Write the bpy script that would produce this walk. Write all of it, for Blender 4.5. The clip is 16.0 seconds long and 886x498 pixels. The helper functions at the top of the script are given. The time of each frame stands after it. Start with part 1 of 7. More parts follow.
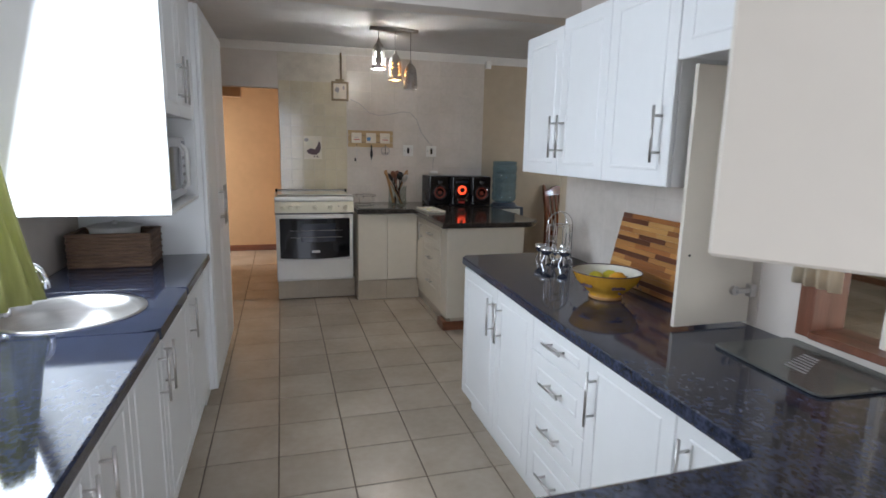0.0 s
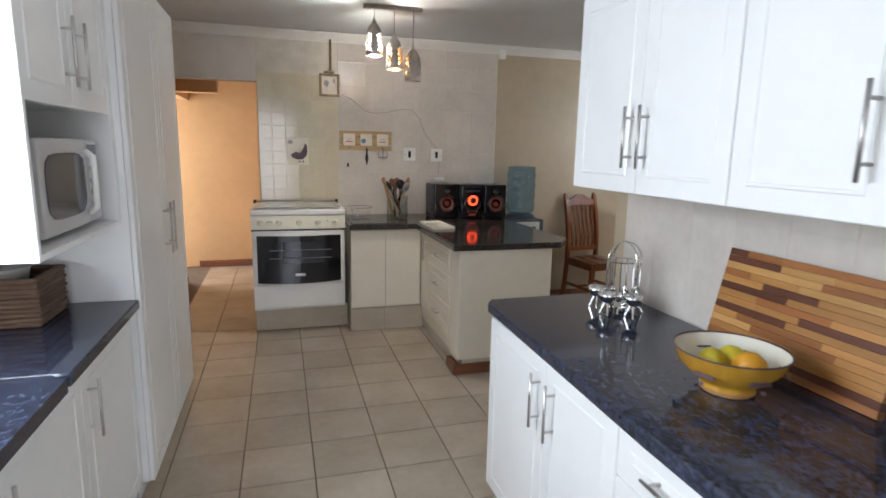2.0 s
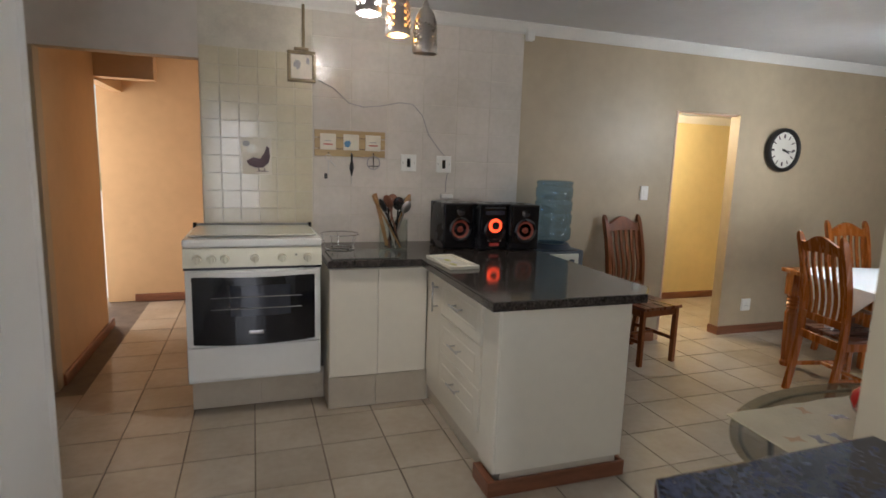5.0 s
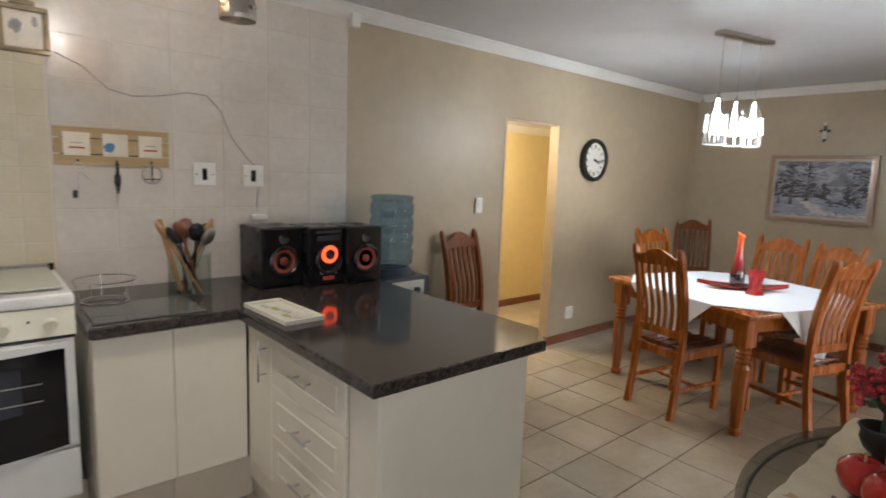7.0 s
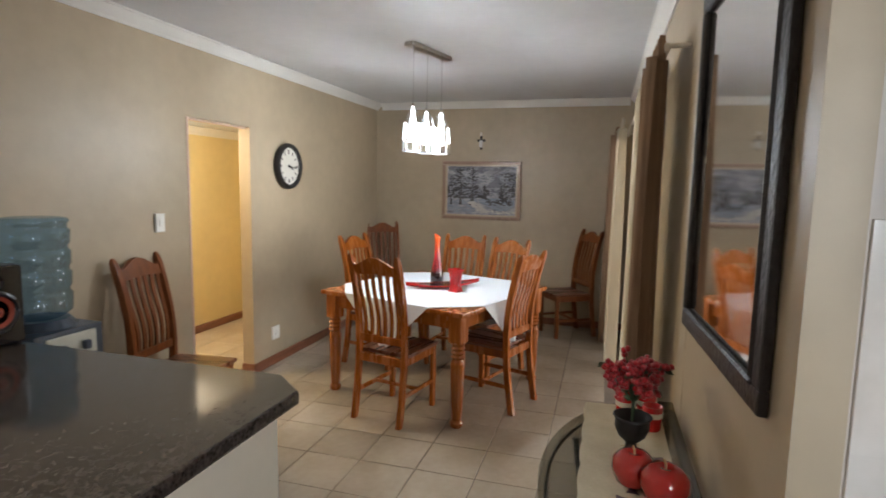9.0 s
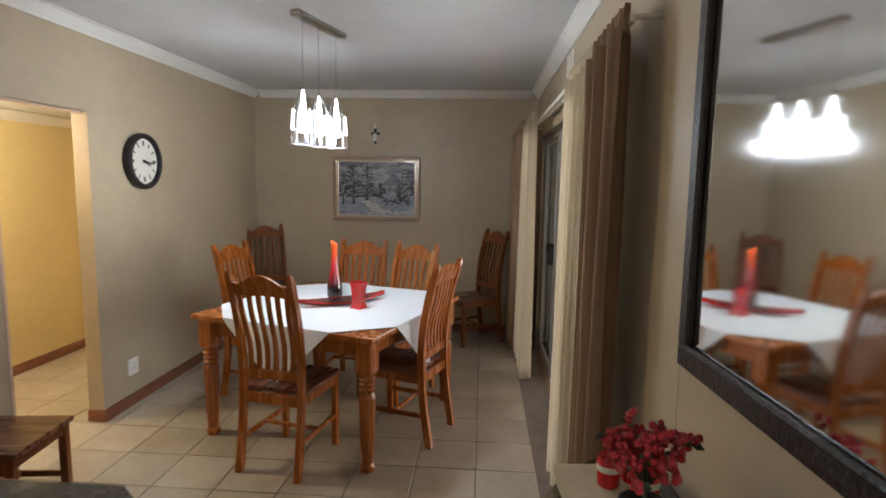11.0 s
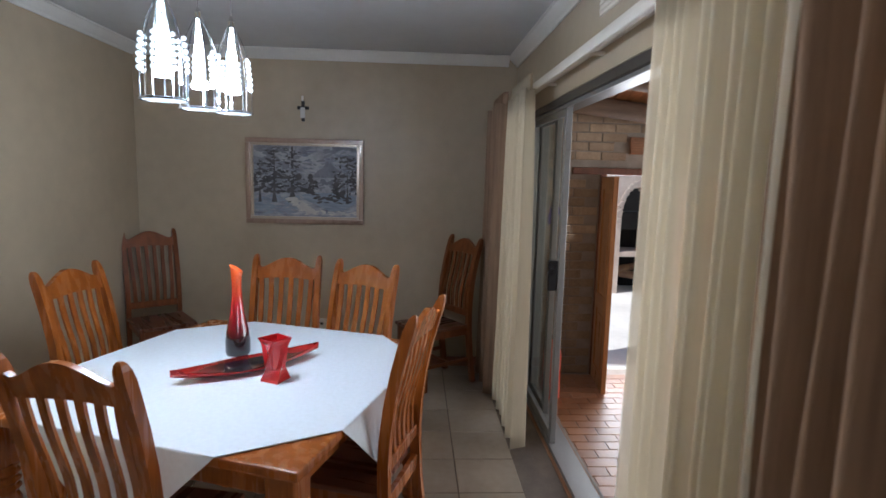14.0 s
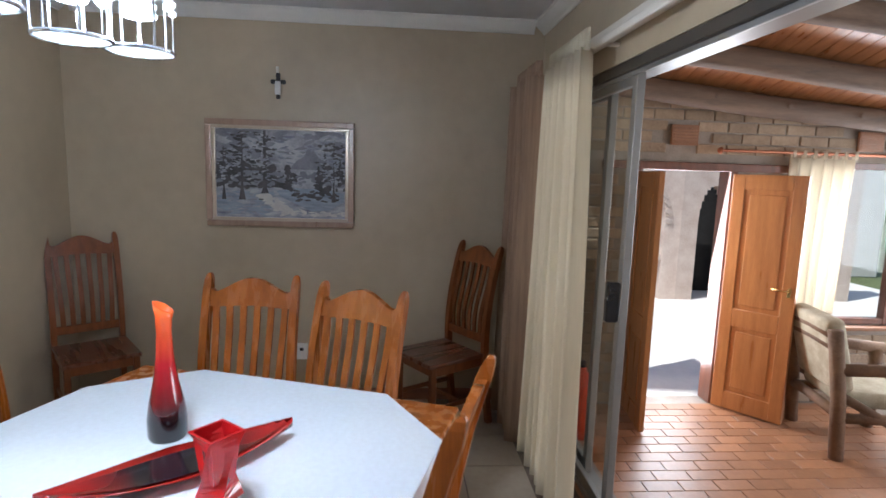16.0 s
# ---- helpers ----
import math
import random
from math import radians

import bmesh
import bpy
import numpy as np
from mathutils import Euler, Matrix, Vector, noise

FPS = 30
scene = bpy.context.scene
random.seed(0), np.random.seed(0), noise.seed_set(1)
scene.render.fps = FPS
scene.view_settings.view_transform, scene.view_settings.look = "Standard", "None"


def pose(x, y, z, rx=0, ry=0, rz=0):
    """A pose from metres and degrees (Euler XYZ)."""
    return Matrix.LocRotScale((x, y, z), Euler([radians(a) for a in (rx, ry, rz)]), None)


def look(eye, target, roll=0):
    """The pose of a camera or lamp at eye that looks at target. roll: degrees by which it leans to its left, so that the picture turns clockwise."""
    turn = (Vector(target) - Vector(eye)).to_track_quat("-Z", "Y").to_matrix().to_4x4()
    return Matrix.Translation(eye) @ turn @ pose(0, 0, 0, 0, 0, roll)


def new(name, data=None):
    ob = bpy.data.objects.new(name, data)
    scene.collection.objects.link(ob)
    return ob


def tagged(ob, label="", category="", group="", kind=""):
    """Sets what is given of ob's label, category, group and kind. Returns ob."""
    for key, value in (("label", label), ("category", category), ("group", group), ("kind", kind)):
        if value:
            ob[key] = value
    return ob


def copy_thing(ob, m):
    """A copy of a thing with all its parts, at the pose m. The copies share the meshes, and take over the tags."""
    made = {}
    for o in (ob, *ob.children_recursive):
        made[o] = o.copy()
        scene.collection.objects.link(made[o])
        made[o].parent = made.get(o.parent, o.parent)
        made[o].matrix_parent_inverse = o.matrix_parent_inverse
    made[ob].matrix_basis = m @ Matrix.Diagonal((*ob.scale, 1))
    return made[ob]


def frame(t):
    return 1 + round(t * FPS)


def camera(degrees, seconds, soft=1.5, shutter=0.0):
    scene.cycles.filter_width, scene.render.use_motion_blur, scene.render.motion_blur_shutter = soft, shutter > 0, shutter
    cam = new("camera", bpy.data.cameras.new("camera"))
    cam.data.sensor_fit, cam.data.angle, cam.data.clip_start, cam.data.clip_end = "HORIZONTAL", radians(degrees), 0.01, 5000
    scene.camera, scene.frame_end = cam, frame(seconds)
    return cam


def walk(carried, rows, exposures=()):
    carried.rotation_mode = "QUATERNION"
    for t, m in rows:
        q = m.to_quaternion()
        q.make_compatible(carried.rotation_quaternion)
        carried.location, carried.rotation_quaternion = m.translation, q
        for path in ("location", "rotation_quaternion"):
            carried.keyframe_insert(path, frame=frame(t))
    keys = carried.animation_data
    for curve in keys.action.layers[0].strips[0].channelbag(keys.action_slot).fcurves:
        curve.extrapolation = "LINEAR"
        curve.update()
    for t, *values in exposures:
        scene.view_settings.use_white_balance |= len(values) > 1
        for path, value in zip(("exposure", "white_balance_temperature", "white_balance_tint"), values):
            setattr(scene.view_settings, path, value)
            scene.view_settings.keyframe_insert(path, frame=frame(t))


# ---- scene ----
cam = camera(77.4, 16.0, soft=1.6, shutter=0.5)
PATH = [
    (0, (-0.103, 0.198, 1.498), (0.449, 2.086, 1.138), 1.2),
    (0.5, (-0.061, 0.386, 1.513), (0.494, 2.273, 1.15), 0.9),
    (1, (0.008, 0.617, 1.511), (0.566, 2.504, 1.154), 1.2),
    (1.5, (0.051, 0.817, 1.501), (0.604, 2.706, 1.146), 1.1),
    (2, (0.059, 1.042, 1.51), (0.615, 2.93, 1.156), 1.1),
    (2.5, (0.082, 1.248, 1.5), (0.637, 3.137, 1.151), 1.1),
    (3, (0.123, 1.473, 1.522), (0.68, 3.362, 1.174), 1.1),
    (3.2, (0.112, 1.568, 1.498), (0.682, 3.455, 1.163), 1.6),
    (5.3, (0.219, 2.506, 1.467), (0.899, 4.362, 1.161), 1.9),
    (5.5, (0.238, 2.602, 1.493), (0.971, 4.437, 1.181), 2.0),
    (6, (0.252, 2.756, 1.497), (1.217, 4.482, 1.197), 2.0),
    (6.5, (0.242, 2.961, 1.491), (1.397, 4.57, 1.215), 1.8),
    (7, (0.27, 3.129, 1.514), (1.567, 4.627, 1.24), 2.1),
    (7.5, (0.274, 3.278, 1.523), (1.787, 4.56, 1.259), 2.1),
    (8, (0.36, 3.419, 1.523), (2.061, 4.441, 1.273), 1.9),
    (8.5, (0.419, 3.481, 1.514), (2.251, 4.252, 1.287), 1.3),
    (9, (0.435, 3.514, 1.541), (2.344, 4.066, 1.311), 1.1),
    (9.5, (0.473, 3.568, 1.539), (2.419, 3.974, 1.318), 0.9),
    (10, (0.616, 3.64, 1.534), (2.578, 3.957, 1.308), 0.7),
    (10.2, (0.672, 3.68, 1.539), (2.64, 3.953, 1.31), 0.7),
    (12.3, (1.48, 3.877, 1.576), (3.465, 3.852, 1.329), 1.1),
    (12.5, (1.579, 3.916, 1.57), (3.563, 3.859, 1.323), 1.1),
    (13, (1.83, 3.938, 1.565), (3.813, 3.855, 1.316), 1.3),
    (13.5, (2.02, 3.947, 1.555), (4.002, 3.857, 1.301), 1.5),
    (14, (2.241, 4.008, 1.555), (4.221, 3.906, 1.293), 1.4),
    (14.5, (2.435, 4.049, 1.552), (4.414, 3.926, 1.29), 1.6),
    (15, (2.69, 4.06, 1.556), (4.667, 3.919, 1.286), 1.7),
    (15.5, (2.874, 4.073, 1.535), (4.85, 3.926, 1.262), 1.7),
    (16, (3.072, 4.125, 1.535), (5.046, 3.966, 1.257), 1.8),
]
EXPOSURE = [(t, e, k, 11) for t, e, k in ((0, -0.35, 6050), (1.5, -0.05, 6200), (3.0, 0.22, 6350), (5.5, -0.25, 6350), (7.5, 0.18, 6400), (9.5, 0.18, 6450), (12.5, -0.40, 6100), (14.0, -0.30, 5600), (16.0, 0.0, 5600))]
walk(cam, [(t, look(eye, target, roll)) for t, eye, target, roll in PATH], EXPOSURE)

# ---- world and light ----
world = bpy.data.worlds.new("world")
scene.world = world
world.use_nodes = True
_wn = world.node_tree
_bg = _wn.nodes["Background"]
_sky = _wn.nodes.new("ShaderNodeTexSky")
_sky.sky_type = "NISHITA"
_sky.sun_disc = False
_sky.sun_elevation = radians(63.4)
_sky.sun_rotation = radians(-26.0)
_wn.links.new(_sky.outputs[0], _bg.inputs[0])
_bg.inputs[1].default_value = 0.14


def lamp(name, kind, m, power, colour=(1, 1, 1), **kw):
    data = bpy.data.lights.new(name, kind)
    data.energy, data.color = power, colour
    if kind == "AREA":
        data.shape = "RECTANGLE"
        data.size, data.size_y = kw["size"]
    elif kind == "SUN":
        data.angle = radians(kw["angle"])
    else:
        data.shadow_soft_size = kw["radius"]
    ob = new(name, data)
    ob.matrix_world = m
    return ob


lamp("sun", "SUN", look((0, 0, 0), (0.22, -0.45, -1.0)), 5.0, (1.0, 0.95, 0.86), angle=0.5)
# sky light through the kitchen window, the hall door, the patio door and the sunroom side window
lamp("window_sky", "AREA", look((-1.06, 2.15, 1.6), (0.6, 2.1, 1.2)), 47, (0.84, 0.92, 1.0), size=(0.85, 0.95))
# added fill from behind, no known source; brightens the fronts facing south
lamp("back_fill", "AREA", look((-0.1, -1.35, 1.3), (0.2, 2.0, 1.0)), 42, (0.90, 0.92, 1.0), size=(0.9, 1.9))
lamp("hall_door_sky", "AREA", look((-1.9, 7.9, 1.15), (0.2, 7.8, 0.9)), 45, (1.0, 0.90, 0.78), size=(1.2, 2.0))
lamp("passage_bulb", "POINT", pose(3.92, 6.9, 1.88), 70, (1.0, 0.85, 0.60), radius=0.06)
for x, y, z in ((3.97, 4.76, 1.803), (4.20, 4.74, 1.803), (4.30, 4.665, 1.803)):
    lamp("table_bulb", "POINT", pose(x, y, z), 17, (0.84, 0.93, 1.0), radius=0.012)
lamp("kitchen_bulb", "POINT", pose(0.715, 5.06, 2.19), 36, (1.0, 0.97, 0.90), radius=0.03)
lamp("kitchen_amber_bulb", "POINT", pose(0.855, 5.05, 2.10), 3, (1.0, 0.5, 0.15), radius=0.03)
# added fill from the unseen south side, sized to brighten the sunroom
lamp("sunroom_south_fill", "AREA", look((4.6, -3.1, 1.1), (5.2, 2.0, 1.0)), 240, (1.0, 0.97, 0.92), size=(4.6, 1.7))
lamp("patio_door_sky", "AREA", look((7.32, 1.96, 0.8), (5.0, 2.1, 0.4)), 45, (1.0, 0.97, 0.92), size=(0.7, 1.7))
lamp("sunroom_side_window_sky", "AREA", look((7.10, 0.1, 1.05), (5.0, 1.0, 0.8)), 60, (1.0, 0.97, 0.92), size=(1.8, 1.1))

# ---- materials ----
def mat(name, base, rough=0.5, metal=0.0, var=0.12, scale=6.0, bump=0.0, bscale=60.0, second=None, coat=0.0, rnd=0.0, stretch=None, **kw):
    """A principled surface: two scales of noise in its colour, a fine bump, and an optional second colour for stains."""
    m = bpy.data.materials.new(name)
    m.use_nodes = True
    nt = m.node_tree
    b = nt.nodes["Principled BSDF"]
    tc = nt.nodes.new("ShaderNodeTexCoord")
    src = tc.outputs["Object"]
    if kw.get("world", False):
        geo = nt.nodes.new("ShaderNodeNewGeometry")
        src = geo.outputs["Position"]
    mp = nt.nodes.new("ShaderNodeMapping")
    nt.links.new(src, mp.inputs[0])
    if stretch:
        mp.inputs["Scale"].default_value = stretch
    n1 = nt.nodes.new("ShaderNodeTexNoise")
    n1.inputs["Scale"].default_value = scale
    n1.inputs["Detail"].default_value = 5
    n2 = nt.nodes.new("ShaderNodeTexNoise")
    n2.inputs["Scale"].default_value = scale * 9
    n2.inputs["Detail"].default_value = 3
    for n in (n1, n2):
        nt.links.new(mp.outputs[0], n.inputs["Vector"])
    add = nt.nodes.new("ShaderNodeMath")
    add.operation = "MULTIPLY_ADD"
    nt.links.new(n2.outputs[0], add.inputs[0])
    add.inputs[1].default_value = 0.4
    nt.links.new(n1.outputs[0], add.inputs[2])
    ramp = nt.nodes.new("ShaderNodeValToRGB")
    lo, hi = kw.get("ramp", (0.45, 0.95))
    ramp.color_ramp.elements[0].position, ramp.color_ramp.elements[1].position = lo, hi
    c2 = second or tuple(c * (1 - var) for c in base)
    c1 = base if second else tuple(min(1, c * (1 + var * 0.5)) for c in base)
    ramp.color_ramp.elements[0].color = (*c2, 1)
    ramp.color_ramp.elements[1].color = (*c1, 1)
    nt.links.new(add.outputs[0], ramp.inputs[0])
    out = ramp.outputs[0]
    if rnd:
        oi = nt.nodes.new("ShaderNodeObjectInfo")
        mr = nt.nodes.new("ShaderNodeMapRange")
        mr.inputs["To Min"].default_value, mr.inputs["To Max"].default_value = 1 - rnd, 1 + rnd * 0.6
        nt.links.new(oi.outputs["Random"], mr.inputs[0])
        hsv = nt.nodes.new("ShaderNodeHueSaturation")
        nt.links.new(mr.outputs[0], hsv.inputs["Value"])
        nt.links.new(out, hsv.inputs["Color"])
        out = hsv.outputs[0]
    nt.links.new(out, b.inputs["Base Color"])
    rr = nt.nodes.new("ShaderNodeMapRange")
    rr.inputs["To Min"].default_value, rr.inputs["To Max"].default_value = max(0.02, rough - 0.07), min(1, rough + 0.07)
    nt.links.new(n1.outputs[0], rr.inputs[0])
    nt.links.new(rr.outputs[0], b.inputs["Roughness"])
    b.inputs["Metallic"].default_value = metal
    b.inputs["Coat Weight"].default_value = coat
    b.inputs["Coat Roughness"].default_value = 0.08
    if bump:
        nb = nt.nodes.new("ShaderNodeTexNoise")
        nb.inputs["Scale"].default_value = bscale
        nb.inputs["Detail"].default_value = 4
        nt.links.new(mp.outputs[0], nb.inputs["Vector"])
        bn = nt.nodes.new("ShaderNodeBump")
        bn.inputs["Strength"].default_value = bump
        bn.inputs["Distance"].default_value = 0.01
        nt.links.new(nb.outputs[0], bn.inputs["Height"])
        nt.links.new(bn.outputs[0], b.inputs["Normal"])
    if "emit" in kw:
        b.inputs["Emission Color"].default_value = (*kw["emit"], 1)
        b.inputs["Emission Strength"].default_value = kw["power"]
    if "glass" in kw:
        b.inputs["Transmission Weight"].default_value = kw["glass"]
        b.inputs["IOR"].default_value = kw.get("ior", 1.45)
    if "sss" in kw:
        b.inputs["Subsurface Weight"].default_value = kw["sss"]
        b.inputs["Subsurface Radius"].default_value = (0.05, 0.04, 0.03)
    return m


def wood(name, light, dark, rough=0.35, scale=3.0, stretch=(9, 9, 0.8), rnd=0.0, coat=0.2):
    return mat(name, light, rough, second=dark, scale=scale, stretch=stretch, bump=0.08, bscale=14, ramp=(0.42, 0.9), rnd=rnd, coat=coat)


M = dict(
    wall_beige=mat("beige wall paint", (0.45, 0.362, 0.25), 0.45, var=0.14, scale=1.1, bump=0.06, bscale=40),
    wall_white=mat("kitchen wall paint", (0.62, 0.56, 0.50), 0.5, var=0.12, scale=1.2, bump=0.05, bscale=40),
    wall_peach=mat("peach wall paint", (0.60, 0.39, 0.21), 0.5, var=0.12, scale=1.2, bump=0.05, bscale=40),
    wall_yellow=mat("yellow wall paint", (0.72, 0.58, 0.30), 0.5, var=0.1, scale=1.2, bump=0.05, bscale=40),
    ceiling=mat("ceiling board paint", (0.62, 0.62, 0.62), 0.7, var=0.08, scale=1.5, bump=0.04, bscale=60),
    cornice=mat("white cornice plaster", (0.74, 0.72, 0.68), 0.5, var=0.06, bump=0.03),
    grout=mat("dark floor grout", (0.16, 0.12, 0.09), 0.8, var=0.3, scale=9, bump=0.1),
    floor_tile=mat("beige glazed floor tile", (0.47, 0.40, 0.32), 0.24, second=(0.34, 0.28, 0.215), scale=2.6, bump=0.02, bscale=30, rnd=0.10, ramp=(0.35, 0.95), world=True),
    wall_tile=mat("cream glazed wall tile", (0.66, 0.60, 0.45), 0.12, second=(0.58, 0.51, 0.36), scale=5, bump=0.03, bscale=9, rnd=0.04, world=True),
    wall_tile_w=mat("white wall tile", (0.70, 0.64, 0.58), 0.22, second=(0.56, 0.51, 0.45), scale=3, bump=0.03, bscale=9, rnd=0.05, world=True),
    wall_grout=mat("pale wall grout", (0.62, 0.57, 0.48), 0.8, var=0.15, scale=9),
    skirting=wood("red-brown skirting wood", (0.24, 0.09, 0.045), (0.13, 0.045, 0.022), 0.35, stretch=(1.2, 1.2, 9)),
    cab=mat("white wrapped cabinet door", (0.78, 0.78, 0.77), 0.32, var=0.035, scale=2.0, bump=0.01),
    cab_old=mat("cream painted cabinet", (0.80, 0.74, 0.62), 0.42, var=0.06, scale=2.0, bump=0.02),
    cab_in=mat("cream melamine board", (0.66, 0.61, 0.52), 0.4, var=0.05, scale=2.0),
    steel=mat("brushed steel", (0.56, 0.54, 0.52), 0.32, 1.0, var=0.1, scale=12, stretch=(1, 1, 9)),
    chrome=mat("polished chrome", (0.78, 0.78, 0.78), 0.09, 1.0, var=0.04),
    alu=mat("satin aluminium", (0.30, 0.29, 0.275), 0.45, 0.5, var=0.08, scale=8),
    black=mat("black plastic", (0.012, 0.012, 0.014), 0.28, var=0.3, scale=8),
    black_gloss=mat("black gloss enamel", (0.008, 0.008, 0.010), 0.08, var=0.2),
    white_enamel=mat("white stove enamel", (0.80, 0.80, 0.77), 0.2, var=0.05, scale=3),
    white_plastic=mat("white plastic", (0.78, 0.77, 0.73), 0.35, var=0.05, scale=6),
    silver_plastic=mat("silver-grey plastic", (0.52, 0.52, 0.53), 0.3, 0.2, var=0.06, scale=6),
    head_alu=mat("dark brown anodised aluminium", (0.11, 0.095, 0.08), 0.4, 0.5, var=0.1, scale=8),
    # paler than the glass itself: the wall's reflection is put into the colour
    stove_lid=mat("stove lid glass with reflected wall tone", (0.50, 0.50, 0.42), 0.06, var=0.08, scale=3),
    riser_tile=mat("beige plinth tile", (0.63, 0.56, 0.45), 0.3, second=(0.54, 0.47, 0.37), scale=4, rnd=0.05, world=True),
    brick=mat("face brick", (0.50, 0.38, 0.26), 0.85, second=(0.30, 0.21, 0.14), scale=5, bump=0.5, bscale=40, rnd=0.30, world=True),
    mortar=mat("grey mortar", (0.34, 0.29, 0.24), 0.9, var=0.25, scale=9, bump=0.3),
    terracotta=mat("terracotta floor tile", (0.40, 0.185, 0.085), 0.42, second=(0.25, 0.115, 0.055), scale=4, bump=0.05, bscale=30, rnd=0.2, world=True),
    pole=mat("weathered timber pole", (0.20, 0.13, 0.085), 0.7, second=(0.10, 0.065, 0.045), scale=3, stretch=(6, 0.7, 6), bump=0.3, bscale=12),
    board=wood("varnished pine ceiling board", (0.44, 0.19, 0.075), (0.27, 0.10, 0.04), 0.3, stretch=(0.8, 9, 9), rnd=0.2),
    door_wood=wood("orange varnished door wood", (0.50, 0.22, 0.07), (0.34, 0.13, 0.04), 0.3, stretch=(7, 7, 0.7)),
    dark_wood=wood("dark red-brown timber", (0.20, 0.075, 0.04), (0.11, 0.04, 0.02), 0.35, stretch=(7, 7, 0.7)),
    paving=mat("pale patio paving", (0.76, 0.71, 0.64), 0.8, var=0.15, scale=1.5, bump=0.1),
    grass=mat("dry lawn", (0.12, 0.14, 0.05), 0.9, var=0.4, scale=2, bump=0.3, bscale=30),
    frame_pink=mat("pinkish cream frame paint", (0.62, 0.46, 0.36), 0.4, var=0.08),
    frame_white=mat("white gloss frame paint", (0.74, 0.68, 0.60), 0.35, var=0.06),
)


def granite(name, base, blot, rough=0.06, spec=0.5):
    m = bpy.data.materials.new(name)
    m.use_nodes = True
    nt = m.node_tree
    b = nt.nodes["Principled BSDF"]
    geo = nt.nodes.new("ShaderNodeNewGeometry")
    v = nt.nodes.new("ShaderNodeTexVoronoi")
    v.inputs["Scale"].default_value = 90
    n = nt.nodes.new("ShaderNodeTexNoise")
    n.inputs["Scale"].default_value = 36
    n.inputs["Detail"].default_value = 8
    n.inputs["Roughness"].default_value = 0.7
    for k in (v, n):
        nt.links.new(geo.outputs["Position"], k.inputs["Vector"])
    mul = nt.nodes.new("ShaderNodeMath")
    mul.operation = "MULTIPLY_ADD"
    mul.inputs[1].default_value = 0.35
    nt.links.new(v.outputs["Distance"], mul.inputs[0])
    nt.links.new(n.outputs[0], mul.inputs[2])
    r = nt.nodes.new("ShaderNodeValToRGB")
    r.color_ramp.elements[0].position, r.color_ramp.elements[0].color = 0.50, (*base, 1)
    r.color_ramp.elements[1].position, r.color_ramp.elements[1].color = 0.84, (*blot, 1)
    nt.links.new(mul.outputs[0], r.inputs[0])
    nt.links.new(r.outputs[0], b.inputs["Base Color"])
    b.inputs["Roughness"].default_value = rough
    return m


M["granite"] = granite("dark speckled granite", (0.009, 0.009, 0.013), (0.048, 0.058, 0.098))
M["granite_warm"] = granite("dark brown speckled granite", (0.010, 0.009, 0.009), (0.075, 0.062, 0.055), 0.10)


def glass(name, tint=(1, 1, 1), rough=0.0, sheen=0.02):
    """Thin glass: mostly clear, with a true surface sheen."""
    m = bpy.data.materials.new(name)
    m.use_nodes = True
    nt = m.node_tree
    nt.nodes.remove(nt.nodes["Principled BSDF"])
    t = nt.nodes.new("ShaderNodeBsdfTransparent")
    t.inputs[0].default_value = (*tint, 1)
    g = nt.nodes.new("ShaderNodeBsdfGlossy")
    g.inputs["Roughness"].default_value = rough
    mix = nt.nodes.new("ShaderNodeMixShader")
    lw = nt.nodes.new("ShaderNodeLayerWeight")
    lw.inputs["Blend"].default_value = 0.5
    pw = nt.nodes.new("ShaderNodeMath")
    pw.operation = "POWER"
    pw.inputs[1].default_value = 5.0
    sc = nt.nodes.new("ShaderNodeMath")
    sc.operation = "MULTIPLY_ADD"
    sc.inputs[1].default_value, sc.inputs[2].default_value = 0.6, sheen
    nt.links.new(lw.outputs["Facing"], pw.inputs[0])
    nt.links.new(pw.outputs[0], sc.inputs[0])
    nt.links.new(sc.outputs[0], mix.inputs[0])
    nt.links.new(t.outputs[0], mix.inputs[1])
    nt.links.new(g.outputs[0], mix.inputs[2])
    nt.links.new(mix.outputs[0], nt.nodes["Material Output"].inputs[0])
    return m


M["glass"] = glass("clear pane glass", (0.95, 0.97, 0.96))
M["glass_green"] = mat("grey-green toughened glass", (0.20, 0.205, 0.19), 0.08, var=0.1, glass=0.45, ior=1.3)
M["console_glass"] = glass("smoky console glass", (0.62, 0.61, 0.55), 0.0, 0.06)
M["glass_jar"] = glass("jar glass", (0.92, 0.95, 0.94))


def cloth(name, colour, see=0.0, second=None, rough=0.9, stretch=(30, 30, 2)):
    """Woven cloth; see: how much light passes through it."""
    m = mat(name, colour, rough, second=second or tuple(c * 0.8 for c in colour), scale=3, stretch=stretch, bump=0.12, bscale=30)
    if see:
        nt = m.node_tree
        b = nt.nodes["Principled BSDF"]
        tl = nt.nodes.new("ShaderNodeBsdfTranslucent")
        tl.inputs[0].default_value = (*colour, 1)
        tp = nt.nodes.new("ShaderNodeBsdfTransparent")
        a, c = nt.nodes.new("ShaderNodeMixShader"), nt.nodes.new("ShaderNodeMixShader")
        a.inputs[0].default_value, c.inputs[0].default_value = min(0.6, see * 1.5), see * 0.5
        nt.links.new(b.outputs[0], a.inputs[1])
        nt.links.new(tl.outputs[0], a.inputs[2])
        nt.links.new(a.outputs[0], c.inputs[1])
        nt.links.new(tp.outputs[0], c.inputs[2])
        nt.links.new(c.outputs[0], nt.nodes["Material Output"].inputs[0])
    return m


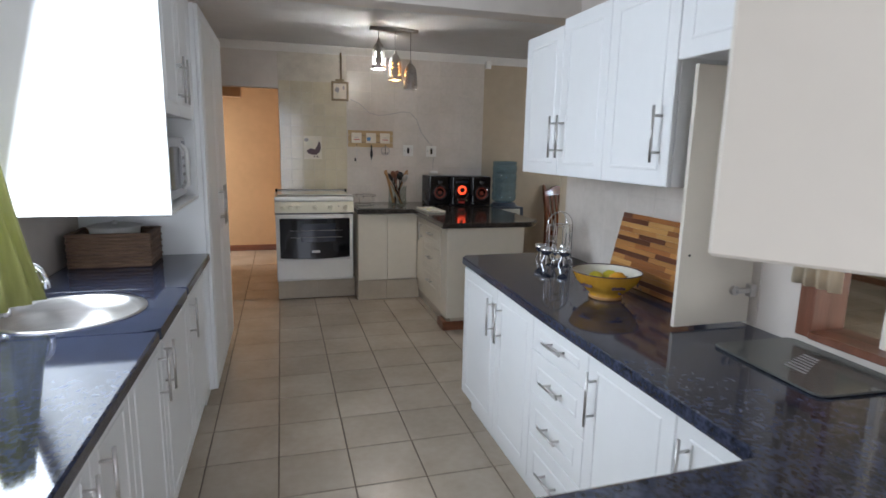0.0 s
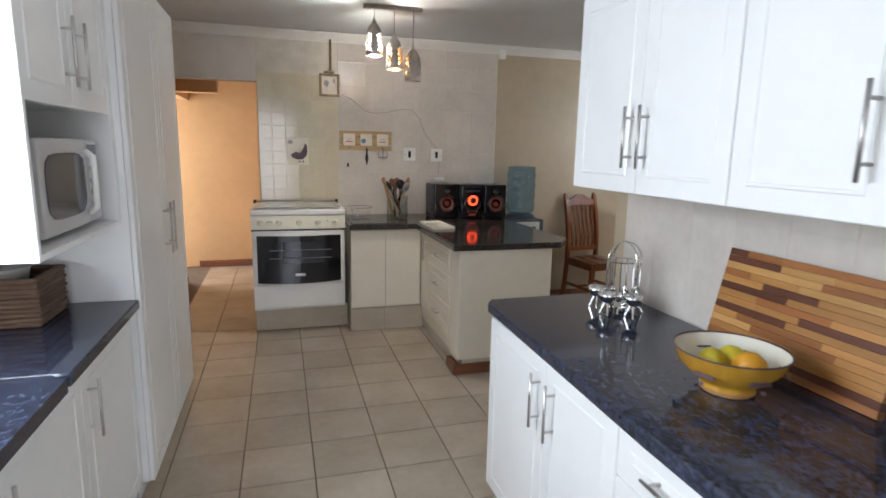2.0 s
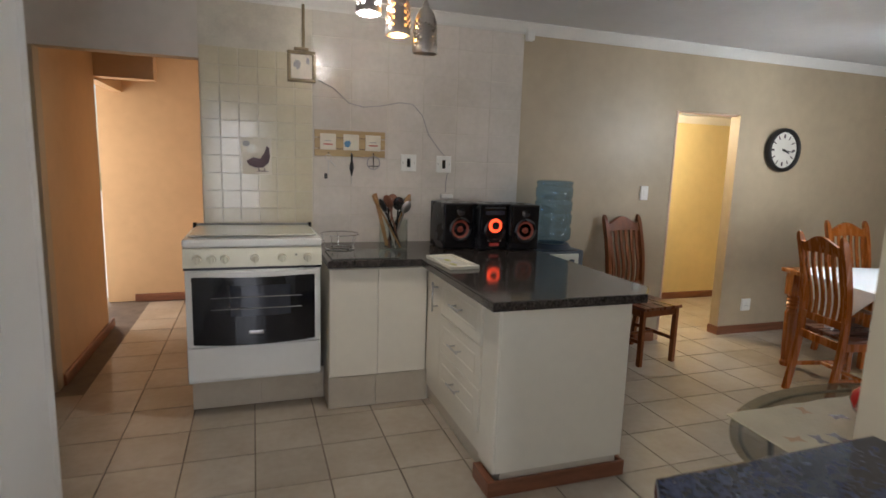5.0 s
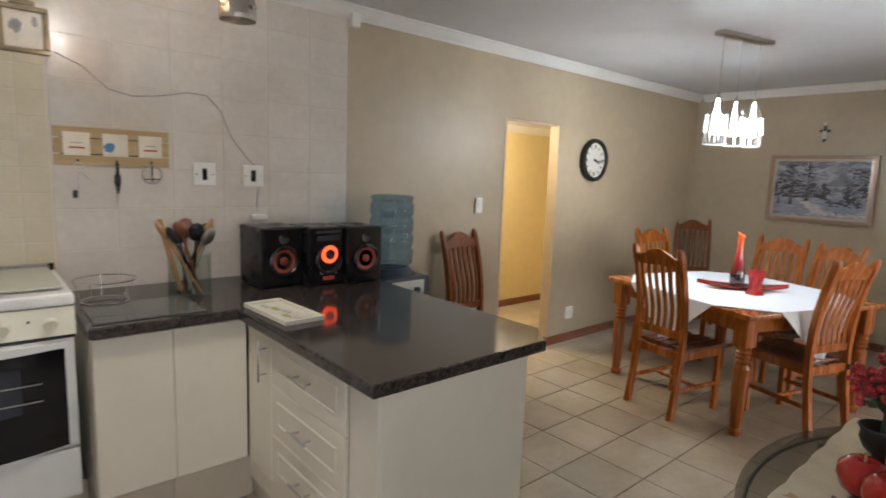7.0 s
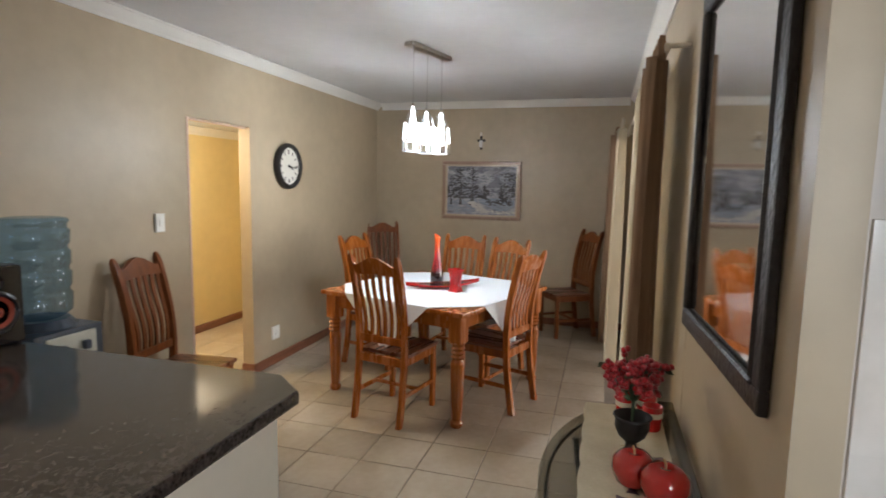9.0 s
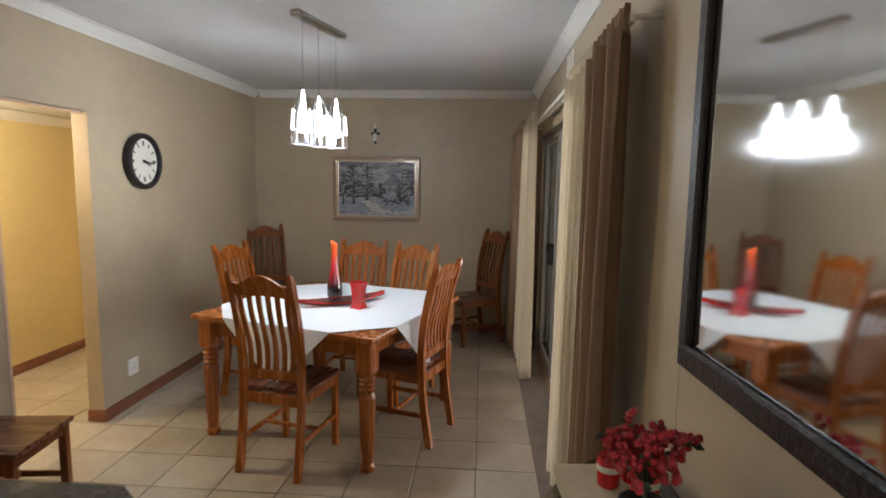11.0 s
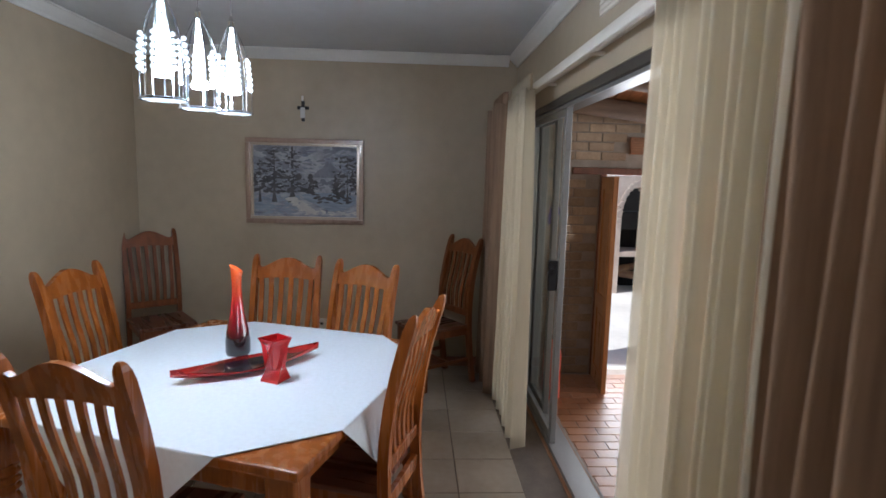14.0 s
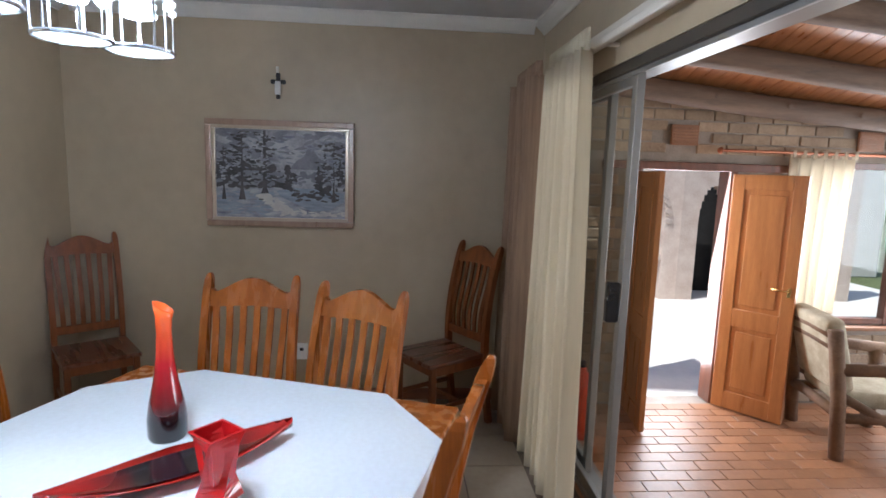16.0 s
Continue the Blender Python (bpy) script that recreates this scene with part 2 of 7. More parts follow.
M["sheer"] = cloth("cream sheer curtain", (0.82, 0.75, 0.60), 0.72)
M["sheer_out"] = cloth("pale cream curtain", (0.72, 0.64, 0.50), 0.4)
M["brown_curtain"] = cloth("brown striped curtain", (0.33, 0.21, 0.13), 0.0, (0.20, 0.122, 0.075), stretch=(16, 16, 0.5))

# ---- building blocks ----
def part(name, bm, material, parent=None, label="", smooth=False, m=None):
    me = bpy.data.meshes.new(name)
    bmesh.ops.recalc_face_normals(bm, faces=bm.faces)
    bm.to_mesh(me)
    bm.free()
    me.materials.append(M[material] if isinstance(material, str) else material)
    if smooth:
        me.polygons.foreach_set("use_smooth", [True] * len(me.polygons))
    ob = new(name, me)
    if parent is not None:
        ob.parent = parent
    if m is not None:
        ob.matrix_basis = m
    if label:
        ob["label"] = label
    return ob


def thing(name, label, category, m=None, group="", kind=""):
    ob = new(name)
    ob.empty_display_size = 0.05
    if m is not None:
        ob.matrix_basis = m
    return tagged(ob, label, category, group, kind)


def box(x0, x1, y0, y1, z0, z1, bev=0.0, bm=None, seg=1):
    out = bm or bmesh.new()
    r = bmesh.ops.create_cube(out, size=1.0)
    vs = r["verts"]
    bmesh.ops.scale(out, vec=(abs(x1 - x0), abs(y1 - y0), abs(z1 - z0)), verts=vs)
    bmesh.ops.translate(out, vec=((x0 + x1) / 2, (y0 + y1) / 2, (z0 + z1) / 2), verts=vs)
    if bev:
        es = list({e for v in vs for e in v.link_edges})
        bmesh.ops.bevel(out, geom=es, offset=bev, segments=seg, affect="EDGES", profile=0.6)
    return out


def cyl(x, y, z0, z1, r, r2=None, n=16, bm=None):
    out = bm or bmesh.new()
    bmesh.ops.create_cone(out, cap_ends=True, segments=n, radius1=r, radius2=r if r2 is None else r2, depth=z1 - z0, matrix=Matrix.Translation((x, y, (z0 + z1) / 2)))
    return out


def rod(a, b, r, n=10, bm=None, r2=None):
    out = bm or bmesh.new()
    a, b = Vector(a), Vector(b)
    d = b - a
    q = d.to_track_quat("Z", "Y").to_matrix().to_4x4()
    bmesh.ops.create_cone(out, cap_ends=True, segments=n, radius1=r, radius2=r if r2 is None else r2, depth=d.length, matrix=Matrix.Translation((a + b) / 2) @ q)
    return out


def lathe(prof, n=24, bm=None, m=None, cap=True):
    """A turned body from (radius, height) pairs."""
    out = bm or bmesh.new()
    rings = []
    for r, z in prof:
        ring = [out.verts.new((r * math.cos(2 * math.pi * i / n), r * math.sin(2 * math.pi * i / n), z)) for i in range(n)]
        rings.append(ring)
    for a, b in zip(rings, rings[1:]):
        for i in range(n):
            out.faces.new((a[i], a[(i + 1) % n], b[(i + 1) % n], b[i]))
    if cap:
        for ring in (rings[0], rings[-1]):
            if (ring[0].co - ring[n // 2].co).length > 1e-4:
                out.faces.new(ring)
    if m is not None:
        bmesh.ops.transform(out, matrix=m, verts=[v for ring in rings for v in ring])
    return out


def tube(points, r, n=8, bm=None):
    """A round tube along a smooth line of points."""
    out = bm or bmesh.new()
    pts = [Vector(p) for p in points]
    last = None
    up = Vector((0.13, 0.21, 0.97))
    for i, p in enumerate(pts):
        d = (pts[min(i + 1, len(pts) - 1)] - pts[max(i - 1, 0)]).normalized()
        a = d.cross(up)
        if a.length < 0.1:
            a = d.cross(Vector((1, 0, 0)))
        a.normalize()
        b = d.cross(a)
        ring = [out.verts.new(p + r * (a * math.cos(2 * math.pi * k / n) + b * math.sin(2 * math.pi * k / n))) for k in range(n)]
        if last:
            for k in range(n):
                out.faces.new((last[k], last[(k + 1) % n], ring[(k + 1) % n], ring[k]))
        else:
            out.faces.new(ring)
        last = ring
    out.faces.new(last)
    return out


def prism(outline, z0, z1, bev=0.0):
    """A flat outline in x and y, raised from z0 to z1."""
    bm = bmesh.new()
    f = bm.faces.new([bm.verts.new((x, y, z0)) for x, y in outline])
    r = bmesh.ops.extrude_face_region(bm, geom=[f])
    bmesh.ops.translate(bm, vec=(0, 0, z1 - z0), verts=[v for v in r["geom"] if isinstance(v, bmesh.types.BMVert)])
    if bev:
        es = [e for e in bm.edges if abs(e.verts[0].co.z - e.verts[1].co.z) < 1e-6]
        bmesh.ops.bevel(bm, geom=es, offset=bev, segments=2, affect="EDGES", profile=0.6)
    return bm


def wall(name, axis, at, thick, lo, hi, z0, z1, holes, material, label):
    """A wall along x or y, built of blocks round its openings (lo, hi, bottom, top)."""
    bm = bmesh.new()

    def block(a, b, c, d):
        if b - a < 1e-4 or d - c < 1e-4:
            return
        if axis == "x":
            box(a, b, min(at, at + thick), max(at, at + thick), c, d, bm=bm)
        else:
            box(min(at, at + thick), max(at, at + thick), a, b, c, d, bm=bm)

    cur = lo
    for a, b, c, d in sorted(holes):
        block(cur, a, z0, z1)
        block(a, b, z0, c)
        block(a, b, d, z1)
        cur = b
    block(cur, hi, z0, z1)
    ob = part(name, bm, material)
    return tagged(ob, label, "wall", kind="structure")


def setting(name, bm, material, label, category, parent=None):
    return tagged(part(name, bm, material, parent), label, category, kind="structure")

# ---- the shell ----
CEIL = 2.48
NT = 0.10  # thickness of the north wall
NW, EW, SW, KW, WW = 6.16, 6.66, 3.23, 1.49, -1.12  # wall faces: north, east, south of dining, kitchen east, kitchen west
_slab = box(-1.3, 6.9, 3.07, 8.7, -0.36, -0.008)
box(-1.3, 1.61, -1.7, 3.07, -0.36, -0.008, 0, _slab)
setting("floor", _slab, "grout", "floor slab with dark grout under beige tiles", "floor")
wall("wall_north", "x", NW, NT, WW - 0.18, EW + 0.15, 0, CEIL, [(-0.97, -0.115, 0, 2.05), (3.49, 4.17, 0, 1.955)], "wall_beige", "beige painted plaster wall with a doorway")
wall("wall_east", "y", EW, 0.15, 3.05, NW + NT, 0, CEIL, [], "wall_beige", "beige painted plaster end wall")
wall("wall_south", "x", SW, -0.16, 2.40, EW, 0, CEIL, [(3.55, 6.15, 0.0, 2.0)], "wall_beige", "beige painted wall with a sliding door opening")
wall("wall_kitchen", "y", KW, 0.12, -1.6, 3.10, 0, CEIL, [(0.72, 1.53, 0.93, 1.72)], "wall_white", "off-white kitchen wall behind the counter")
wall("wall_west", "y", WW, -0.18, -1.6, NW, 0, CEIL, [(1.70, 2.60, 1.1, 2.1)], "wall_white", "off-white kitchen wall with a window")
# unseen back wall; its opening is invented for the fill lamp
wall("wall_back", "x", -1.6, -0.15, WW - 0.18, KW + 0.12, 0, CEIL, [(-0.6, 0.35, 0, 2.05)], "wall_white", "unseen off-white kitchen back wall with an added opening")
setting("wall_corner", prism([(KW, 3.10), (2.40, 3.07), (2.40, SW - 0.001), (KW, 3.182)], 0, CEIL), "wall_beige", "beige painted wall corner", "wall")
setting("ceiling", box(WW - 0.18, EW + 0.15, -1.7, NW + NT, CEIL, CEIL + 0.1), "ceiling", "white painted board ceiling", "ceiling")
setting("beam", box(WW, KW + 0.12, 3.06, 3.22, 2.20, CEIL - 0.002), "wall_white", "plastered ceiling beam across the kitchen", "beam")

# hall behind the stove wall
wall("wall_hall_west", "y", -0.97, -0.10, NW + NT, 8.45, 0, CEIL, [(7.45, 8.45, 0, 2.03)], "wall_peach", "peach painted hall wall with a bright doorway")
wall("wall_hall_end", "x", 8.45, 0.12, -1.19, 0.4, 0, CEIL, [], "wall_peach", "peach painted hall end wall")
wall("wall_hall_east", "y", 0.12, 0.12, NW + NT, 8.45, 0, CEIL, [], "wall_peach", "peach painted hall wall")
setting("ceiling_hall", box(-1.12, 0.4, NW + NT, 8.57, CEIL - 0.1, CEIL), "ceiling", "white hall ceiling", "ceiling")
setting("lintel_hall", box(-0.97, -0.55, 7.45, 7.6, 2.05, CEIL - 0.1), "wall_peach", "peach plastered hall lintel", "beam")
# passage behind the dining wall
wall("wall_passage", "x", 7.42, 0.12, 2.4, 6.2, 0, CEIL, [], "wall_yellow", "yellow painted passage wall")
wall("wall_passage_east", "y", 5.9, 0.12, NW + NT, 7.42, 0, CEIL, [], "wall_yellow", "yellow painted passage end wall")
wall("wall_passage_west", "y", 2.5, -0.12, NW + NT, 7.42, 0, CEIL, [], "wall_yellow", "yellow painted passage end wall")
setting("ceiling_passage", box(2.38, 6.02, NW + NT, 7.54, 2.06, 2.16), "ceiling", "white passage ceiling", "ceiling")


def run(name, pts, prof, material, label, category):
    """A moulding of the profile (out, up) along straight runs (x0, y0, x1, y1, nx, ny, z)."""
    bm = bmesh.new()
    for x0, y0, x1, y1, nx, ny, z in pts:
        a = [bm.verts.new((x0 + nx * o, y0 + ny * o, z + u)) for o, u in prof]
        b = [bm.verts.new((x1 + nx * o, y1 + ny * o, z + u)) for o, u in prof]
        n = len(prof)
        for i in range(n):
            bm.faces.new((a[i], a[(i + 1) % n], b[(i + 1) % n], b[i]))
        bm.faces.new(a)
        bm.faces.new(b)
    return setting(name, bm, material, label, category)


COVE = [(0.001, -0.075), (0.012, -0.075), (0.02, -0.062), (0.035, -0.05), (0.055, -0.03), (0.066, -0.016), (0.075, -0.012), (0.075, -0.002), (0.001, -0.002)]
run("cornice", [(WW, NW, EW, NW, 0, -1, CEIL), (EW, NW - 0.075, EW, SW + 0.075, -1, 0, CEIL), (KW + 0.12, SW, EW, SW, 0, 1, CEIL)], COVE, "cornice", "white coved ceiling cornice", "cornice")
run("cornice_passage", [(2.5, 7.42, 5.9, 7.42, 0, -1, 2.06)], COVE, "cornice", "white coved passage cornice", "cornice")
SKIRT = [(0.001, 0.0), (0.018, 0.0), (0.018, 0.06), (0.012, 0.075), (0.001, 0.075)]
run("baseboard", [(4.17, NW, EW, NW, 0, -1, 0), (2.1, NW, 3.45, NW, 0, -1, 0), (EW, NW - 0.018, EW, SW + 0.018, -1, 0, 0), (2.40, SW, 3.5, SW, 0, 1, 0), (KW, 3.182, 2.40, SW, -0.0527, 0.9986, 0), (6.2, SW, EW, SW, 0, 1, 0)], SKIRT, "skirting", "red-brown wooden skirting board", "skirting")
run("baseboard_hall", [(-0.95, 8.45, 0.12, 8.45, 0, -1, 0), (-0.97, NW + NT, -0.97, 7.58, 1, 0, 0), (2.5, 7.42, 5.9, 7.42, 0, -1, 0)], SKIRT, "skirting", "red-brown wooden skirting board in the hall", "skirting")
run("baseboard_reveal", [(4.17, NW - 0.018, 4.17, NW + NT, -1, 0, 0)], SKIRT, "skirting", "red-brown skirting in the doorway", "skirting")

# white frame lining the left side and head of the dining doorway
fr = thing("door_frame", "pinkish cream painted frame lining the dining doorway", "door frame", kind="structure")
part("jamb", box(3.49, 3.512, NW - 0.006, NW + NT + 0.006, 0, 1.955, 0.004), "frame_pink", fr)
part("head", box(3.512, 4.17, NW + 0.03, NW + 0.08, 1.94, 1.955, 0.004), "frame_pink", fr)


# ---- the sunroom and the patio ----
SF = -0.25
BX = 7.15
setting("floor_sunroom", box(1.7, 7.3, -3.2, 3.06, SF - 0.1, SF - 0.006), "mortar", "mortar bed under terracotta tiles", "floor")
setting("step", box(3.55, 6.15, 3.062, 3.228, -0.102, -0.004), "terracotta", "terracotta sill of the sliding door", "step")
# unseen closing wall, opened wide so more light gets in
wall("wall_sunroom_south", "x", -3.2, -0.1, 1.7, 7.3, SF, 3.2, [(2.2, 6.9, 0.3, 1.9)], "mortar", "unseen sunroom wall with an added wide opening")
setting("ground", box(-60, 90, -60, 60, -0.62, -0.42), "grass", "dry lawn reaching the horizon", "ground")
setting("patio", box(7.302, 14.0, -4.5, 6.0, -0.42, -0.33), "paving", "pale sunlit patio paving", "pavement")
for lo, hi, z0, z1 in ((2.36, 3.06, SF, 3.2), (1.15, 1.56, SF, 3.2), (1.56, 2.36, 1.66, 3.2), (-0.9, 1.15, SF, 0.40), (-0.9, 1.15, 1.70, 3.2), (-3.2, -0.9, SF, 3.2)):
    setting("wall_sunroom_core", box(BX + 0.012, BX + 0.2, lo, hi, z0, z1), "mortar", "mortar core of the brick wall", "wall")
setting("wall_house_out", box(1.61, 6.8, 3.05, 3.066, SF, -0.004), "mortar", "plinth of the house wall in the sunroom", "wall")
setting("wall_sunroom_west", box(1.62, 1.7, -3.2, 3.05, SF, 0.92), "mortar", "low closing wall of the sunroom", "wall")
# invented ground, kept pale so the hall doorway looks bright
setting("path", box(-14.0, -1.4, -4, 30, -0.42, -0.2), "paving", "pale paving added to brighten the hall doorway", "pavement")
# unseen slab, added to keep direct sun out of the west window
setting("eave", box(-2.9, -1.3, -1.9, 9.4, 2.45, 2.6), "frame_white", "unseen white slab added to block sun at the kitchen", "eave")
# fills the slab's gap by the hall door, also only a sun block
setting("eave_hall", box(-1.299, -1.075, 6.31, 9.4, 2.45, 2.6), "frame_white", "unseen white slab added to block sun at the hall", "eave")
setting("wall_plaster", box(WW, -0.113, NW - 0.006, NW - 0.0005, 2.051, CEIL - 0.076), "wall_white", "off-white plaster above the hall opening", "wall")
setting("wall_gable", box(1.61, 7.3, 3.066, 3.12, CEIL + 0.1, 4.2), "mortar", "upper house wall over the sunroom roof", "wall")

# ---- kitchen units ----
def bar_handle(parent, p, axis, length, out, name="handle"):
    """A round steel bar handle on two short posts; p is its middle on the face, out the way off the face."""
    p, out = Vector(p), Vector(out)
    ax = Vector({"x": (1, 0, 0), "y": (0, 1, 0), "z": (0, 0, 1)}[axis])
    bm = rod(p + out * 0.034 - ax * length / 2, p + out * 0.034 + ax * length / 2, 0.005, 10)
    for s in (-0.32, 0.32):
        rod(p + ax * length * s, p + out * 0.034 + ax * length * s, 0.0045, 8, bm)
    return part(name, bm, "steel", parent, "brushed steel bar handle", smooth=True)


def panel_door(parent, face, lo, hi, z0, z1, out, handle=None, hz=None, groove=True, hl=0.17, material="cab", name="door"):
    """A wrapped door in the plane x = face, from y lo to hi; out is +1 or -1. A sunk line frames its middle."""
    t = 0.018 * out
    g = 0.0015
    bm = box(face, face + t, lo + g, hi - g, z0 + g, z1 - g, 0.003)
    d = part(name, bm, material, parent)
    if groove:
        w = 0.055
        a, b, c, e = lo + w, hi - w, z0 + w, z1 - w
        if b - a > 0.05 and e - c > 0.03:
            bm = bmesh.new()
            x = face + t
            prof = [(0.0, 0.0), (0.004, 0.003), (0.010, 0.003), (0.012, 0.0)]
            rects = []
            for off, up in prof:
                rects.append([bm.verts.new((x + out * (up + 0.0002), yy, zz)) for yy, zz in ((a + off, c + off), (b - off, c + off), (b - off, e - off), (a + off, e - off))])
            for r1, r2 in zip(rects, rects[1:]):
                for i in range(4):
                    bm.faces.new((r1[i], r1[(i + 1) % 4], r2[(i + 1) % 4], r2[i]))
            part("moulding", bm, material, d)
    if handle == "h":
        bar_handle(d, (face + t, (lo + hi) / 2, (z0 + z1) / 2), "y", min(0.14, (hi - lo) * 0.5), (out, 0, 0))
    elif handle is not None:
        bar_handle(d, (face + t, handle, hz), "z", hl, (out, 0, 0))
    return d


def unit(label, x0, x1, y0, y1, z0, z1, material="cab", name="base_cabinet", group="", category="cabinet"):
    u = thing(name, label, category, group=group)
    part("body", box(x0, x1, y0, y1, z0, z1, 0.002), material, u)
    return u


TOP = 0.90
# right run under the long counter: front face at x = RF
RF = 0.879
for label, y0, y1, doors in (
    ("white base cabinet with two doors at the counter's end", 2.158, 3.05, [(2.158, 2.56, 2.495), (2.56, 3.05, 2.60)]),
    ("white drawer cabinet with four drawers", 1.735, 2.158, None),
    ("white base cabinet with one wide door", 1.303, 1.735, [(1.303, 1.735, 1.685)]),
    ("white base cabinet beside the corner", 0.98, 1.303, [(0.98, 1.303, 1.25)]),
):
    u = unit(label, RF, KW - 0.002, y0 + 0.0005, y1 - 0.0005, 0.105, 0.858, group="right base cabinets")
    if doors:
        for a, b, h in doors:
            panel_door(u, RF - 0.001, a, b, 0.12, 0.85, -1, h, 0.70, hl=0.19)
    else:
        z = [0.12, 0.335, 0.52, 0.70, 0.85]
        for a, b in zip(z, z[1:]):
            panel_door(u, RF - 0.001, y0, y1, a, b, -1, "h", name="drawer")
    part("plinth", box(RF + 0.045, RF + 0.06, y0, y1, 0.0, 0.104), "cab", u)
def counter(label, outline, z0=0.86, z1=TOP, material="granite"):
    bm = prism(outline, z0, z1, 0.008)
    return tagged(part("worktop", bm, material), label, "worktop")


counter("long dark speckled granite worktop", [(0.855, 3.08), (0.817, 2.0), (0.812, 1.03), (0.79, 1.0), (0.30, 0.99), (0.30, 0.36), (KW - 0.003, 0.36), (KW - 0.003, 3.14), (0.89, 3.13)])
u = unit("white base cabinet under the return counter", 0.34, 1.45, 0.40, 0.95, 0.105, 0.858)
part("plinth", box(0.38, 1.45, 0.42, 0.90, 0, 0.104), "cab", u)
# left run under the sink
LF = -0.553
for label, y0, y1, doors in (
    ("white base cabinet beside the tall cupboard", 2.83, 3.425, [(2.83, 3.425, 2.88)]),
    ("white sink cabinet with two doors", 1.825, 2.83, [(1.825, 2.25, 2.20), (2.25, 2.83, 2.305)]),
    ("white base cabinet with plain doors", 1.15, 1.825, [(1.15, 1.49, 1.43), (1.49, 1.825, 1.55)]),
    ("white base cabinet near the back wall", 0.2, 1.15, [(0.2, 0.67, 0.6), (0.67, 1.15, 0.74)]),
):
    u = unit(label, WW + 0.002, LF, y0 + 0.0005, y1 - 0.0005, 0.105, 0.66 if "sink" in label else 0.858, group="left base cabinets")
    for a, b, h in doors:
        panel_door(u, LF + 0.001, a, b, 0.12, 0.85, 1, h, 0.70, hl=0.19)
    part("plinth", box(LF - 0.06, LF - 0.045, y0, y1, 0.0, 0.104), "cab", u)
# worktop with the round sink cut out of it
SX, SY, SR = -0.835, 2.372, 0.226


def sink_top():
    bm = bmesh.new()
    x0, x1, y0, y1 = WW + 0.003, -0.497, -0.2, 3.425
    n = 48
    loops = {}
    for z in (0.86, TOP):
        inner = [bm.verts.new((SX + SR * math.cos(2 * math.pi * i / n), SY + SR * math.sin(2 * math.pi * i / n), z)) for i in range(n)]
        outer = []
        for i in range(n):
            c, s = math.cos(2 * math.pi * i / n), math.sin(2 * math.pi * i / n)
            k = min((x1 - SX) / c if c > 1e-6 else 9, (x0 - SX) / c if c < -1e-6 else 9, 0.29 / abs(s) if abs(s) > 1e-6 else 9)
            outer.append(bm.verts.new((SX + k * c, SY + k * s, z)))
        for i in range(n):
            bm.faces.new((inner[i], inner[(i + 1) % n], outer[(i + 1) % n], outer[i]))
        loops[z] = (inner, outer)
    for w in (0, 1):
        a, b = loops[0.86][w], loops[TOP][w]
        for i in range(n):
            bm.faces.new((a[i], a[(i + 1) % n], b[(i + 1) % n], b[i]))
    box(x0, x1, SY + 0.29, y1, 0.86, TOP, 0.006, bm)
    box(x0, x1, y0, SY - 0.29, 0.86, TOP, 0.006, bm)
    return bm


tagged(part("worktop", sink_top(), "granite"), "dark blue-black granite worktop with a round sink", "worktop")
sink = thing("sink", "round stainless steel sink bowl let into granite", "sink", pose(SX, SY, TOP))
part("bowl", lathe([(SR + 0.016, 0.001), (SR + 0.016, 0.004), (SR + 0.004, 0.006), (SR - 0.006, 0.0), (SR - 0.02, -0.05), (SR - 0.05, -0.12), (SR - 0.10, -0.15), (0.035, -0.158), (0.03, -0.162), (0.001, -0.162)], 48, cap=False), "steel", sink, smooth=True)
part("drain", lathe([(0.001, -0.157), (0.034, -0.157), (0.036, -0.152), (0.03, -0.15), (0.001, -0.15)], 20), "chrome", sink)

# tall cupboard with two doors
TF = -0.512
tall = unit("tall white pantry cupboard with two long doors", WW + 0.002, TF, 3.43, 4.56, 0.10, 2.20, name="tall_cupboard")
panel_door(tall, TF + 0.001, 3.43, 4.03, 0.10, 2.20, 1, 3.985, 1.11, hl=0.25)
panel_door(tall, TF + 0.001, 4.03, 4.56, 0.10, 2.20, 1, 4.075, 1.11, hl=0.25)
part("plinth", box(WW + 0.002, TF - 0.05, 3.44, 4.55, 0.0, 0.099), "cab", tall)
# microwave housing
mh = thing("wall_cabinet", "white wall cabinet with two doors above an open microwave shelf", "cabinet")
part("side_panel", box(WW + 0.002, -0.535, 2.65, 2.668, 1.205, 2.24, 0.0015), "cab", mh)
part("side_panel", box(WW + 0.002, -0.535, 3.38, 3.428, 1.205, 2.24, 0.0015), "cab", mh)
part("shelf", box(WW + 0.002, -0.537, 2.668, 3.38, 1.205, 1.223, 0.0015), "cab", mh)
part("body", box(WW + 0.002, -0.557, 2.669, 3.379, 1.62, 2.24, 0.0015), "cab", mh)
panel_door(mh, -0.556, 2.655, 3.02, 1.61, 2.24, 1, 2.965, 1.77, hl=0.2)
panel_door(mh, -0.556, 3.02, 3.39, 1.61, 2.24, 1, 3.07, 1.77, hl=0.2)

# right wall cabinets
UF = 1.15
UB, UT = 1.383, 2.05
for label, y0, y1, doors in (
    ("narrow white wall cabinet with one door at the wall's end", 2.555, 2.942, [(2.555, 2.942, 2.588)]),
    ("white wall cabinet with two doors", 1.777, 2.555, [(2.177, 2.555, 2.513), (1.777, 2.177, 1.83)]),
):
    u = unit(label, UF, KW - 0.002, y0 + 0.0005, y1 - 0.0005, UB, UT if y0 > 2.0 else UT + 0.025, name="wall_cabinet", group="right wall cabinets")
    for a, b, h in doors:
        panel_door(u, UF - 0.001, a, b, UB - 0.002, UT if y0 > 2.0 else UT + 0.025, -1, h, UB + 0.175, hl=0.19)
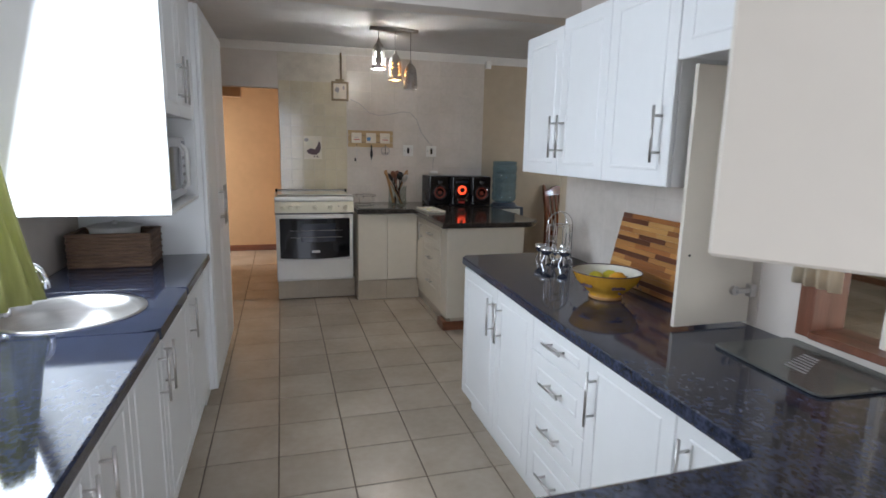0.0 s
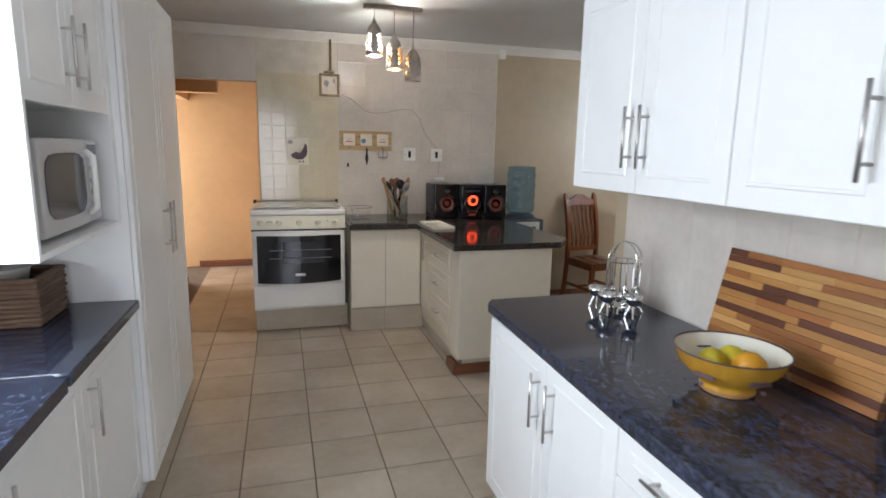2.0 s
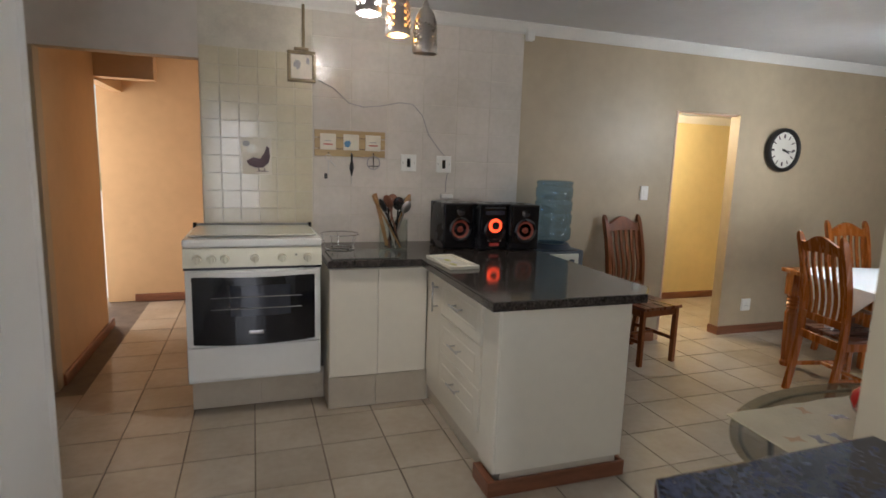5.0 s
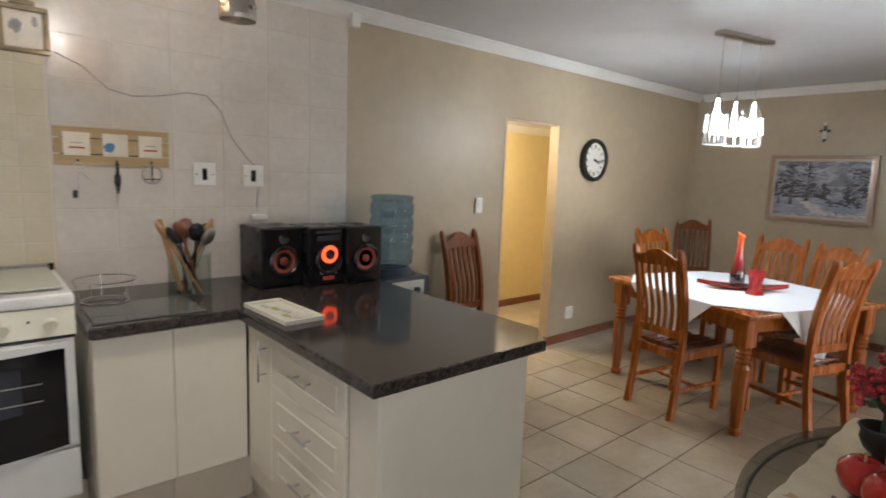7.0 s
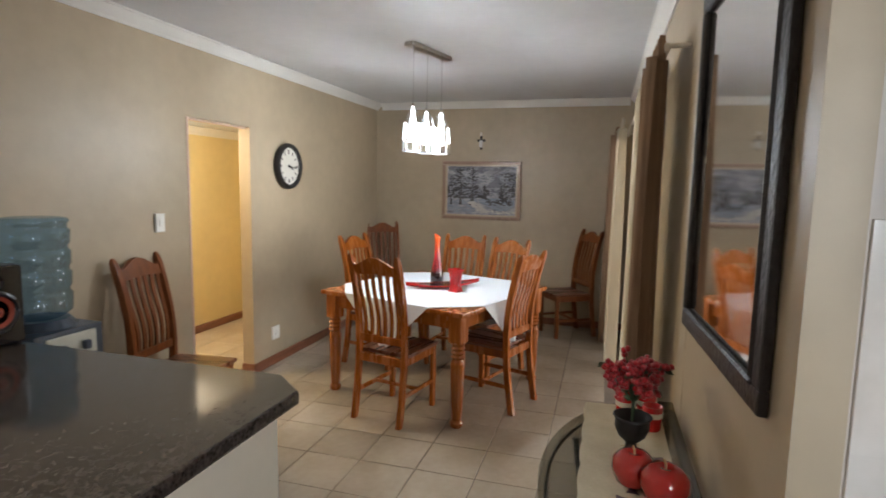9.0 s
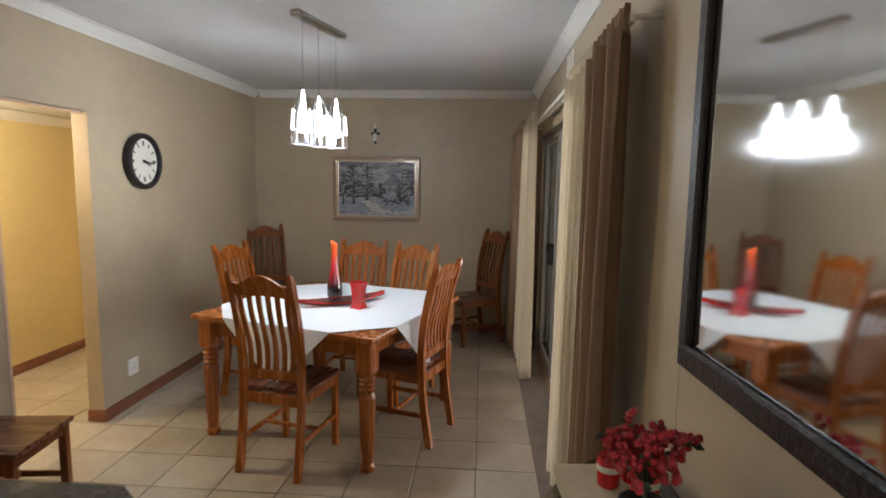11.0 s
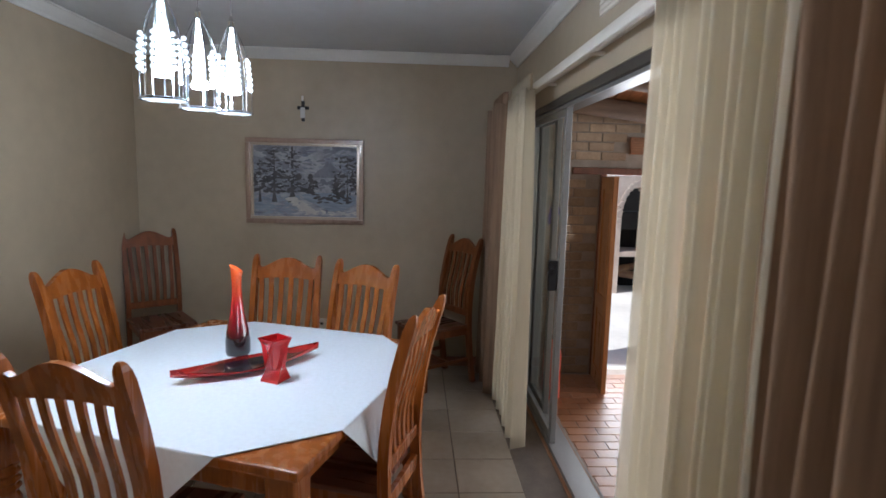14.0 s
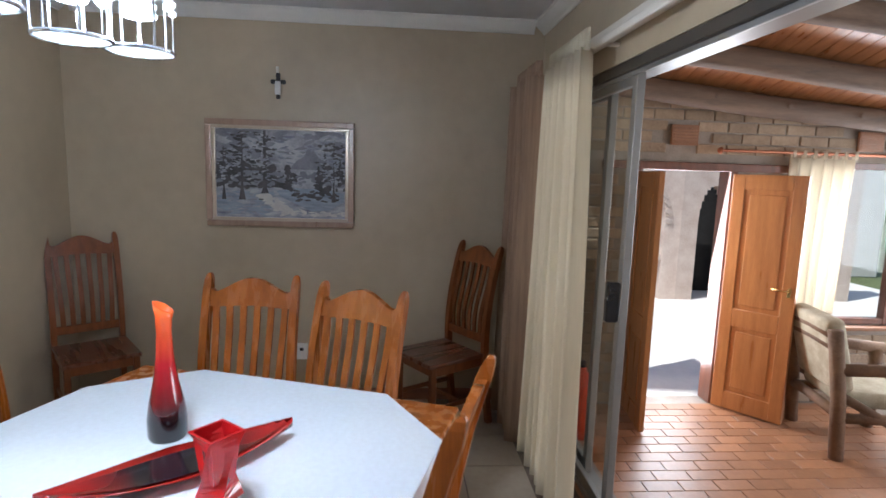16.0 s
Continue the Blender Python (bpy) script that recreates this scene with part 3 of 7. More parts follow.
u = unit("short white wall cabinet over the appliance niche", UF, KW - 0.002, 0.99, 1.776, 1.80, 2.32, name="wall_cabinet", group="right wall cabinets")
for a, b, h in ((1.38, 1.776, 1.43), (0.99, 1.38, 1.33)):
    panel_door(u, UF - 0.001, a, b, 1.79, 2.32, -1, h, 1.94, hl=0.13)
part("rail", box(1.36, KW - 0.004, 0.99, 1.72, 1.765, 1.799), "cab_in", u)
# open niche door standing square to the wall
nd = thing("cupboard_door", "open cream niche door standing on the worktop", "cupboard door")
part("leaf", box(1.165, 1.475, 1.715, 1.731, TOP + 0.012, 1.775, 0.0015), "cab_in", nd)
for z in (1.03, 1.66):
    bm = cyl(0, 0, 0, 0.012, 0.017, n=14)
    bmesh.ops.transform(bm, matrix=pose(1.40, 1.715, z, 90), verts=bm.verts)
    box(1.40, 1.462, 1.692, 1.712, z - 0.008, z + 0.008, 0.002, bm)
    box(1.45, 1.474, 1.688, 1.714, z - 0.022, z + 0.022, 0.002, bm)
    part("hinge", bm, "steel", nd, "concealed steel hinge")
bm = cyl(0, 0, -0.002, 0.002, 0.004, n=10)
bmesh.ops.transform(bm, matrix=pose(1.20, 1.714, 1.16, 90), verts=bm.verts)
part("screw_hole", bm, "black", nd)
# upper cabinet over the return counter with its door swung open
u = unit("white wall cabinet over the return counter with an open door", 0.60, KW - 0.002, 0.02, 0.37, 1.37, 2.2, name="wall_cabinet")
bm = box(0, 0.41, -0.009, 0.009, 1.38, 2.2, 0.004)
# white door in shade: the darker board colour stands in for that shade
d = part("door", bm, "cab_in", u, "open cabinet door with its shade put into the colour", m=pose(0.62, 0.395, 0, 0, 0, 126))

# ---- stove wall, stove and peninsula ----
M.update(
    oven_glass=mat("black oven glass", (0.006, 0.006, 0.009), 0.06, var=0.2),
    oven_window=mat("smoky oven window", (0.05, 0.055, 0.075), 0.08, second=(0.02, 0.022, 0.032), scale=2),
    cream_panel=mat("cream control panel", (0.72, 0.69, 0.55), 0.3, var=0.05),
    glow_red=mat("lit red speaker ring", (0.4, 0.02, 0.01), 0.3, emit=(1.0, 0.07, 0.02), power=3.0),
    cone_red=mat("dim red speaker cone", (0.16, 0.03, 0.015), 0.4, var=0.3, emit=(1.0, 0.12, 0.05), power=0.03),
    bottle=glass("blue water bottle plastic", (0.52, 0.69, 0.82), 0.05, 0.10),
    cooler_dark=mat("dark blue-grey cooler plastic", (0.035, 0.05, 0.075), 0.35, var=0.2),
    cooler_pale=mat("pale grey cooler plastic", (0.55, 0.56, 0.50), 0.4, var=0.1),
    rack_wood=wood("pale varnished rack wood", (0.48, 0.34, 0.16), (0.34, 0.22, 0.10), 0.5, stretch=(0.8, 8, 8)),
    plaque=mat("cream plaque paint", (0.72, 0.66, 0.55), 0.5, var=0.12, scale=12),
    ink_red=mat("red print", (0.45, 0.04, 0.03), 0.5),
    ink_blue=mat("blue print", (0.08, 0.22, 0.42), 0.5),
    ink_ochre=mat("ochre print", (0.42, 0.22, 0.08), 0.4, var=0.2),
    ink_dark=mat("dark maroon print", (0.09, 0.05, 0.06), 0.5, var=0.3, scale=20),
    ink_grey=mat("grey print", (0.36, 0.34, 0.34), 0.5, var=0.3, scale=20),
    bronze=mat("aged bronze moulding", (0.24, 0.18, 0.10), 0.4, 0.4, var=0.3, scale=20),
    utensil=wood("worn utensil wood", (0.42, 0.24, 0.10), (0.28, 0.14, 0.05), 0.5),
    fruit_y=mat("lemon skin", (0.62, 0.50, 0.03), 0.4, var=0.15, scale=9, bump=0.1, bscale=200),
    fruit_o=mat("orange skin", (0.72, 0.34, 0.02), 0.4, var=0.15, scale=9, bump=0.1, bscale=200),
    bowl_out=mat("yellow ochre bowl glaze", (0.62, 0.36, 0.04), 0.2, second=(0.42, 0.20, 0.02), scale=5),
    bowl_in=mat("cream bowl glaze", (0.72, 0.69, 0.58), 0.15, var=0.06),
    wicker=mat("woven grass basket", (0.17, 0.10, 0.06), 0.8, second=(0.08, 0.045, 0.028), scale=14, stretch=(1, 1, 5), bump=0.6, bscale=50),
    tub=mat("milky plastic tub", (0.55, 0.53, 0.50), 0.3, var=0.08, glass=0.4, ior=1.1),
    lime=cloth("lime green cloth", (0.37, 0.37, 0.13), 0.15, (0.30, 0.30, 0.10)),
    lamp_metal=mat("perforated brushed metal", (0.50, 0.47, 0.44), 0.3, 1.0, var=0.1, scale=10),
    bulb_white=mat("lit white bulb", (0.9, 0.9, 0.9), 0.4, emit=(0.95, 1.0, 0.93), power=18.0),
    bulb_orange=mat("lit amber bulb", (0.9, 0.5, 0.2), 0.4, emit=(1.0, 0.42, 0.08), power=7.0),
)
TILES = []  # (parent, width, height, thickness, places) laid last


# cabinets under the north counter
u = unit("cream base cabinet with two plain doors beside the stove", 0.585, 1.165, 5.47, NW - 0.002, 0.205, 0.858, "cab_old")
for a, b in ((0.587, 0.865), (0.867, 1.163)):
    part("door", box(a, b, 5.452, 5.469, 0.215, 0.852, 0.002), "cab_old", u)
setting("plinth", box(0.585, 1.20, 5.50, NW - 0.004, 0.0, 0.2), "wall_grout", "mortar plinth under the cabinets", "plinth")
setting("plinth_stove", box(-0.16, 0.58, 5.69, NW - 0.004, 0.0, 0.2), "wall_grout", "mortar plinth under the stove", "plinth")
for x0, x1, y in ((-0.165, 0.205, 5.68), (0.209, 0.575, 5.68), (0.590, 0.86, 5.488), (0.864, 1.185, 5.488)):
    tagged(part("plinth_tile", box(x0, x1, y, y + 0.009, 0.004, 0.196, 0.002), "riser_tile"), "beige ceramic plinth tile", "tile", "plinth tiles")
pen = thing("peninsula_cabinet", "cream painted peninsula cabinet with drawers", "cabinet")
part("body", box(1.185, 1.845, 4.435, NW - 0.002, 0.10, 0.858, 0.002), "cab_old", pen)
part("plinth", box(1.21, 1.82, 4.44, NW - 0.01, 0.0, 0.099), "riser_tile", pen)
part("post", box(1.170, 1.185, 4.435, 4.60, 0.10, 0.857, 0.003), "cab_old", pen)
d = panel_door(pen, 1.184, 5.20, 5.44, 0.21, 0.852, -1, 5.25, 0.72, groove=False, material="cab_old", hl=0.17)
z = [0.21, 0.42, 0.635, 0.852]
for a, b in zip(z, z[1:]):
    panel_door(pen, 1.184, 4.62, 5.20, a, b, -1, "h", material="cab_old", name="drawer")
tr = thing("baseboard_peninsula", "red-brown wooden skirting round the peninsula", "skirting", kind="structure")
part("skirting", box(1.145, 1.862, 4.418, 4.434, 0.0, 0.075, 0.003), "skirting", tr)
part("skirting", box(1.846, 1.862, 4.434, NW - 0.02, 0.0, 0.075, 0.003), "skirting", tr)
part("skirting", box(1.145, 1.185, 4.434, 4.60, 0.0, 0.075, 0.003), "skirting", tr)
counter("dark granite worktop of the peninsula with a clipped corner", [(0.572, NW - 0.003), (0.572, 5.425), (1.115, 5.425), (1.115, 4.385), (1.885, 4.385), (2.0, 4.52), (2.0, NW - 0.003)], 0.862, TOP + 0.005, "granite_warm")

# stove
sv = thing("stove", "white freestanding electric stove with a black glass oven door", "stove")
SX0, SX1, SYF = -0.172, 0.548, 5.545
part("body", box(SX0, SX1, SYF + 0.02, NW - 0.03, 0.205, 0.975, 0.006), "white_enamel", sv)
part("drawer", box(SX0 + 0.002, SX1 - 0.002, SYF - 0.002, SYF + 0.019, 0.225, 0.415, 0.006, seg=2), "white_enamel", sv)


def bowed(x0, x1, y, z0, z1, t, bow):
    """A front panel that bulges a little towards the room and dips at its lower edge."""
    bm = bmesh.new()
    n = 12
    cols = []
    for i in range(n + 1):
        f = i / n
        x = x0 + (x1 - x0) * f
        b = bow * (1 - (2 * f - 1) ** 2)
        cols.append([bm.verts.new(p) for p in ((x, y - b, z0 - b * 0.8), (x, y - b, z1), (x, y + t, z1), (x, y + t, z0 - b * 0.8))])
    for a, b in zip(cols, cols[1:]):
        for k in range(4):
            bm.faces.new((a[k], a[(k + 1) % 4], b[(k + 1) % 4], b[k]))
    bm.faces.new(cols[0])
    bm.faces.new(cols[-1])
    return bm


dr = part("oven_door", bowed(SX0 + 0.003, SX1 - 0.003, SYF, 0.432, 0.852, 0.018, 0.016), "white_enamel", sv)
part("glass", bowed(SX0 + 0.035, SX1 - 0.035, SYF - 0.004, 0.436, 0.815, 0.003, 0.016), "oven_glass", dr, "black oven glass")
part("window", bowed(SX0 + 0.12, SX1 - 0.10, SYF - 0.0075, 0.60, 0.765, 0.002, 0.0145), "oven_window", dr, "smoky oven window")
for zz in (0.635, 0.70):
    part("oven_rack", rod((SX0 + 0.13, SYF - 0.024, zz), (SX1 - 0.11, SYF - 0.024, zz), 0.0025, 6), "alu", dr)
part("handle", bowed(SX0 + 0.03, SX1 - 0.03, SYF - 0.03, 0.826, 0.846, 0.016, 0.014), "white_enamel", dr)
bm = box(0.15, 0.23, SYF - 0.026, SYF - 0.019, 0.485, 0.508, 0.006, seg=2)
part("badge", bm, "steel", dr, "oval steel maker's badge")
bm = bmesh.new()
vs = [[bm.verts.new((x, yy, zz)) for yy, zz in ((SYF - 0.012, 0.868), (SYF + 0.004, 0.972), (SYF + 0.05, 0.972), (SYF + 0.05, 0.868))] for x in (SX0 - 0.004, SX1 + 0.004)]
for k in range(4):
    bm.faces.new((vs[0][k], vs[0][(k + 1) % 4], vs[1][(k + 1) % 4], vs[1][k]))
bm.faces.new(vs[0])
bm.faces.new(vs[1])
cp = part("control_panel", bm, "cream_panel", sv)
for x in (-0.105, -0.035, 0.035, 0.19, 0.335, 0.475):
    k = part("knob", cyl(0, 0, 0, 0.022, 0.024, 0.020, 18), "cream_panel", cp, m=pose(x, SYF - 0.006, 0.915, 98))
    part("grip", box(-0.004, 0.004, -0.022, 0.022, 0.020, 0.032, 0.002), "cream_panel", k)
bm = cyl(0, 0, 0, 0.004, 0.005, n=10)
part("pilot_lamp", bm, "black", cp, m=pose(0.41, SYF - 0.006, 0.93, 98))
part("seam", box(SX0 - 0.003, SX1 + 0.003, SYF - 0.002, SYF + 0.05, 0.853, 0.866), "black", sv)
top = part("hob", box(SX0 - 0.006, SX1 + 0.006, SYF - 0.004, NW - 0.03, 0.976, 1.02, 0.012, seg=2), "white_enamel", sv)
part("lid", box(SX0 + 0.02, SX1 - 0.02, SYF + 0.07, NW - 0.05, 1.028, 1.036, 0.002), "stove_lid", sv, "flat glass lid coloured like the wall it reflects")
part("lid_rail", box(SX0 + 0.02, SX1 - 0.02, NW - 0.06, NW - 0.035, 1.021, 1.045, 0.004), "alu", sv)
for x in (SX0 + 0.01, SX1 - 0.01):
    part("hinge", cyl(x, NW - 0.05, 1.02, 1.05, 0.012, n=12), "black", sv)
for x in (SX0 + 0.04, SX1 - 0.04):
    part("foot", cyl(x, SYF + 0.17, 0.1975, 0.206, 0.02, n=10), "black", sv)

# rooster tile picture: flat shapes on a tile
rp = thing("picture_tile", "ceramic tile picture of a dark hen", "picture")
part("tile", box(0.125, 0.305, NW - 0.013, NW - 0.009, 1.355, 1.59, 0.001), "plaque", rp)


def flat(outline, y, t=0.0015):
    """A flat shape in x and z on a wall that faces -y."""
    bm = bmesh.new()
    f = bm.faces.new([bm.verts.new((x, y, z)) for x, z in outline])
    r = bmesh.ops.extrude_face_region(bm, geom=[f])
    bmesh.ops.translate(bm, vec=(0, -t, 0), verts=[v for v in r["geom"] if isinstance(v, bmesh.types.BMVert)])
    return bm


def blob(cx, cz, rx, rz, n=18, wob=0.12, seed=0):
    rnd = random.Random(seed)
    return [(cx + rx * math.cos(2 * math.pi * i / n) * (1 + wob * (rnd.random() - 0.5)), cz + rz * math.sin(2 * math.pi * i / n) * (1 + wob * (rnd.random() - 0.5))) for i in range(n)]


yy = NW - 0.013
part("hen_body", flat([(0.15, 1.44), (0.19, 1.465), (0.235, 1.455), (0.262, 1.50), (0.275, 1.54), (0.29, 1.525), (0.295, 1.47), (0.285, 1.43), (0.25, 1.40), (0.20, 1.40), (0.165, 1.415)], yy), "ink_dark", rp)
part("hen_legs", flat([(0.22, 1.402), (0.223, 1.38), (0.205, 1.375), (0.29, 1.375), (0.262, 1.38), (0.26, 1.402), (0.254, 1.38), (0.232, 1.38)], yy), "ink_dark", rp)
part("moon", flat(blob(0.18, 1.52, 0.032, 0.028, seed=3), yy), "bowl_in", rp)
part("cloud", flat(blob(0.15, 1.55, 0.022, 0.018, seed=5), yy - 0.0016), "ink_grey", rp)

# picture on the wall with a conduit above it
px = thing("wall_picture", "small square picture in an aged bronze frame", "picture")
bm = bmesh.new()
for a in ((0.408, 0.585, 1.95, 1.972), (0.408, 0.585, 2.122, 2.144), (0.408, 0.43, 1.972, 2.122), (0.563, 0.585, 1.972, 2.122)):
    box(a[0], a[1], NW - 0.032, NW - 0.010, a[2], a[3], 0.004, bm)
part("frame", bm, "bronze", px)
part("print", box(0.43, 0.563, NW - 0.018, NW - 0.012, 1.972, 2.122), "plaque", px)
part("sketch", flat(blob(0.47, 2.06, 0.022, 0.03, seed=7, wob=0.6), NW - 0.018), "ink_grey", px)
part("sketch", flat(blob(0.535, 2.085, 0.012, 0.02, seed=8, wob=0.6), NW - 0.018), "ink_grey", px)
cd = thing("conduit", "dark painted conduit pipe on the wall", "pipe")
part("pipe", cyl(0.508, NW - 0.022, 2.15, 2.452, 0.010, n=12), "bronze", cd)
part("bracket", box(0.45, 0.54, NW - 0.034, NW - 0.010, 2.145, 2.165, 0.004), "bronze", cd)

# key rack
kr = thing("key_rack", "pale wooden key rack with three small plaques", "key rack")
bm = bmesh.new()
for z0, z1 in ((1.488, 1.535), (1.54, 1.607), (1.612, 1.659)):
    box(0.575, 1.048, NW - 0.026, NW - 0.011, z0, z1, 0.002, bm)
part("board", bm, "rack_wood", kr)
part("backing", box(0.60, 1.02, NW - 0.0262 + 0.012, NW - 0.010, 1.5, 1.65), "ink_dark", kr)
for i, x in enumerate((0.662, 0.815, 0.963)):
    pq = part("plaque", box(x - 0.052, x + 0.052, NW - 0.034, NW - 0.0265, 1.53, 1.635, 0.002), "plaque", kr)
    if i == 1:
        part("print", flat(blob(x - 0.025, 1.572, 0.022, 0.024, seed=1, wob=0.5), NW - 0.0345), "ink_blue", pq)
        part("print", flat(blob(x + 0.03, 1.575, 0.014, 0.028, seed=2, wob=0.4), NW - 0.0345), "bowl_in", pq)
    else:
        part("print", box(x - 0.03, x + 0.03, NW - 0.0355, NW - 0.034, 1.562, 1.570), "ink_red", pq)
        part("print", box(x - 0.022, x + 0.022, NW - 0.0355, NW - 0.034, 1.585, 1.59), "ink_grey", pq)
    part("hook", tube([(x, NW - 0.027, 1.51), (x, NW - 0.05, 1.505), (x, NW - 0.055, 1.515)], 0.003, 6), "black", kr)


def ring(c, r, t, normal="y", n=22, bm=None):
    pts = []
    for i in range(n + 1):
        a = 2 * math.pi * i / n
        pts.append((c[0] + r * math.cos(a), c[1], c[2] + r * math.sin(a)) if normal == "y" else (c[0] + r * math.cos(a), c[1] + r * math.sin(a), c[2]))
    return tube(pts, t, 6, bm)


kb = thing("keys", "bunch of steel keys on the rack", "keys")
part("key_ring", ring((0.662, NW - 0.053, 1.478), 0.02, 0.0022), "steel", kb)
part("key", box(0.657, 0.667, NW - 0.056, NW - 0.052, 1.37, 1.46, 0.001), "steel", kb)
part("key", rod((0.672, NW - 0.054, 1.46), (0.71, NW - 0.054, 1.42), 0.004, 6), "steel", kb)
part("fob", box(0.635, 0.655, NW - 0.058, NW - 0.05, 1.34, 1.375, 0.003), "black", kb)
kc = thing("key_fob", "dark leather key fob hanging on the rack", "key fob")
part("strap", box(0.808, 0.822, NW - 0.057, NW - 0.051, 1.43, 1.505, 0.002), "black", kc)
part("fob", lathe([(0.004, 0), (0.009, 0.03), (0.015, 0.05), (0.013, 0.085), (0.006, 0.095)], 12), "black", kc, m=pose(0.815, NW - 0.054, 1.36))
part("tip", rod((0.815, NW - 0.054, 1.36), (0.815, NW - 0.054, 1.31), 0.003, 6), "steel", kc)
kd = thing("wire_wreath", "small wire ring ornament on the rack", "ornament")
part("ring", ring((0.963, NW - 0.053, 1.452), 0.043, 0.004), "ink_grey", kd)
part("spoke", rod((0.963, NW - 0.053, 1.50), (0.963, NW - 0.053, 1.415), 0.003, 6), "black", kd)
part("spoke", rod((0.93, NW - 0.053, 1.43), (0.996, NW - 0.053, 1.43), 0.003, 6), "black", kd)

# sockets, switches and the loose cable
def plate(x, z, w, h, label, kind):
    t = thing("wall_switch" if kind != "socket" else "wall_socket", label, "switch" if kind != "socket" else "socket")
    part("plate", box(x - w / 2, x + w / 2, NW - 0.018, NW - 0.0095 if x < 2.1 else NW - 0.001, z - h / 2, z + h / 2, 0.003), "white_plastic", t)
    if kind == "dark":
        part("rocker", box(x - 0.012, x + 0.012, NW - 0.024, NW - 0.0175, z - 0.03, z + 0.03, 0.002), "black", t)
        for s in (-1, 1):
            part("screw", box(x + s * 0.042 - 0.003, x + s * 0.042 + 0.003, NW - 0.019, NW - 0.0175, z - 0.003, z + 0.003), "black", t)
    elif kind == "light":
        part("rocker", box(x - 0.014, x + 0.014, NW - 0.023, NW - 0.0175, z - 0.02, z + 0.02, 0.002), "white_plastic", t)
    else:
        for dx, dz in ((0, 0.018), (-0.012, -0.008), (0.012, -0.008)):
            part("pin_hole", box(x + dx - 0.003, x + dx + 0.003, NW - 0.0185, NW - 0.0175, z + dz - 0.003, z + dz + 0.003), "black", t)


plate(1.219, 1.46, 0.112, 0.117, "white stove isolator plate with a dark rocker", "dark")
plate(1.478, 1.457, 0.112, 0.117, "white isolator plate with a dark rocker and a cable", "dark")
plate(3.228, 1.275, 0.07, 0.115, "white light switch beside the doorway", "light")
plate(4.464, 0.266, 0.10, 0.11, "white wall socket above the skirting", "socket")
cb = thing("cable", "thin grey cable hanging loosely along the tiled wall", "cable")
pts = []
knots = [(0.60, 1.975), (0.70, 1.93), (0.80, 1.84), (0.90, 1.82), (1.02, 1.835), (1.15, 1.865), (1.24, 1.86), (1.31, 1.79), (1.36, 1.66), (1.44, 1.56), (1.50, 1.50), (1.515, 1.42), (1.50, 1.33), (1.50, 1.235)]
for i in range(len(knots) - 1):
    for k in range(4):
        f = k / 4
        pts.append((knots[i][0] * (1 - f) + knots[i + 1][0] * f, NW - 0.014 - 0.002 * math.sin(i + f), knots[i][1] * (1 - f) + knots[i + 1][1] * f))
part("wire", tube(pts, 0.003, 6), "ink_grey", cb)
part("plug", box(1.46, 1.55, NW - 0.04, NW - 0.0095, 1.215, 1.245, 0.004), "white_plastic", cb)
sn = thing("alarm_sensor", "small white alarm sensor under the cornice", "sensor")
part("case", box(2.075, 2.135, NW - 0.05, NW - 0.002, 2.36, 2.44, 0.008, seg=2), "white_plastic", sn)

# things on the north counter
CT = TOP + 0.005
gb = tagged(part("glass_board", box(0.60, 1.0, 5.47, 5.80, CT, CT + 0.006, 0.002), "glass_green"), "green glass cutting board on the worktop", "board")
wb = thing("wire_stand", "thin chrome wire ring stand on the glass board", "stand", pose(0.70, 5.84, CT + 0.007))
part("ring", ring((0, 0, 0.095), 0.12, 0.003, "z", 30), "chrome", wb)
part("ring", ring((0, 0, 0.003), 0.09, 0.003, "z", 30), "chrome", wb)
for k in range(5):
    a = 2 * math.pi * k / 5 + 0.3
    part("strut", rod((0.12 * math.cos(a), 0.12 * math.sin(a), 0.095), (0.09 * math.cos(a), 0.09 * math.sin(a), 0.003), 0.002, 6), "chrome", wb)
ju = thing("utensil_jar", "glass jar full of wooden spoons and kitchen utensils", "utensil jar", pose(1.03, 5.78, CT))
part("jar", lathe([(0.085, 0.0), (0.092, 0.006), (0.092, 0.19), (0.096, 0.20), (0.090, 0.20), (0.087, 0.19), (0.087, 0.012), (0.001, 0.012)], 24, cap=False), "glass_jar", ju, smooth=True)
rnd = random.Random(4)
for i in range(11):
    a = 2 * math.pi * i / 11 + rnd.random() * 0.4
    lean = 0.015 + 0.035 * rnd.random()
    b = Vector((0.05 * math.cos(a + 2.4), 0.05 * math.sin(a + 2.4), 0.02))
    t = Vector(((0.05 + lean) * math.cos(a), (0.05 + lean) * math.sin(a) * 0.8, 0.23 + 0.05 * rnd.random()))
    mt = ("utensil", "black", "dark_wood", "black", "steel")[i % 5]
    st = part("spoon", rod(b, t, 0.006, 8), mt, ju)
    q = (t - b).to_track_quat("Z", "Y").to_matrix().to_4x4()
    bm = lathe([(0.005, 0), (0.024, 0.012), (0.036, 0.035), (0.036, 0.06), (0.022, 0.085), (0.002, 0.094)], 12)
    bmesh.ops.transform(bm, matrix=Matrix.Translation(t) @ q @ Matrix.Diagonal((1, 0.35, 1, 1)), verts=bm.verts)
    part("spoon_head", bm, mt, st, smooth=True)
part("spatula", box(-0.012, 0.012, -0.004, 0.004, 0, 0.34, 0.003), "utensil", ju, m=pose(-0.04, 0.0, 0.03, 0, -14, 0))

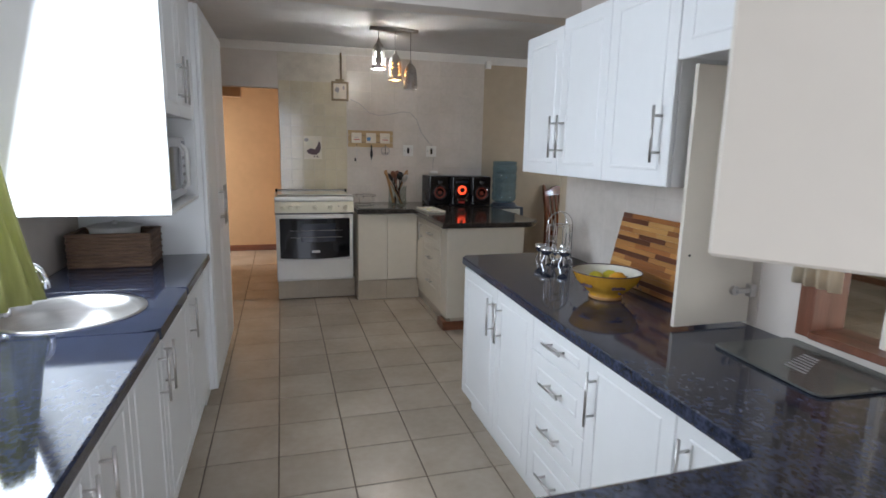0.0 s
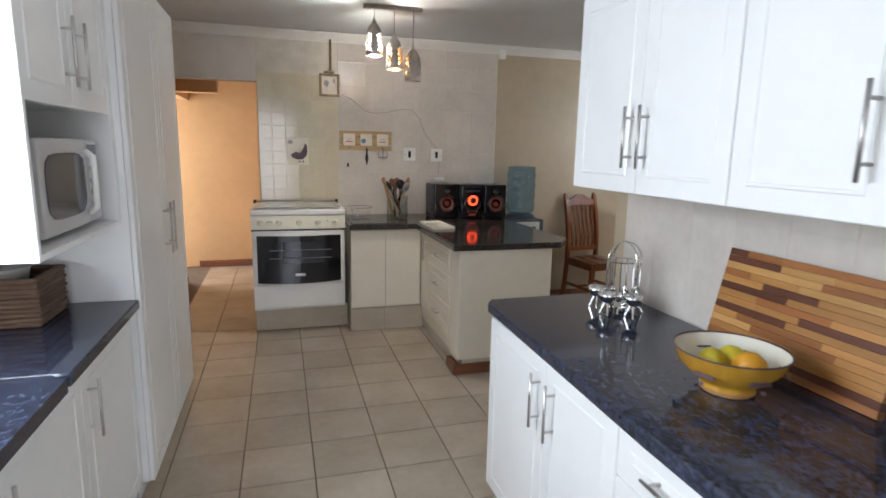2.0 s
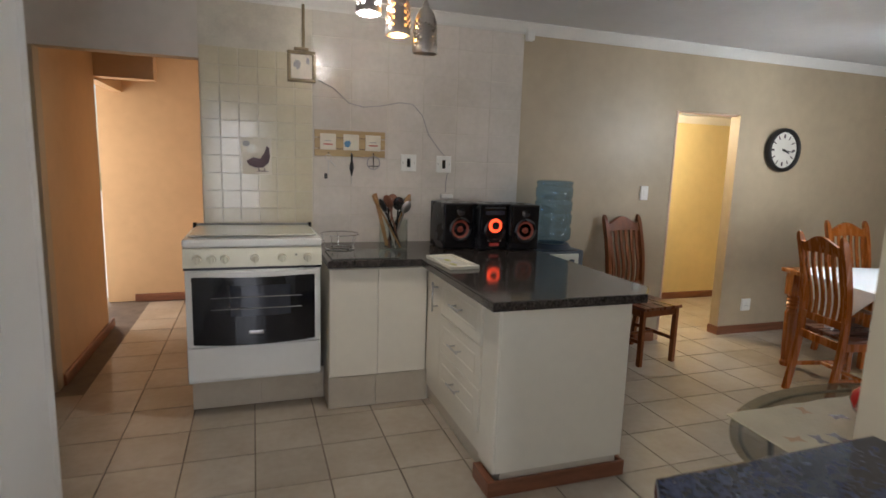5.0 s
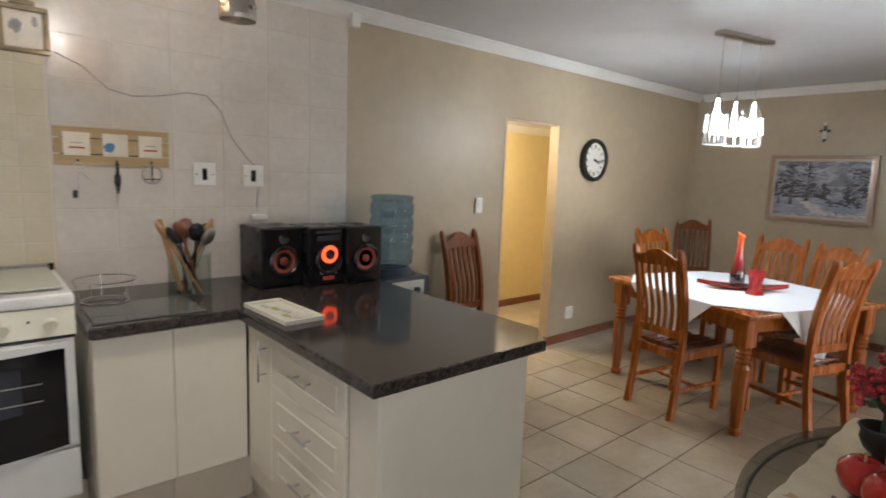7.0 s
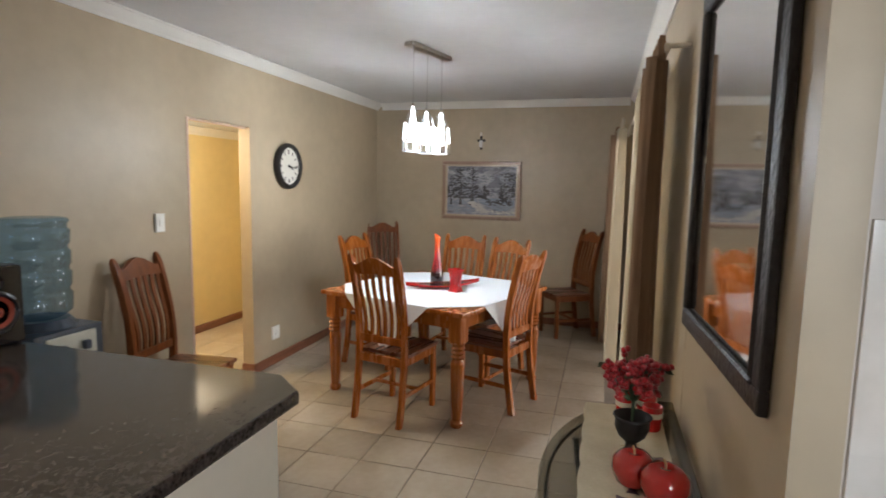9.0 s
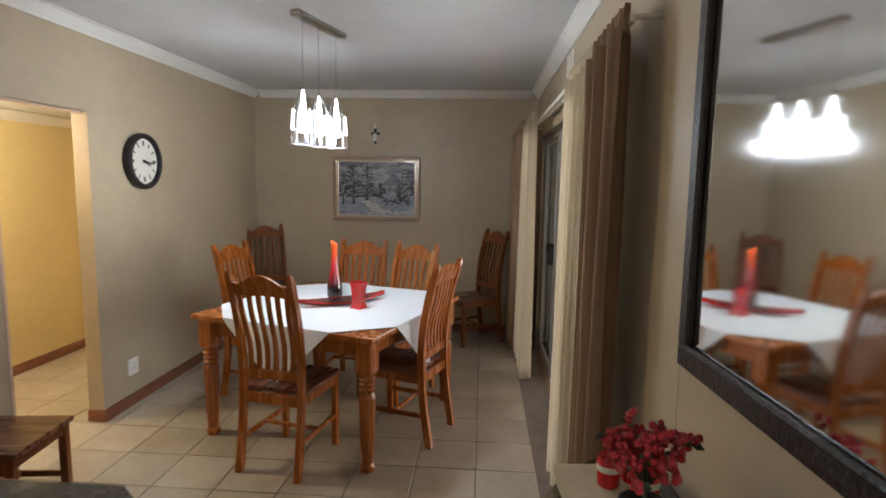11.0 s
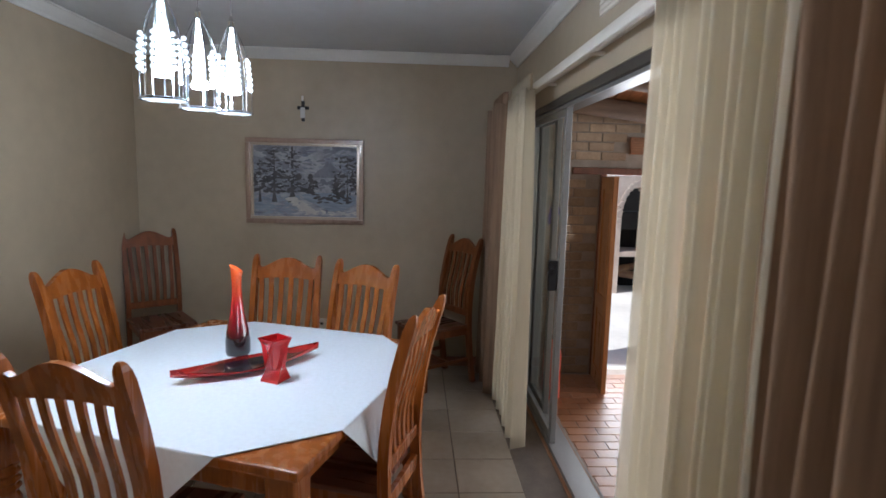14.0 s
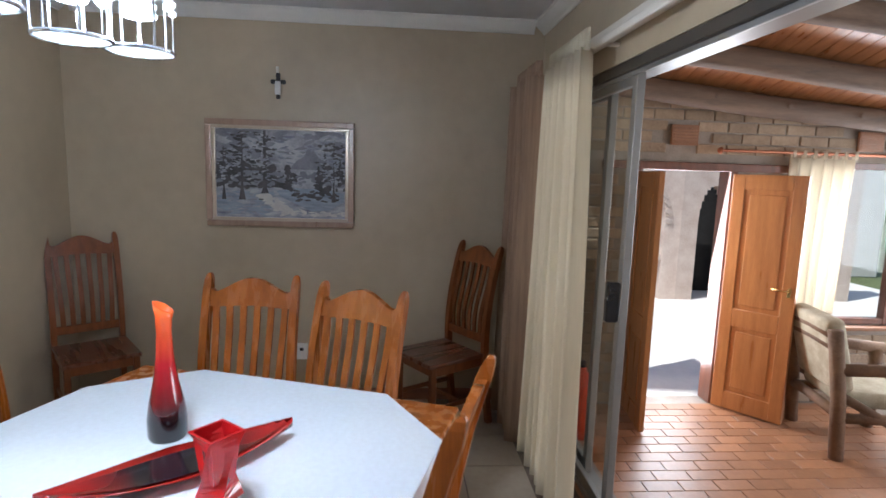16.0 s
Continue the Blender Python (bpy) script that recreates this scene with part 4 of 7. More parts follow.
# stereo: two speakers and the centre unit
def speaker(x, y, rz, w, lit):
    s = thing("speaker" if lit != 2 else "stereo_unit", "black loudspeaker with a red cone" if lit != 2 else "black mini stereo unit with a glowing red dial", "speaker" if lit != 2 else "stereo", pose(x, y, CT, 0, 0, rz), "stereo set")
    part("cabinet", box(-w / 2, w / 2, 0.0, 0.24, 0.004, 0.305, 0.006), "black", s)
    fr_ = part("front", box(-w / 2, w / 2, -0.018, -0.001, 0.006, 0.303, 0.008, seg=2), "black_gloss", s)
    c = part("surround", lathe([(0.074, 0), (0.080, 0.008), (0.070, 0.012), (0.062, 0.004), (0.062, -0.0)], 32), "black", s, m=pose(0, -0.018, 0.135, 90))
    if lit == 2:
        part("dial", lathe([(0.036, 0.004), (0.046, 0.006), (0.046, 0.012), (0.036, 0.012)], 32), "glow_red", s, "glowing red dial", m=pose(0, -0.020, 0.165, 90))
        part("dial_knob", lathe([(0.027, 0), (0.027, 0.02), (0.022, 0.024), (0.001, 0.024)], 24), "black", s, m=pose(0, -0.020, 0.165, 90))
        part("display", box(-0.07, 0.07, -0.022, -0.018, 0.235, 0.262, 0.002), "oven_window", s)
        part("disc_slot", box(-0.075, 0.075, -0.021, -0.018, 0.275, 0.288, 0.001), "black", s)
        part("label", box(-0.035, 0.035, -0.021, -0.018, 0.028, 0.05, 0.002), "ink_red", s)
        part("button_row", box(-0.05, 0.05, -0.022, -0.018, 0.06, 0.075, 0.003), "steel", s)
    else:
        part("cone", lathe([(0.060, 0.004), (0.045, -0.002), (0.022, -0.006), (0.020, 0.004), (0.001, 0.010)], 28, cap=False), "cone_red", s, "dim red speaker cone", smooth=True, m=pose(0, -0.020, 0.135, 90))
        part("tweeter", lathe([(0.026, 0), (0.028, 0.005), (0.012, 0.002), (0.001, 0.006)], 20, cap=False), "black", s, m=pose(0, -0.018, 0.25, 90))


speaker(1.47, 5.76, 4, 0.225, 0)
speaker(1.69, 5.70, 2, 0.20, 2)
speaker(1.895, 5.66, 0, 0.20, 1)
ty = thing("tray", "white rectangular tray with a printed leaf pattern", "tray", pose(1.248, 5.27, CT, 0, 0, 93))
bm = box(-0.19, 0.19, -0.085, 0.085, 0.0, 0.006, 0.002)
part("base", bm, "bowl_in", ty)
bm = bmesh.new()
for a in ((-0.19, 0.19, -0.085, -0.077), (-0.19, 0.19, 0.077, 0.085), (-0.19, -0.182, -0.077, 0.077), (0.182, 0.19, -0.077, 0.077)):
    box(*a, 0.006, 0.02, 0.002, bm)
part("rim", bm, "bowl_in", ty)
for i in range(5):
    bm = prism([(a, b) for a, b in blob(-0.13 + 0.065 * i, 0.02 * math.sin(i * 2.1), 0.035, 0.014, seed=i, wob=0.5)], 0.0062, 0.0072)
    part("leaf_print", bm, "lime" if i % 2 else "ink_grey", ty)

# water cooler behind the peninsula
wc = thing("water_cooler", "floor-standing water cooler with a blue bottle", "water cooler", pose(2.26, 5.90, 0))
part("body", box(-0.165, 0.165, -0.16, 0.20, 0.0, 0.88, 0.012, seg=2), "cooler_dark", wc)
part("face", box(-0.12, 0.12, -0.172, -0.161, 0.45, 0.86, 0.006), "cooler_pale", wc)
part("tap", box(-0.07, -0.04, -0.20, -0.172, 0.78, 0.82, 0.004), "cooler_dark", wc)
part("tap", box(0.04, 0.07, -0.20, -0.172, 0.78, 0.82, 0.004), "cooler_dark", wc)
part("collar", cyl(0, 0.02, 0.88, 0.915, 0.15, 0.12, 24), "cooler_dark", wc)
prof = [(0.05, 0.90), (0.11, 0.93), (0.132, 0.95)]
for k in range(4):
    z0_ = 0.97 + k * 0.095
    prof += [(0.134, z0_), (0.136, z0_ + 0.055), (0.126, z0_ + 0.065), (0.126, z0_ + 0.08)]
prof += [(0.135, 1.35), (0.128, 1.362), (0.10, 1.368), (0.001, 1.365)]
part("bottle", lathe(prof, 28, cap=False), "bottle", wc, "ribbed blue water bottle", smooth=True, m=pose(0, 0.02, 0))

# kitchen pendant lamp with three perforated shades
kl = thing("pendant_lamp", "three-shade brushed metal pendant lamp on a ceiling bar", "pendant lamp")
part("ceiling_bar", box(0.64, 1.05, 5.015, 5.075, CEIL - 0.03, CEIL - 0.001, 0.005), "lamp_metal", kl)


def shade(x, y, zb, bulb):
    n = 24
    prof = [(0.058, 0.0), (0.060, 0.012)] + [(0.060 - 0.010 * (i / 9) ** 2, 0.03 + 0.015 * i) for i in range(9)] + [(0.044, 0.175), (0.030, 0.20), (0.014, 0.215)]
    bm = bmesh.new()
    rings = [[bm.verts.new((r * math.cos(2 * math.pi * i / n), r * math.sin(2 * math.pi * i / n), zz)) for i in range(n)] for r, zz in prof]
    for k, (a, b) in enumerate(zip(rings, rings[1:])):
        for i in range(n):
            if 2 <= k <= 9 and (i + k) % 2 and i % 8 > 2:
                continue
            bm.faces.new((a[i], a[(i + 1) % n], b[(i + 1) % n], b[i]))
    s = part("shade", bm, "lamp_metal", kl, m=pose(x, y, zb))
    part("wire", rod((0, 0, 0.21), (0, 0, CEIL - 0.03 - zb), 0.002, 6), "black", s)
    part("cap", lathe([(0.015, 0.20), (0.016, 0.222), (0.008, 0.24), (0.003, 0.25)], 12), "lamp_metal", s)
    if bulb:
        part("bulb", lathe([(0.012, 0.17), (0.022, 0.15), (0.030, 0.12), (0.027, 0.09), (0.015, 0.072), (0.001, 0.068)], 16), bulb, s, "lit bulb", smooth=True)
    return s


shade(0.715, 5.06, 2.145, "bulb_white")
shade(0.855, 5.05, 2.06, "bulb_orange")
shade(0.985, 5.03, 1.985, None)

# ---- things on the long counters ----
# cutlery stand with hanging spoons and egg cups
cs = thing("cutlery_stand", "chrome stand with hanging cutlery and egg cups", "cutlery stand", pose(1.33, 2.86, TOP))
part("base", lathe([(0.06, 0.018), (0.064, 0.022), (0.06, 0.028), (0.001, 0.03)], 24), "chrome", cs)
for k in range(4):
    a = math.pi / 4 + k * math.pi / 2
    part("foot", tube([(0.055 * math.cos(a), 0.055 * math.sin(a), 0.024), (0.072 * math.cos(a), 0.072 * math.sin(a), 0.02), (0.08 * math.cos(a), 0.08 * math.sin(a), 0.004)], 0.004, 6), "chrome", cs)
arc = [(0.0, -0.075, 0.03)] + [(0.0, -0.075 * math.cos(math.pi * i / 12), 0.20 + 0.075 * math.sin(math.pi * i / 12)) for i in range(13)] + [(0.0, 0.075, 0.03)]
part("hoop", tube(arc, 0.003, 8), "chrome", cs, smooth=True)
part("hoop", tube([(y, x, z) for x, y, z in arc], 0.003, 8), "chrome", cs, smooth=True)
part("hanger", ring((0, 0, 0.20), 0.06, 0.003, "z", 24), "chrome", cs)
for k in range(8):
    a = 2 * math.pi * k / 8
    x, y = 0.06 * math.cos(a), 0.06 * math.sin(a)
    sp = part("spoon", rod((x, y, 0.205), (x, y, 0.085), 0.0032, 6), "chrome", cs)
    bm = lathe([(0.003, 0), (0.014, 0.015), (0.016, 0.028), (0.010, 0.045), (0.002, 0.05)], 10)
    bmesh.ops.transform(bm, matrix=pose(x, y, 0.04, 0, 0, math.degrees(a)) @ Matrix.Diagonal((0.4, 1, 1, 1)), verts=bm.verts)
    part("spoon_bowl", bm, "chrome", sp, smooth=True)
for dx, dy in ((-0.09, -0.04), (-0.075, 0.06), (-0.02, -0.10)):
    eg = thing("egg_cup", "small chrome egg cup on three feet", "egg cup", pose(1.33 + dx, 2.86 + dy, TOP), "egg cups")
    part("cup", lathe([(0.008, 0.045), (0.026, 0.055), (0.034, 0.072), (0.036, 0.088), (0.033, 0.088), (0.030, 0.072), (0.022, 0.06), (0.001, 0.055)], 18, cap=False), "chrome", eg, smooth=True)
    for k in range(3):
        a = 2 * math.pi * k / 3
        part("leg", tube([(0.01 * math.cos(a), 0.01 * math.sin(a), 0.05), (0.018 * math.cos(a), 0.018 * math.sin(a), 0.03), (0.03 * math.cos(a), 0.03 * math.sin(a), 0.003)], 0.0035, 6), "chrome", eg)

# fruit bowl
fb = thing("fruit_bowl", "yellow ochre ceramic bowl with a cream inside", "bowl", pose(1.175, 2.15, TOP))
part("outside", lathe([(0.062, 0.0), (0.066, 0.012), (0.060, 0.018), (0.09, 0.04), (0.125, 0.075), (0.141, 0.112)], 40, cap=False), "bowl_out", fb, smooth=True)
part("inside", lathe([(0.1405, 0.1125), (0.121, 0.078), (0.085, 0.042), (0.04, 0.03), (0.001, 0.028)], 40, cap=False), "bowl_in", fb, "cream glazed inside", smooth=True)
part("rim", ring((0, 0, 0.113), 0.140, 0.0025, "z", 40), "ink_dark", fb, "dark painted rim")
part("foot_ring", lathe([(0.064, 0.001), (0.0675, 0.004), (0.0675, 0.012), (0.062, 0.014)], 32, cap=False), "ink_ochre", fb)
for k in range(6):
    a = 2 * math.pi * k / 6 + 0.35
    bm = bmesh.new()
    for i, (w, h) in enumerate(((0.028, 0.0), (0.020, 0.011), (0.006, -0.02))):
        box(-w, w, -0.0015, 0.0015, h - 0.005, h + 0.005, 0.001, bm)
    part("tree_print", bm, "ink_dark", fb, m=pose(0.1245 * math.cos(a), 0.1245 * math.sin(a), 0.066, -36, 0, math.degrees(a) + 90))
for x, y, mt, sz in ((-0.03, 0.03, "fruit_y", 0.036), (0.035, 0.03, "fruit_y", 0.037), (0.03, -0.035, "fruit_o", 0.040)):
    nm = "lemon" if mt == "fruit_y" else "orange"
    bm = lathe([(0.001, -sz * 1.15), (sz * 0.3, -sz * 1.0), (sz * 0.8, -sz * 0.6), (sz, 0), (sz * 0.8, sz * 0.6), (sz * 0.3, sz * 1.0), (0.001, sz * (1.2 if nm == "lemon" else 1.02))], 18, cap=False)
    ob = part(nm, bm, mt, smooth=True, m=pose(1.175 + x, 2.15 + y, TOP + 0.034 + sz, 70, 20, x * 900))
    tagged(ob, "yellow lemon lying in the fruit bowl" if nm == "lemon" else "ripe orange lying in the fruit bowl", "fruit")

# butcher-block board of glued strips leaning on the wall
BW = [wood("board strip %s" % k, a, b, 0.4, 3.0, (9, 0.8, 9), rnd=0.2) for k, a, b in (("honey", (0.48, 0.23, 0.065), (0.34, 0.15, 0.04)), ("amber", (0.34, 0.13, 0.035), (0.22, 0.075, 0.02)), ("walnut", (0.13, 0.04, 0.018), (0.08, 0.024, 0.011)), ("straw", (0.58, 0.33, 0.11), (0.45, 0.23, 0.07)))]
bd = thing("chopping_board", "striped butcher-block chopping board leaning on the wall", "chopping board", pose(1.385, 2.195, TOP + 0.002, 0, 13, 0))
rnd = random.Random(11)
rows = 15
for r in range(rows):
    y = -0.28
    z0_ = r * 0.0215
    while y < 0.28:
        w = min(0.28 - y, 0.12 + 0.25 * rnd.random())
        if 0.28 - (y + w) < 0.06:
            w = 0.28 - y
        k = 2 if rnd.random() < 0.13 else rnd.choice((0, 0, 1, 1, 3))
        part("strip", box(0.0, 0.026, y + 0.0003, y + w - 0.0003, z0_ + 0.0003, z0_ + 0.0212, 0.0006), BW[k], bd)
        y += w

# dark glass board on the corner of the counter
gd = thing("glass_board", "smoked glass cutting board with a pale printed motif", "board", pose(1.33, 1.36, TOP, 0, 0, -3))
rr = 0.03
out_ = []
for cx, cy, a0 in ((0.20 - rr, 0.145 - rr, 0), (-0.20 + rr, 0.145 - rr, 90), (-0.20 + rr, -0.145 + rr, 180), (0.20 - rr, -0.145 + rr, 270)):
    out_ += [(cx * 0.72 + rr * math.cos(radians(a0 + k * 18)), cy * 1.45 + rr * math.sin(radians(a0 + k * 18))) for k in range(6)]
part("glass", prism(out_, 0.003, 0.009), "glass_green", gd)
bm = bmesh.new()
for k in range(7):
    box(-0.07 + 0.02 * k, -0.06 + 0.02 * k, -0.07 + 0.012 * k, 0.0 + 0.009 * k, 0.0092, 0.0098, 0, bm)
part("motif", bm, "ink_grey", gd, "pale printed motif")
for x, y in ((-0.11, -0.16), (0.11, -0.16), (-0.11, 0.16), (0.11, 0.16)):
    part("foot", cyl(x, y, 0.0, 0.003, 0.008, n=10), "black", gd)

# kitchen east window towards the sunroom
wd = thing("window_2", "brown timber window over the counter with pale mullions", "window", kind="structure")
for a in ((0.72, 0.775, 0.93, 1.72), (1.475, 1.53, 0.93, 1.72)):
    part("frame", box(KW - 0.01, KW + 0.13, a[0], a[1], a[2], a[3], 0.003), "dark_wood", wd)
part("frame", box(KW - 0.01, KW + 0.13, 0.775, 1.475, 1.67, 1.72, 0.003), "dark_wood", wd)
part("sill", box(KW - 0.02, KW + 0.13, 0.775, 1.475, 0.93, 0.955, 0.003), "dark_wood", wd)
for y in (0.95, 1.12, 1.29):
    part("mullion", box(KW + 0.04, KW + 0.07, y - 0.011, y + 0.011, 0.955, 1.67, 0.002), "frame_white", wd)
pn = part("pane", box(KW + 0.053, KW + 0.057, 0.775, 1.475, 0.955, 1.67), "glass", wd)
pn.visible_shadow = False
# kitchen west window
wk = thing("window_1", "white framed kitchen window over the sink", "window", kind="structure")
for a in ((1.70, 1.75, 1.1, 2.1), (2.55, 2.60, 1.1, 2.1), (2.13, 2.17, 1.1, 2.1)):
    part("frame", box(WW - 0.12, WW - 0.06, a[0], a[1], a[2], a[3], 0.003), "frame_white", wk)
for z0_, z1_ in ((1.1, 1.15), (2.05, 2.1)):
    part("frame", box(WW - 0.115, WW - 0.065, 1.75, 2.55, z0_, z1_, 0.003), "frame_white", wk)
part("sill", box(WW - 0.18, WW + 0.03, 1.68, 2.62, 1.07, 1.099, 0.003), "frame_white", wk)
pn = part("pane", box(WW - 0.092, WW - 0.088, 1.75, 2.55, 1.15, 2.05), "glass", wk)
pn.visible_shadow = False

# microwave
mw = thing("microwave", "silver-grey microwave oven on the cabinet shelf", "microwave", pose(-0.605, 3.09, 1.224))
part("body", box(-0.40, 0.0, -0.28, 0.25, 0.012, 0.30, 0.012, seg=2), "silver_plastic", mw)
md = part("door", box(0.001, 0.03, -0.28, 0.13, 0.014, 0.298, 0.010, seg=2), "silver_plastic", mw)
bm = bmesh.new()
ov = []
for i in range(28):
    a = 2 * math.pi * i / 28
    c, s = math.cos(a), math.sin(a)
    k = (abs(c) ** 5 + abs(s) ** 5) ** -0.2
    ov.append((-0.075 + 0.165 * k * c, 0.156 + 0.098 * k * s))
f = bm.faces.new([bm.verts.new((0.0305, y, z)) for y, z in ov])
r = bmesh.ops.extrude_face_region(bm, geom=[f])
bmesh.ops.translate(bm, vec=(0.003, 0, 0), verts=[v for v in r["geom"] if isinstance(v, bmesh.types.BMVert)])
part("window", bm, "oven_window", md, "dark rounded window")
part("handle", tube([(0.03, 0.105, 0.05), (0.055, 0.105, 0.07), (0.058, 0.105, 0.15), (0.055, 0.105, 0.24), (0.03, 0.105, 0.262)], 0.011, 10), "white_plastic", md, smooth=True)
cpn = part("control_panel", box(0.001, 0.028, 0.132, 0.25, 0.014, 0.298, 0.008), "silver_plastic", mw)
part("display", box(0.028, 0.030, 0.15, 0.235, 0.245, 0.28), "oven_window", cpn)
for r_ in range(4):
    for c_ in range(3):
        part("button", box(0.028, 0.0305, 0.15 + 0.03 * c_, 0.172 + 0.03 * c_, 0.19 - 0.04 * r_, 0.205 - 0.04 * r_, 0.001), "ink_grey", cpn)
for x in (-0.36, -0.05):
    for y in (-0.24, 0.21):
        part("foot", cyl(x, y, -0.001, 0.013, 0.014, n=10), "black", mw)

# basket with a plastic tub
bk = thing("basket", "rectangular woven grass basket on the worktop", "basket", pose(-0.90, 3.235, TOP))
bm = bmesh.new()
for a in ((-0.18, 0.18, -0.125, -0.105), (-0.18, 0.18, 0.105, 0.125), (-0.18, -0.16, -0.105, 0.105), (0.16, 0.18, -0.105, 0.105)):
    for k in range(10):
        o = 0.003 * (k % 2)
        box(a[0] - o, a[1] + o, a[2] - o, a[3] + o, 0.002 + k * 0.0165, 0.0175 + k * 0.0165, 0.004, bm)
part("weave", bm, "wicker", bk)
part("bottom", box(-0.16, 0.16, -0.105, 0.105, 0.0, 0.012), "wicker", bk)
tb = thing("plastic_tub", "milky plastic tub standing in the basket", "tub", pose(-0.90, 3.235, TOP + 0.013))
part("tub", lathe([(0.07, 0.0), (0.10, 0.09), (0.112, 0.165), (0.116, 0.168), (0.108, 0.168), (0.097, 0.09), (0.066, 0.006), (0.001, 0.006)], 28, cap=False), "tub", tb, smooth=True)
part("lid", lathe([(0.117, 0.168), (0.119, 0.176), (0.10, 0.182), (0.012, 0.184), (0.012, 0.20), (0.001, 0.20)], 28), "tub", tb)

# tap and the lime cloth hanging beside it
tp = thing("tap", "chrome swan-neck kitchen tap", "tap", pose(-1.035, 2.36, TOP))
part("base", lathe([(0.026, 0.0), (0.026, 0.02), (0.018, 0.05), (0.014, 0.07)], 18), "chrome", tp, smooth=True)
neck = [(0, 0, 0.06), (0, 0, 0.12)] + [(0.065 - 0.065 * math.cos(math.pi * i / 10), 0.02 * i / 10, 0.12 + 0.06 * math.sin(math.pi * i / 10)) for i in range(11)] + [(0.13, 0.02, 0.105)]
part("spout", tube(neck, 0.011, 12), "chrome", tp, smooth=True)
part("nozzle", cyl(0.13, 0.02, 0.088, 0.11, 0.014, n=14), "chrome", tp)
part("lever", rod((0, 0.02, 0.05), (0.0, 0.09, 0.06), 0.007, 8), "chrome", tp)


def cloth_sheet(w, h, folds, amp, nx=60, nz=14, seed=0, taper=0.0, t=0.002):
    """A hanging cloth in x and z with folds in y, thin but solid; taper gathers its top."""
    rnd_ = random.Random(seed)
    ph = [rnd_.random() * 6.28 for _ in range(4)]
    bm = bmesh.new()
    front = []
    for j in range(nz + 1):
        v = j / nz
        row = []
        for i in range(nx + 1):
            u_ = i / nx
            k = 1 - taper * v
            y = amp * (0.35 + 0.65 * (1 - v * 0.45)) * (math.sin(2 * math.pi * folds * u_ + ph[0] + 0.5 * math.sin(3 * v + ph[1])) + 0.35 * math.sin(2 * math.pi * folds * 0.43 * u_ + ph[2] + v))
            row.append(bm.verts.new(((u_ - 0.5) * w * k + 0.25 * amp * math.sin(5 * v + 9 * u_ + ph[3]), y, v * h)))
        front.append(row)
    back = [[bm.verts.new(p.co + Vector((0, t, 0))) for p in row] for row in front]
    for j in range(nz):
        for i in range(nx):
            bm.faces.new((front[j][i], front[j][i + 1], front[j + 1][i + 1], front[j + 1][i]))
            bm.faces.new((back[j][i], back[j + 1][i], back[j + 1][i + 1], back[j][i + 1]))
    for j in range(nz):
        for i in (0, nx):
            bm.faces.new((front[j][i], front[j + 1][i], back[j + 1][i], back[j][i]))
    for i in range(nx):
        for j in (0, nz):
            bm.faces.new((front[j][i], front[j][i + 1], back[j][i + 1], back[j][i]))
    return bm


lc = part("curtain", cloth_sheet(0.34, 0.52, 4, 0.02, 40, 12, 5, 0.75), "lime", smooth=True, m=pose(-1.0, 2.24, 0.945, 0, 0, 60))
tagged(lc, "lime green cloth curtain gathered beside the sink window", "curtain")

nc = part("curtain", cloth_sheet(0.17, 0.62, 4, 0.012, 36, 10, 8, 0.2), "sheer_out", smooth=True, m=pose(KW - 0.035, 1.47, 1.10, 0, 0, -90))
tagged(nc, "pale cream net curtain gathered at the counter window", "curtain")

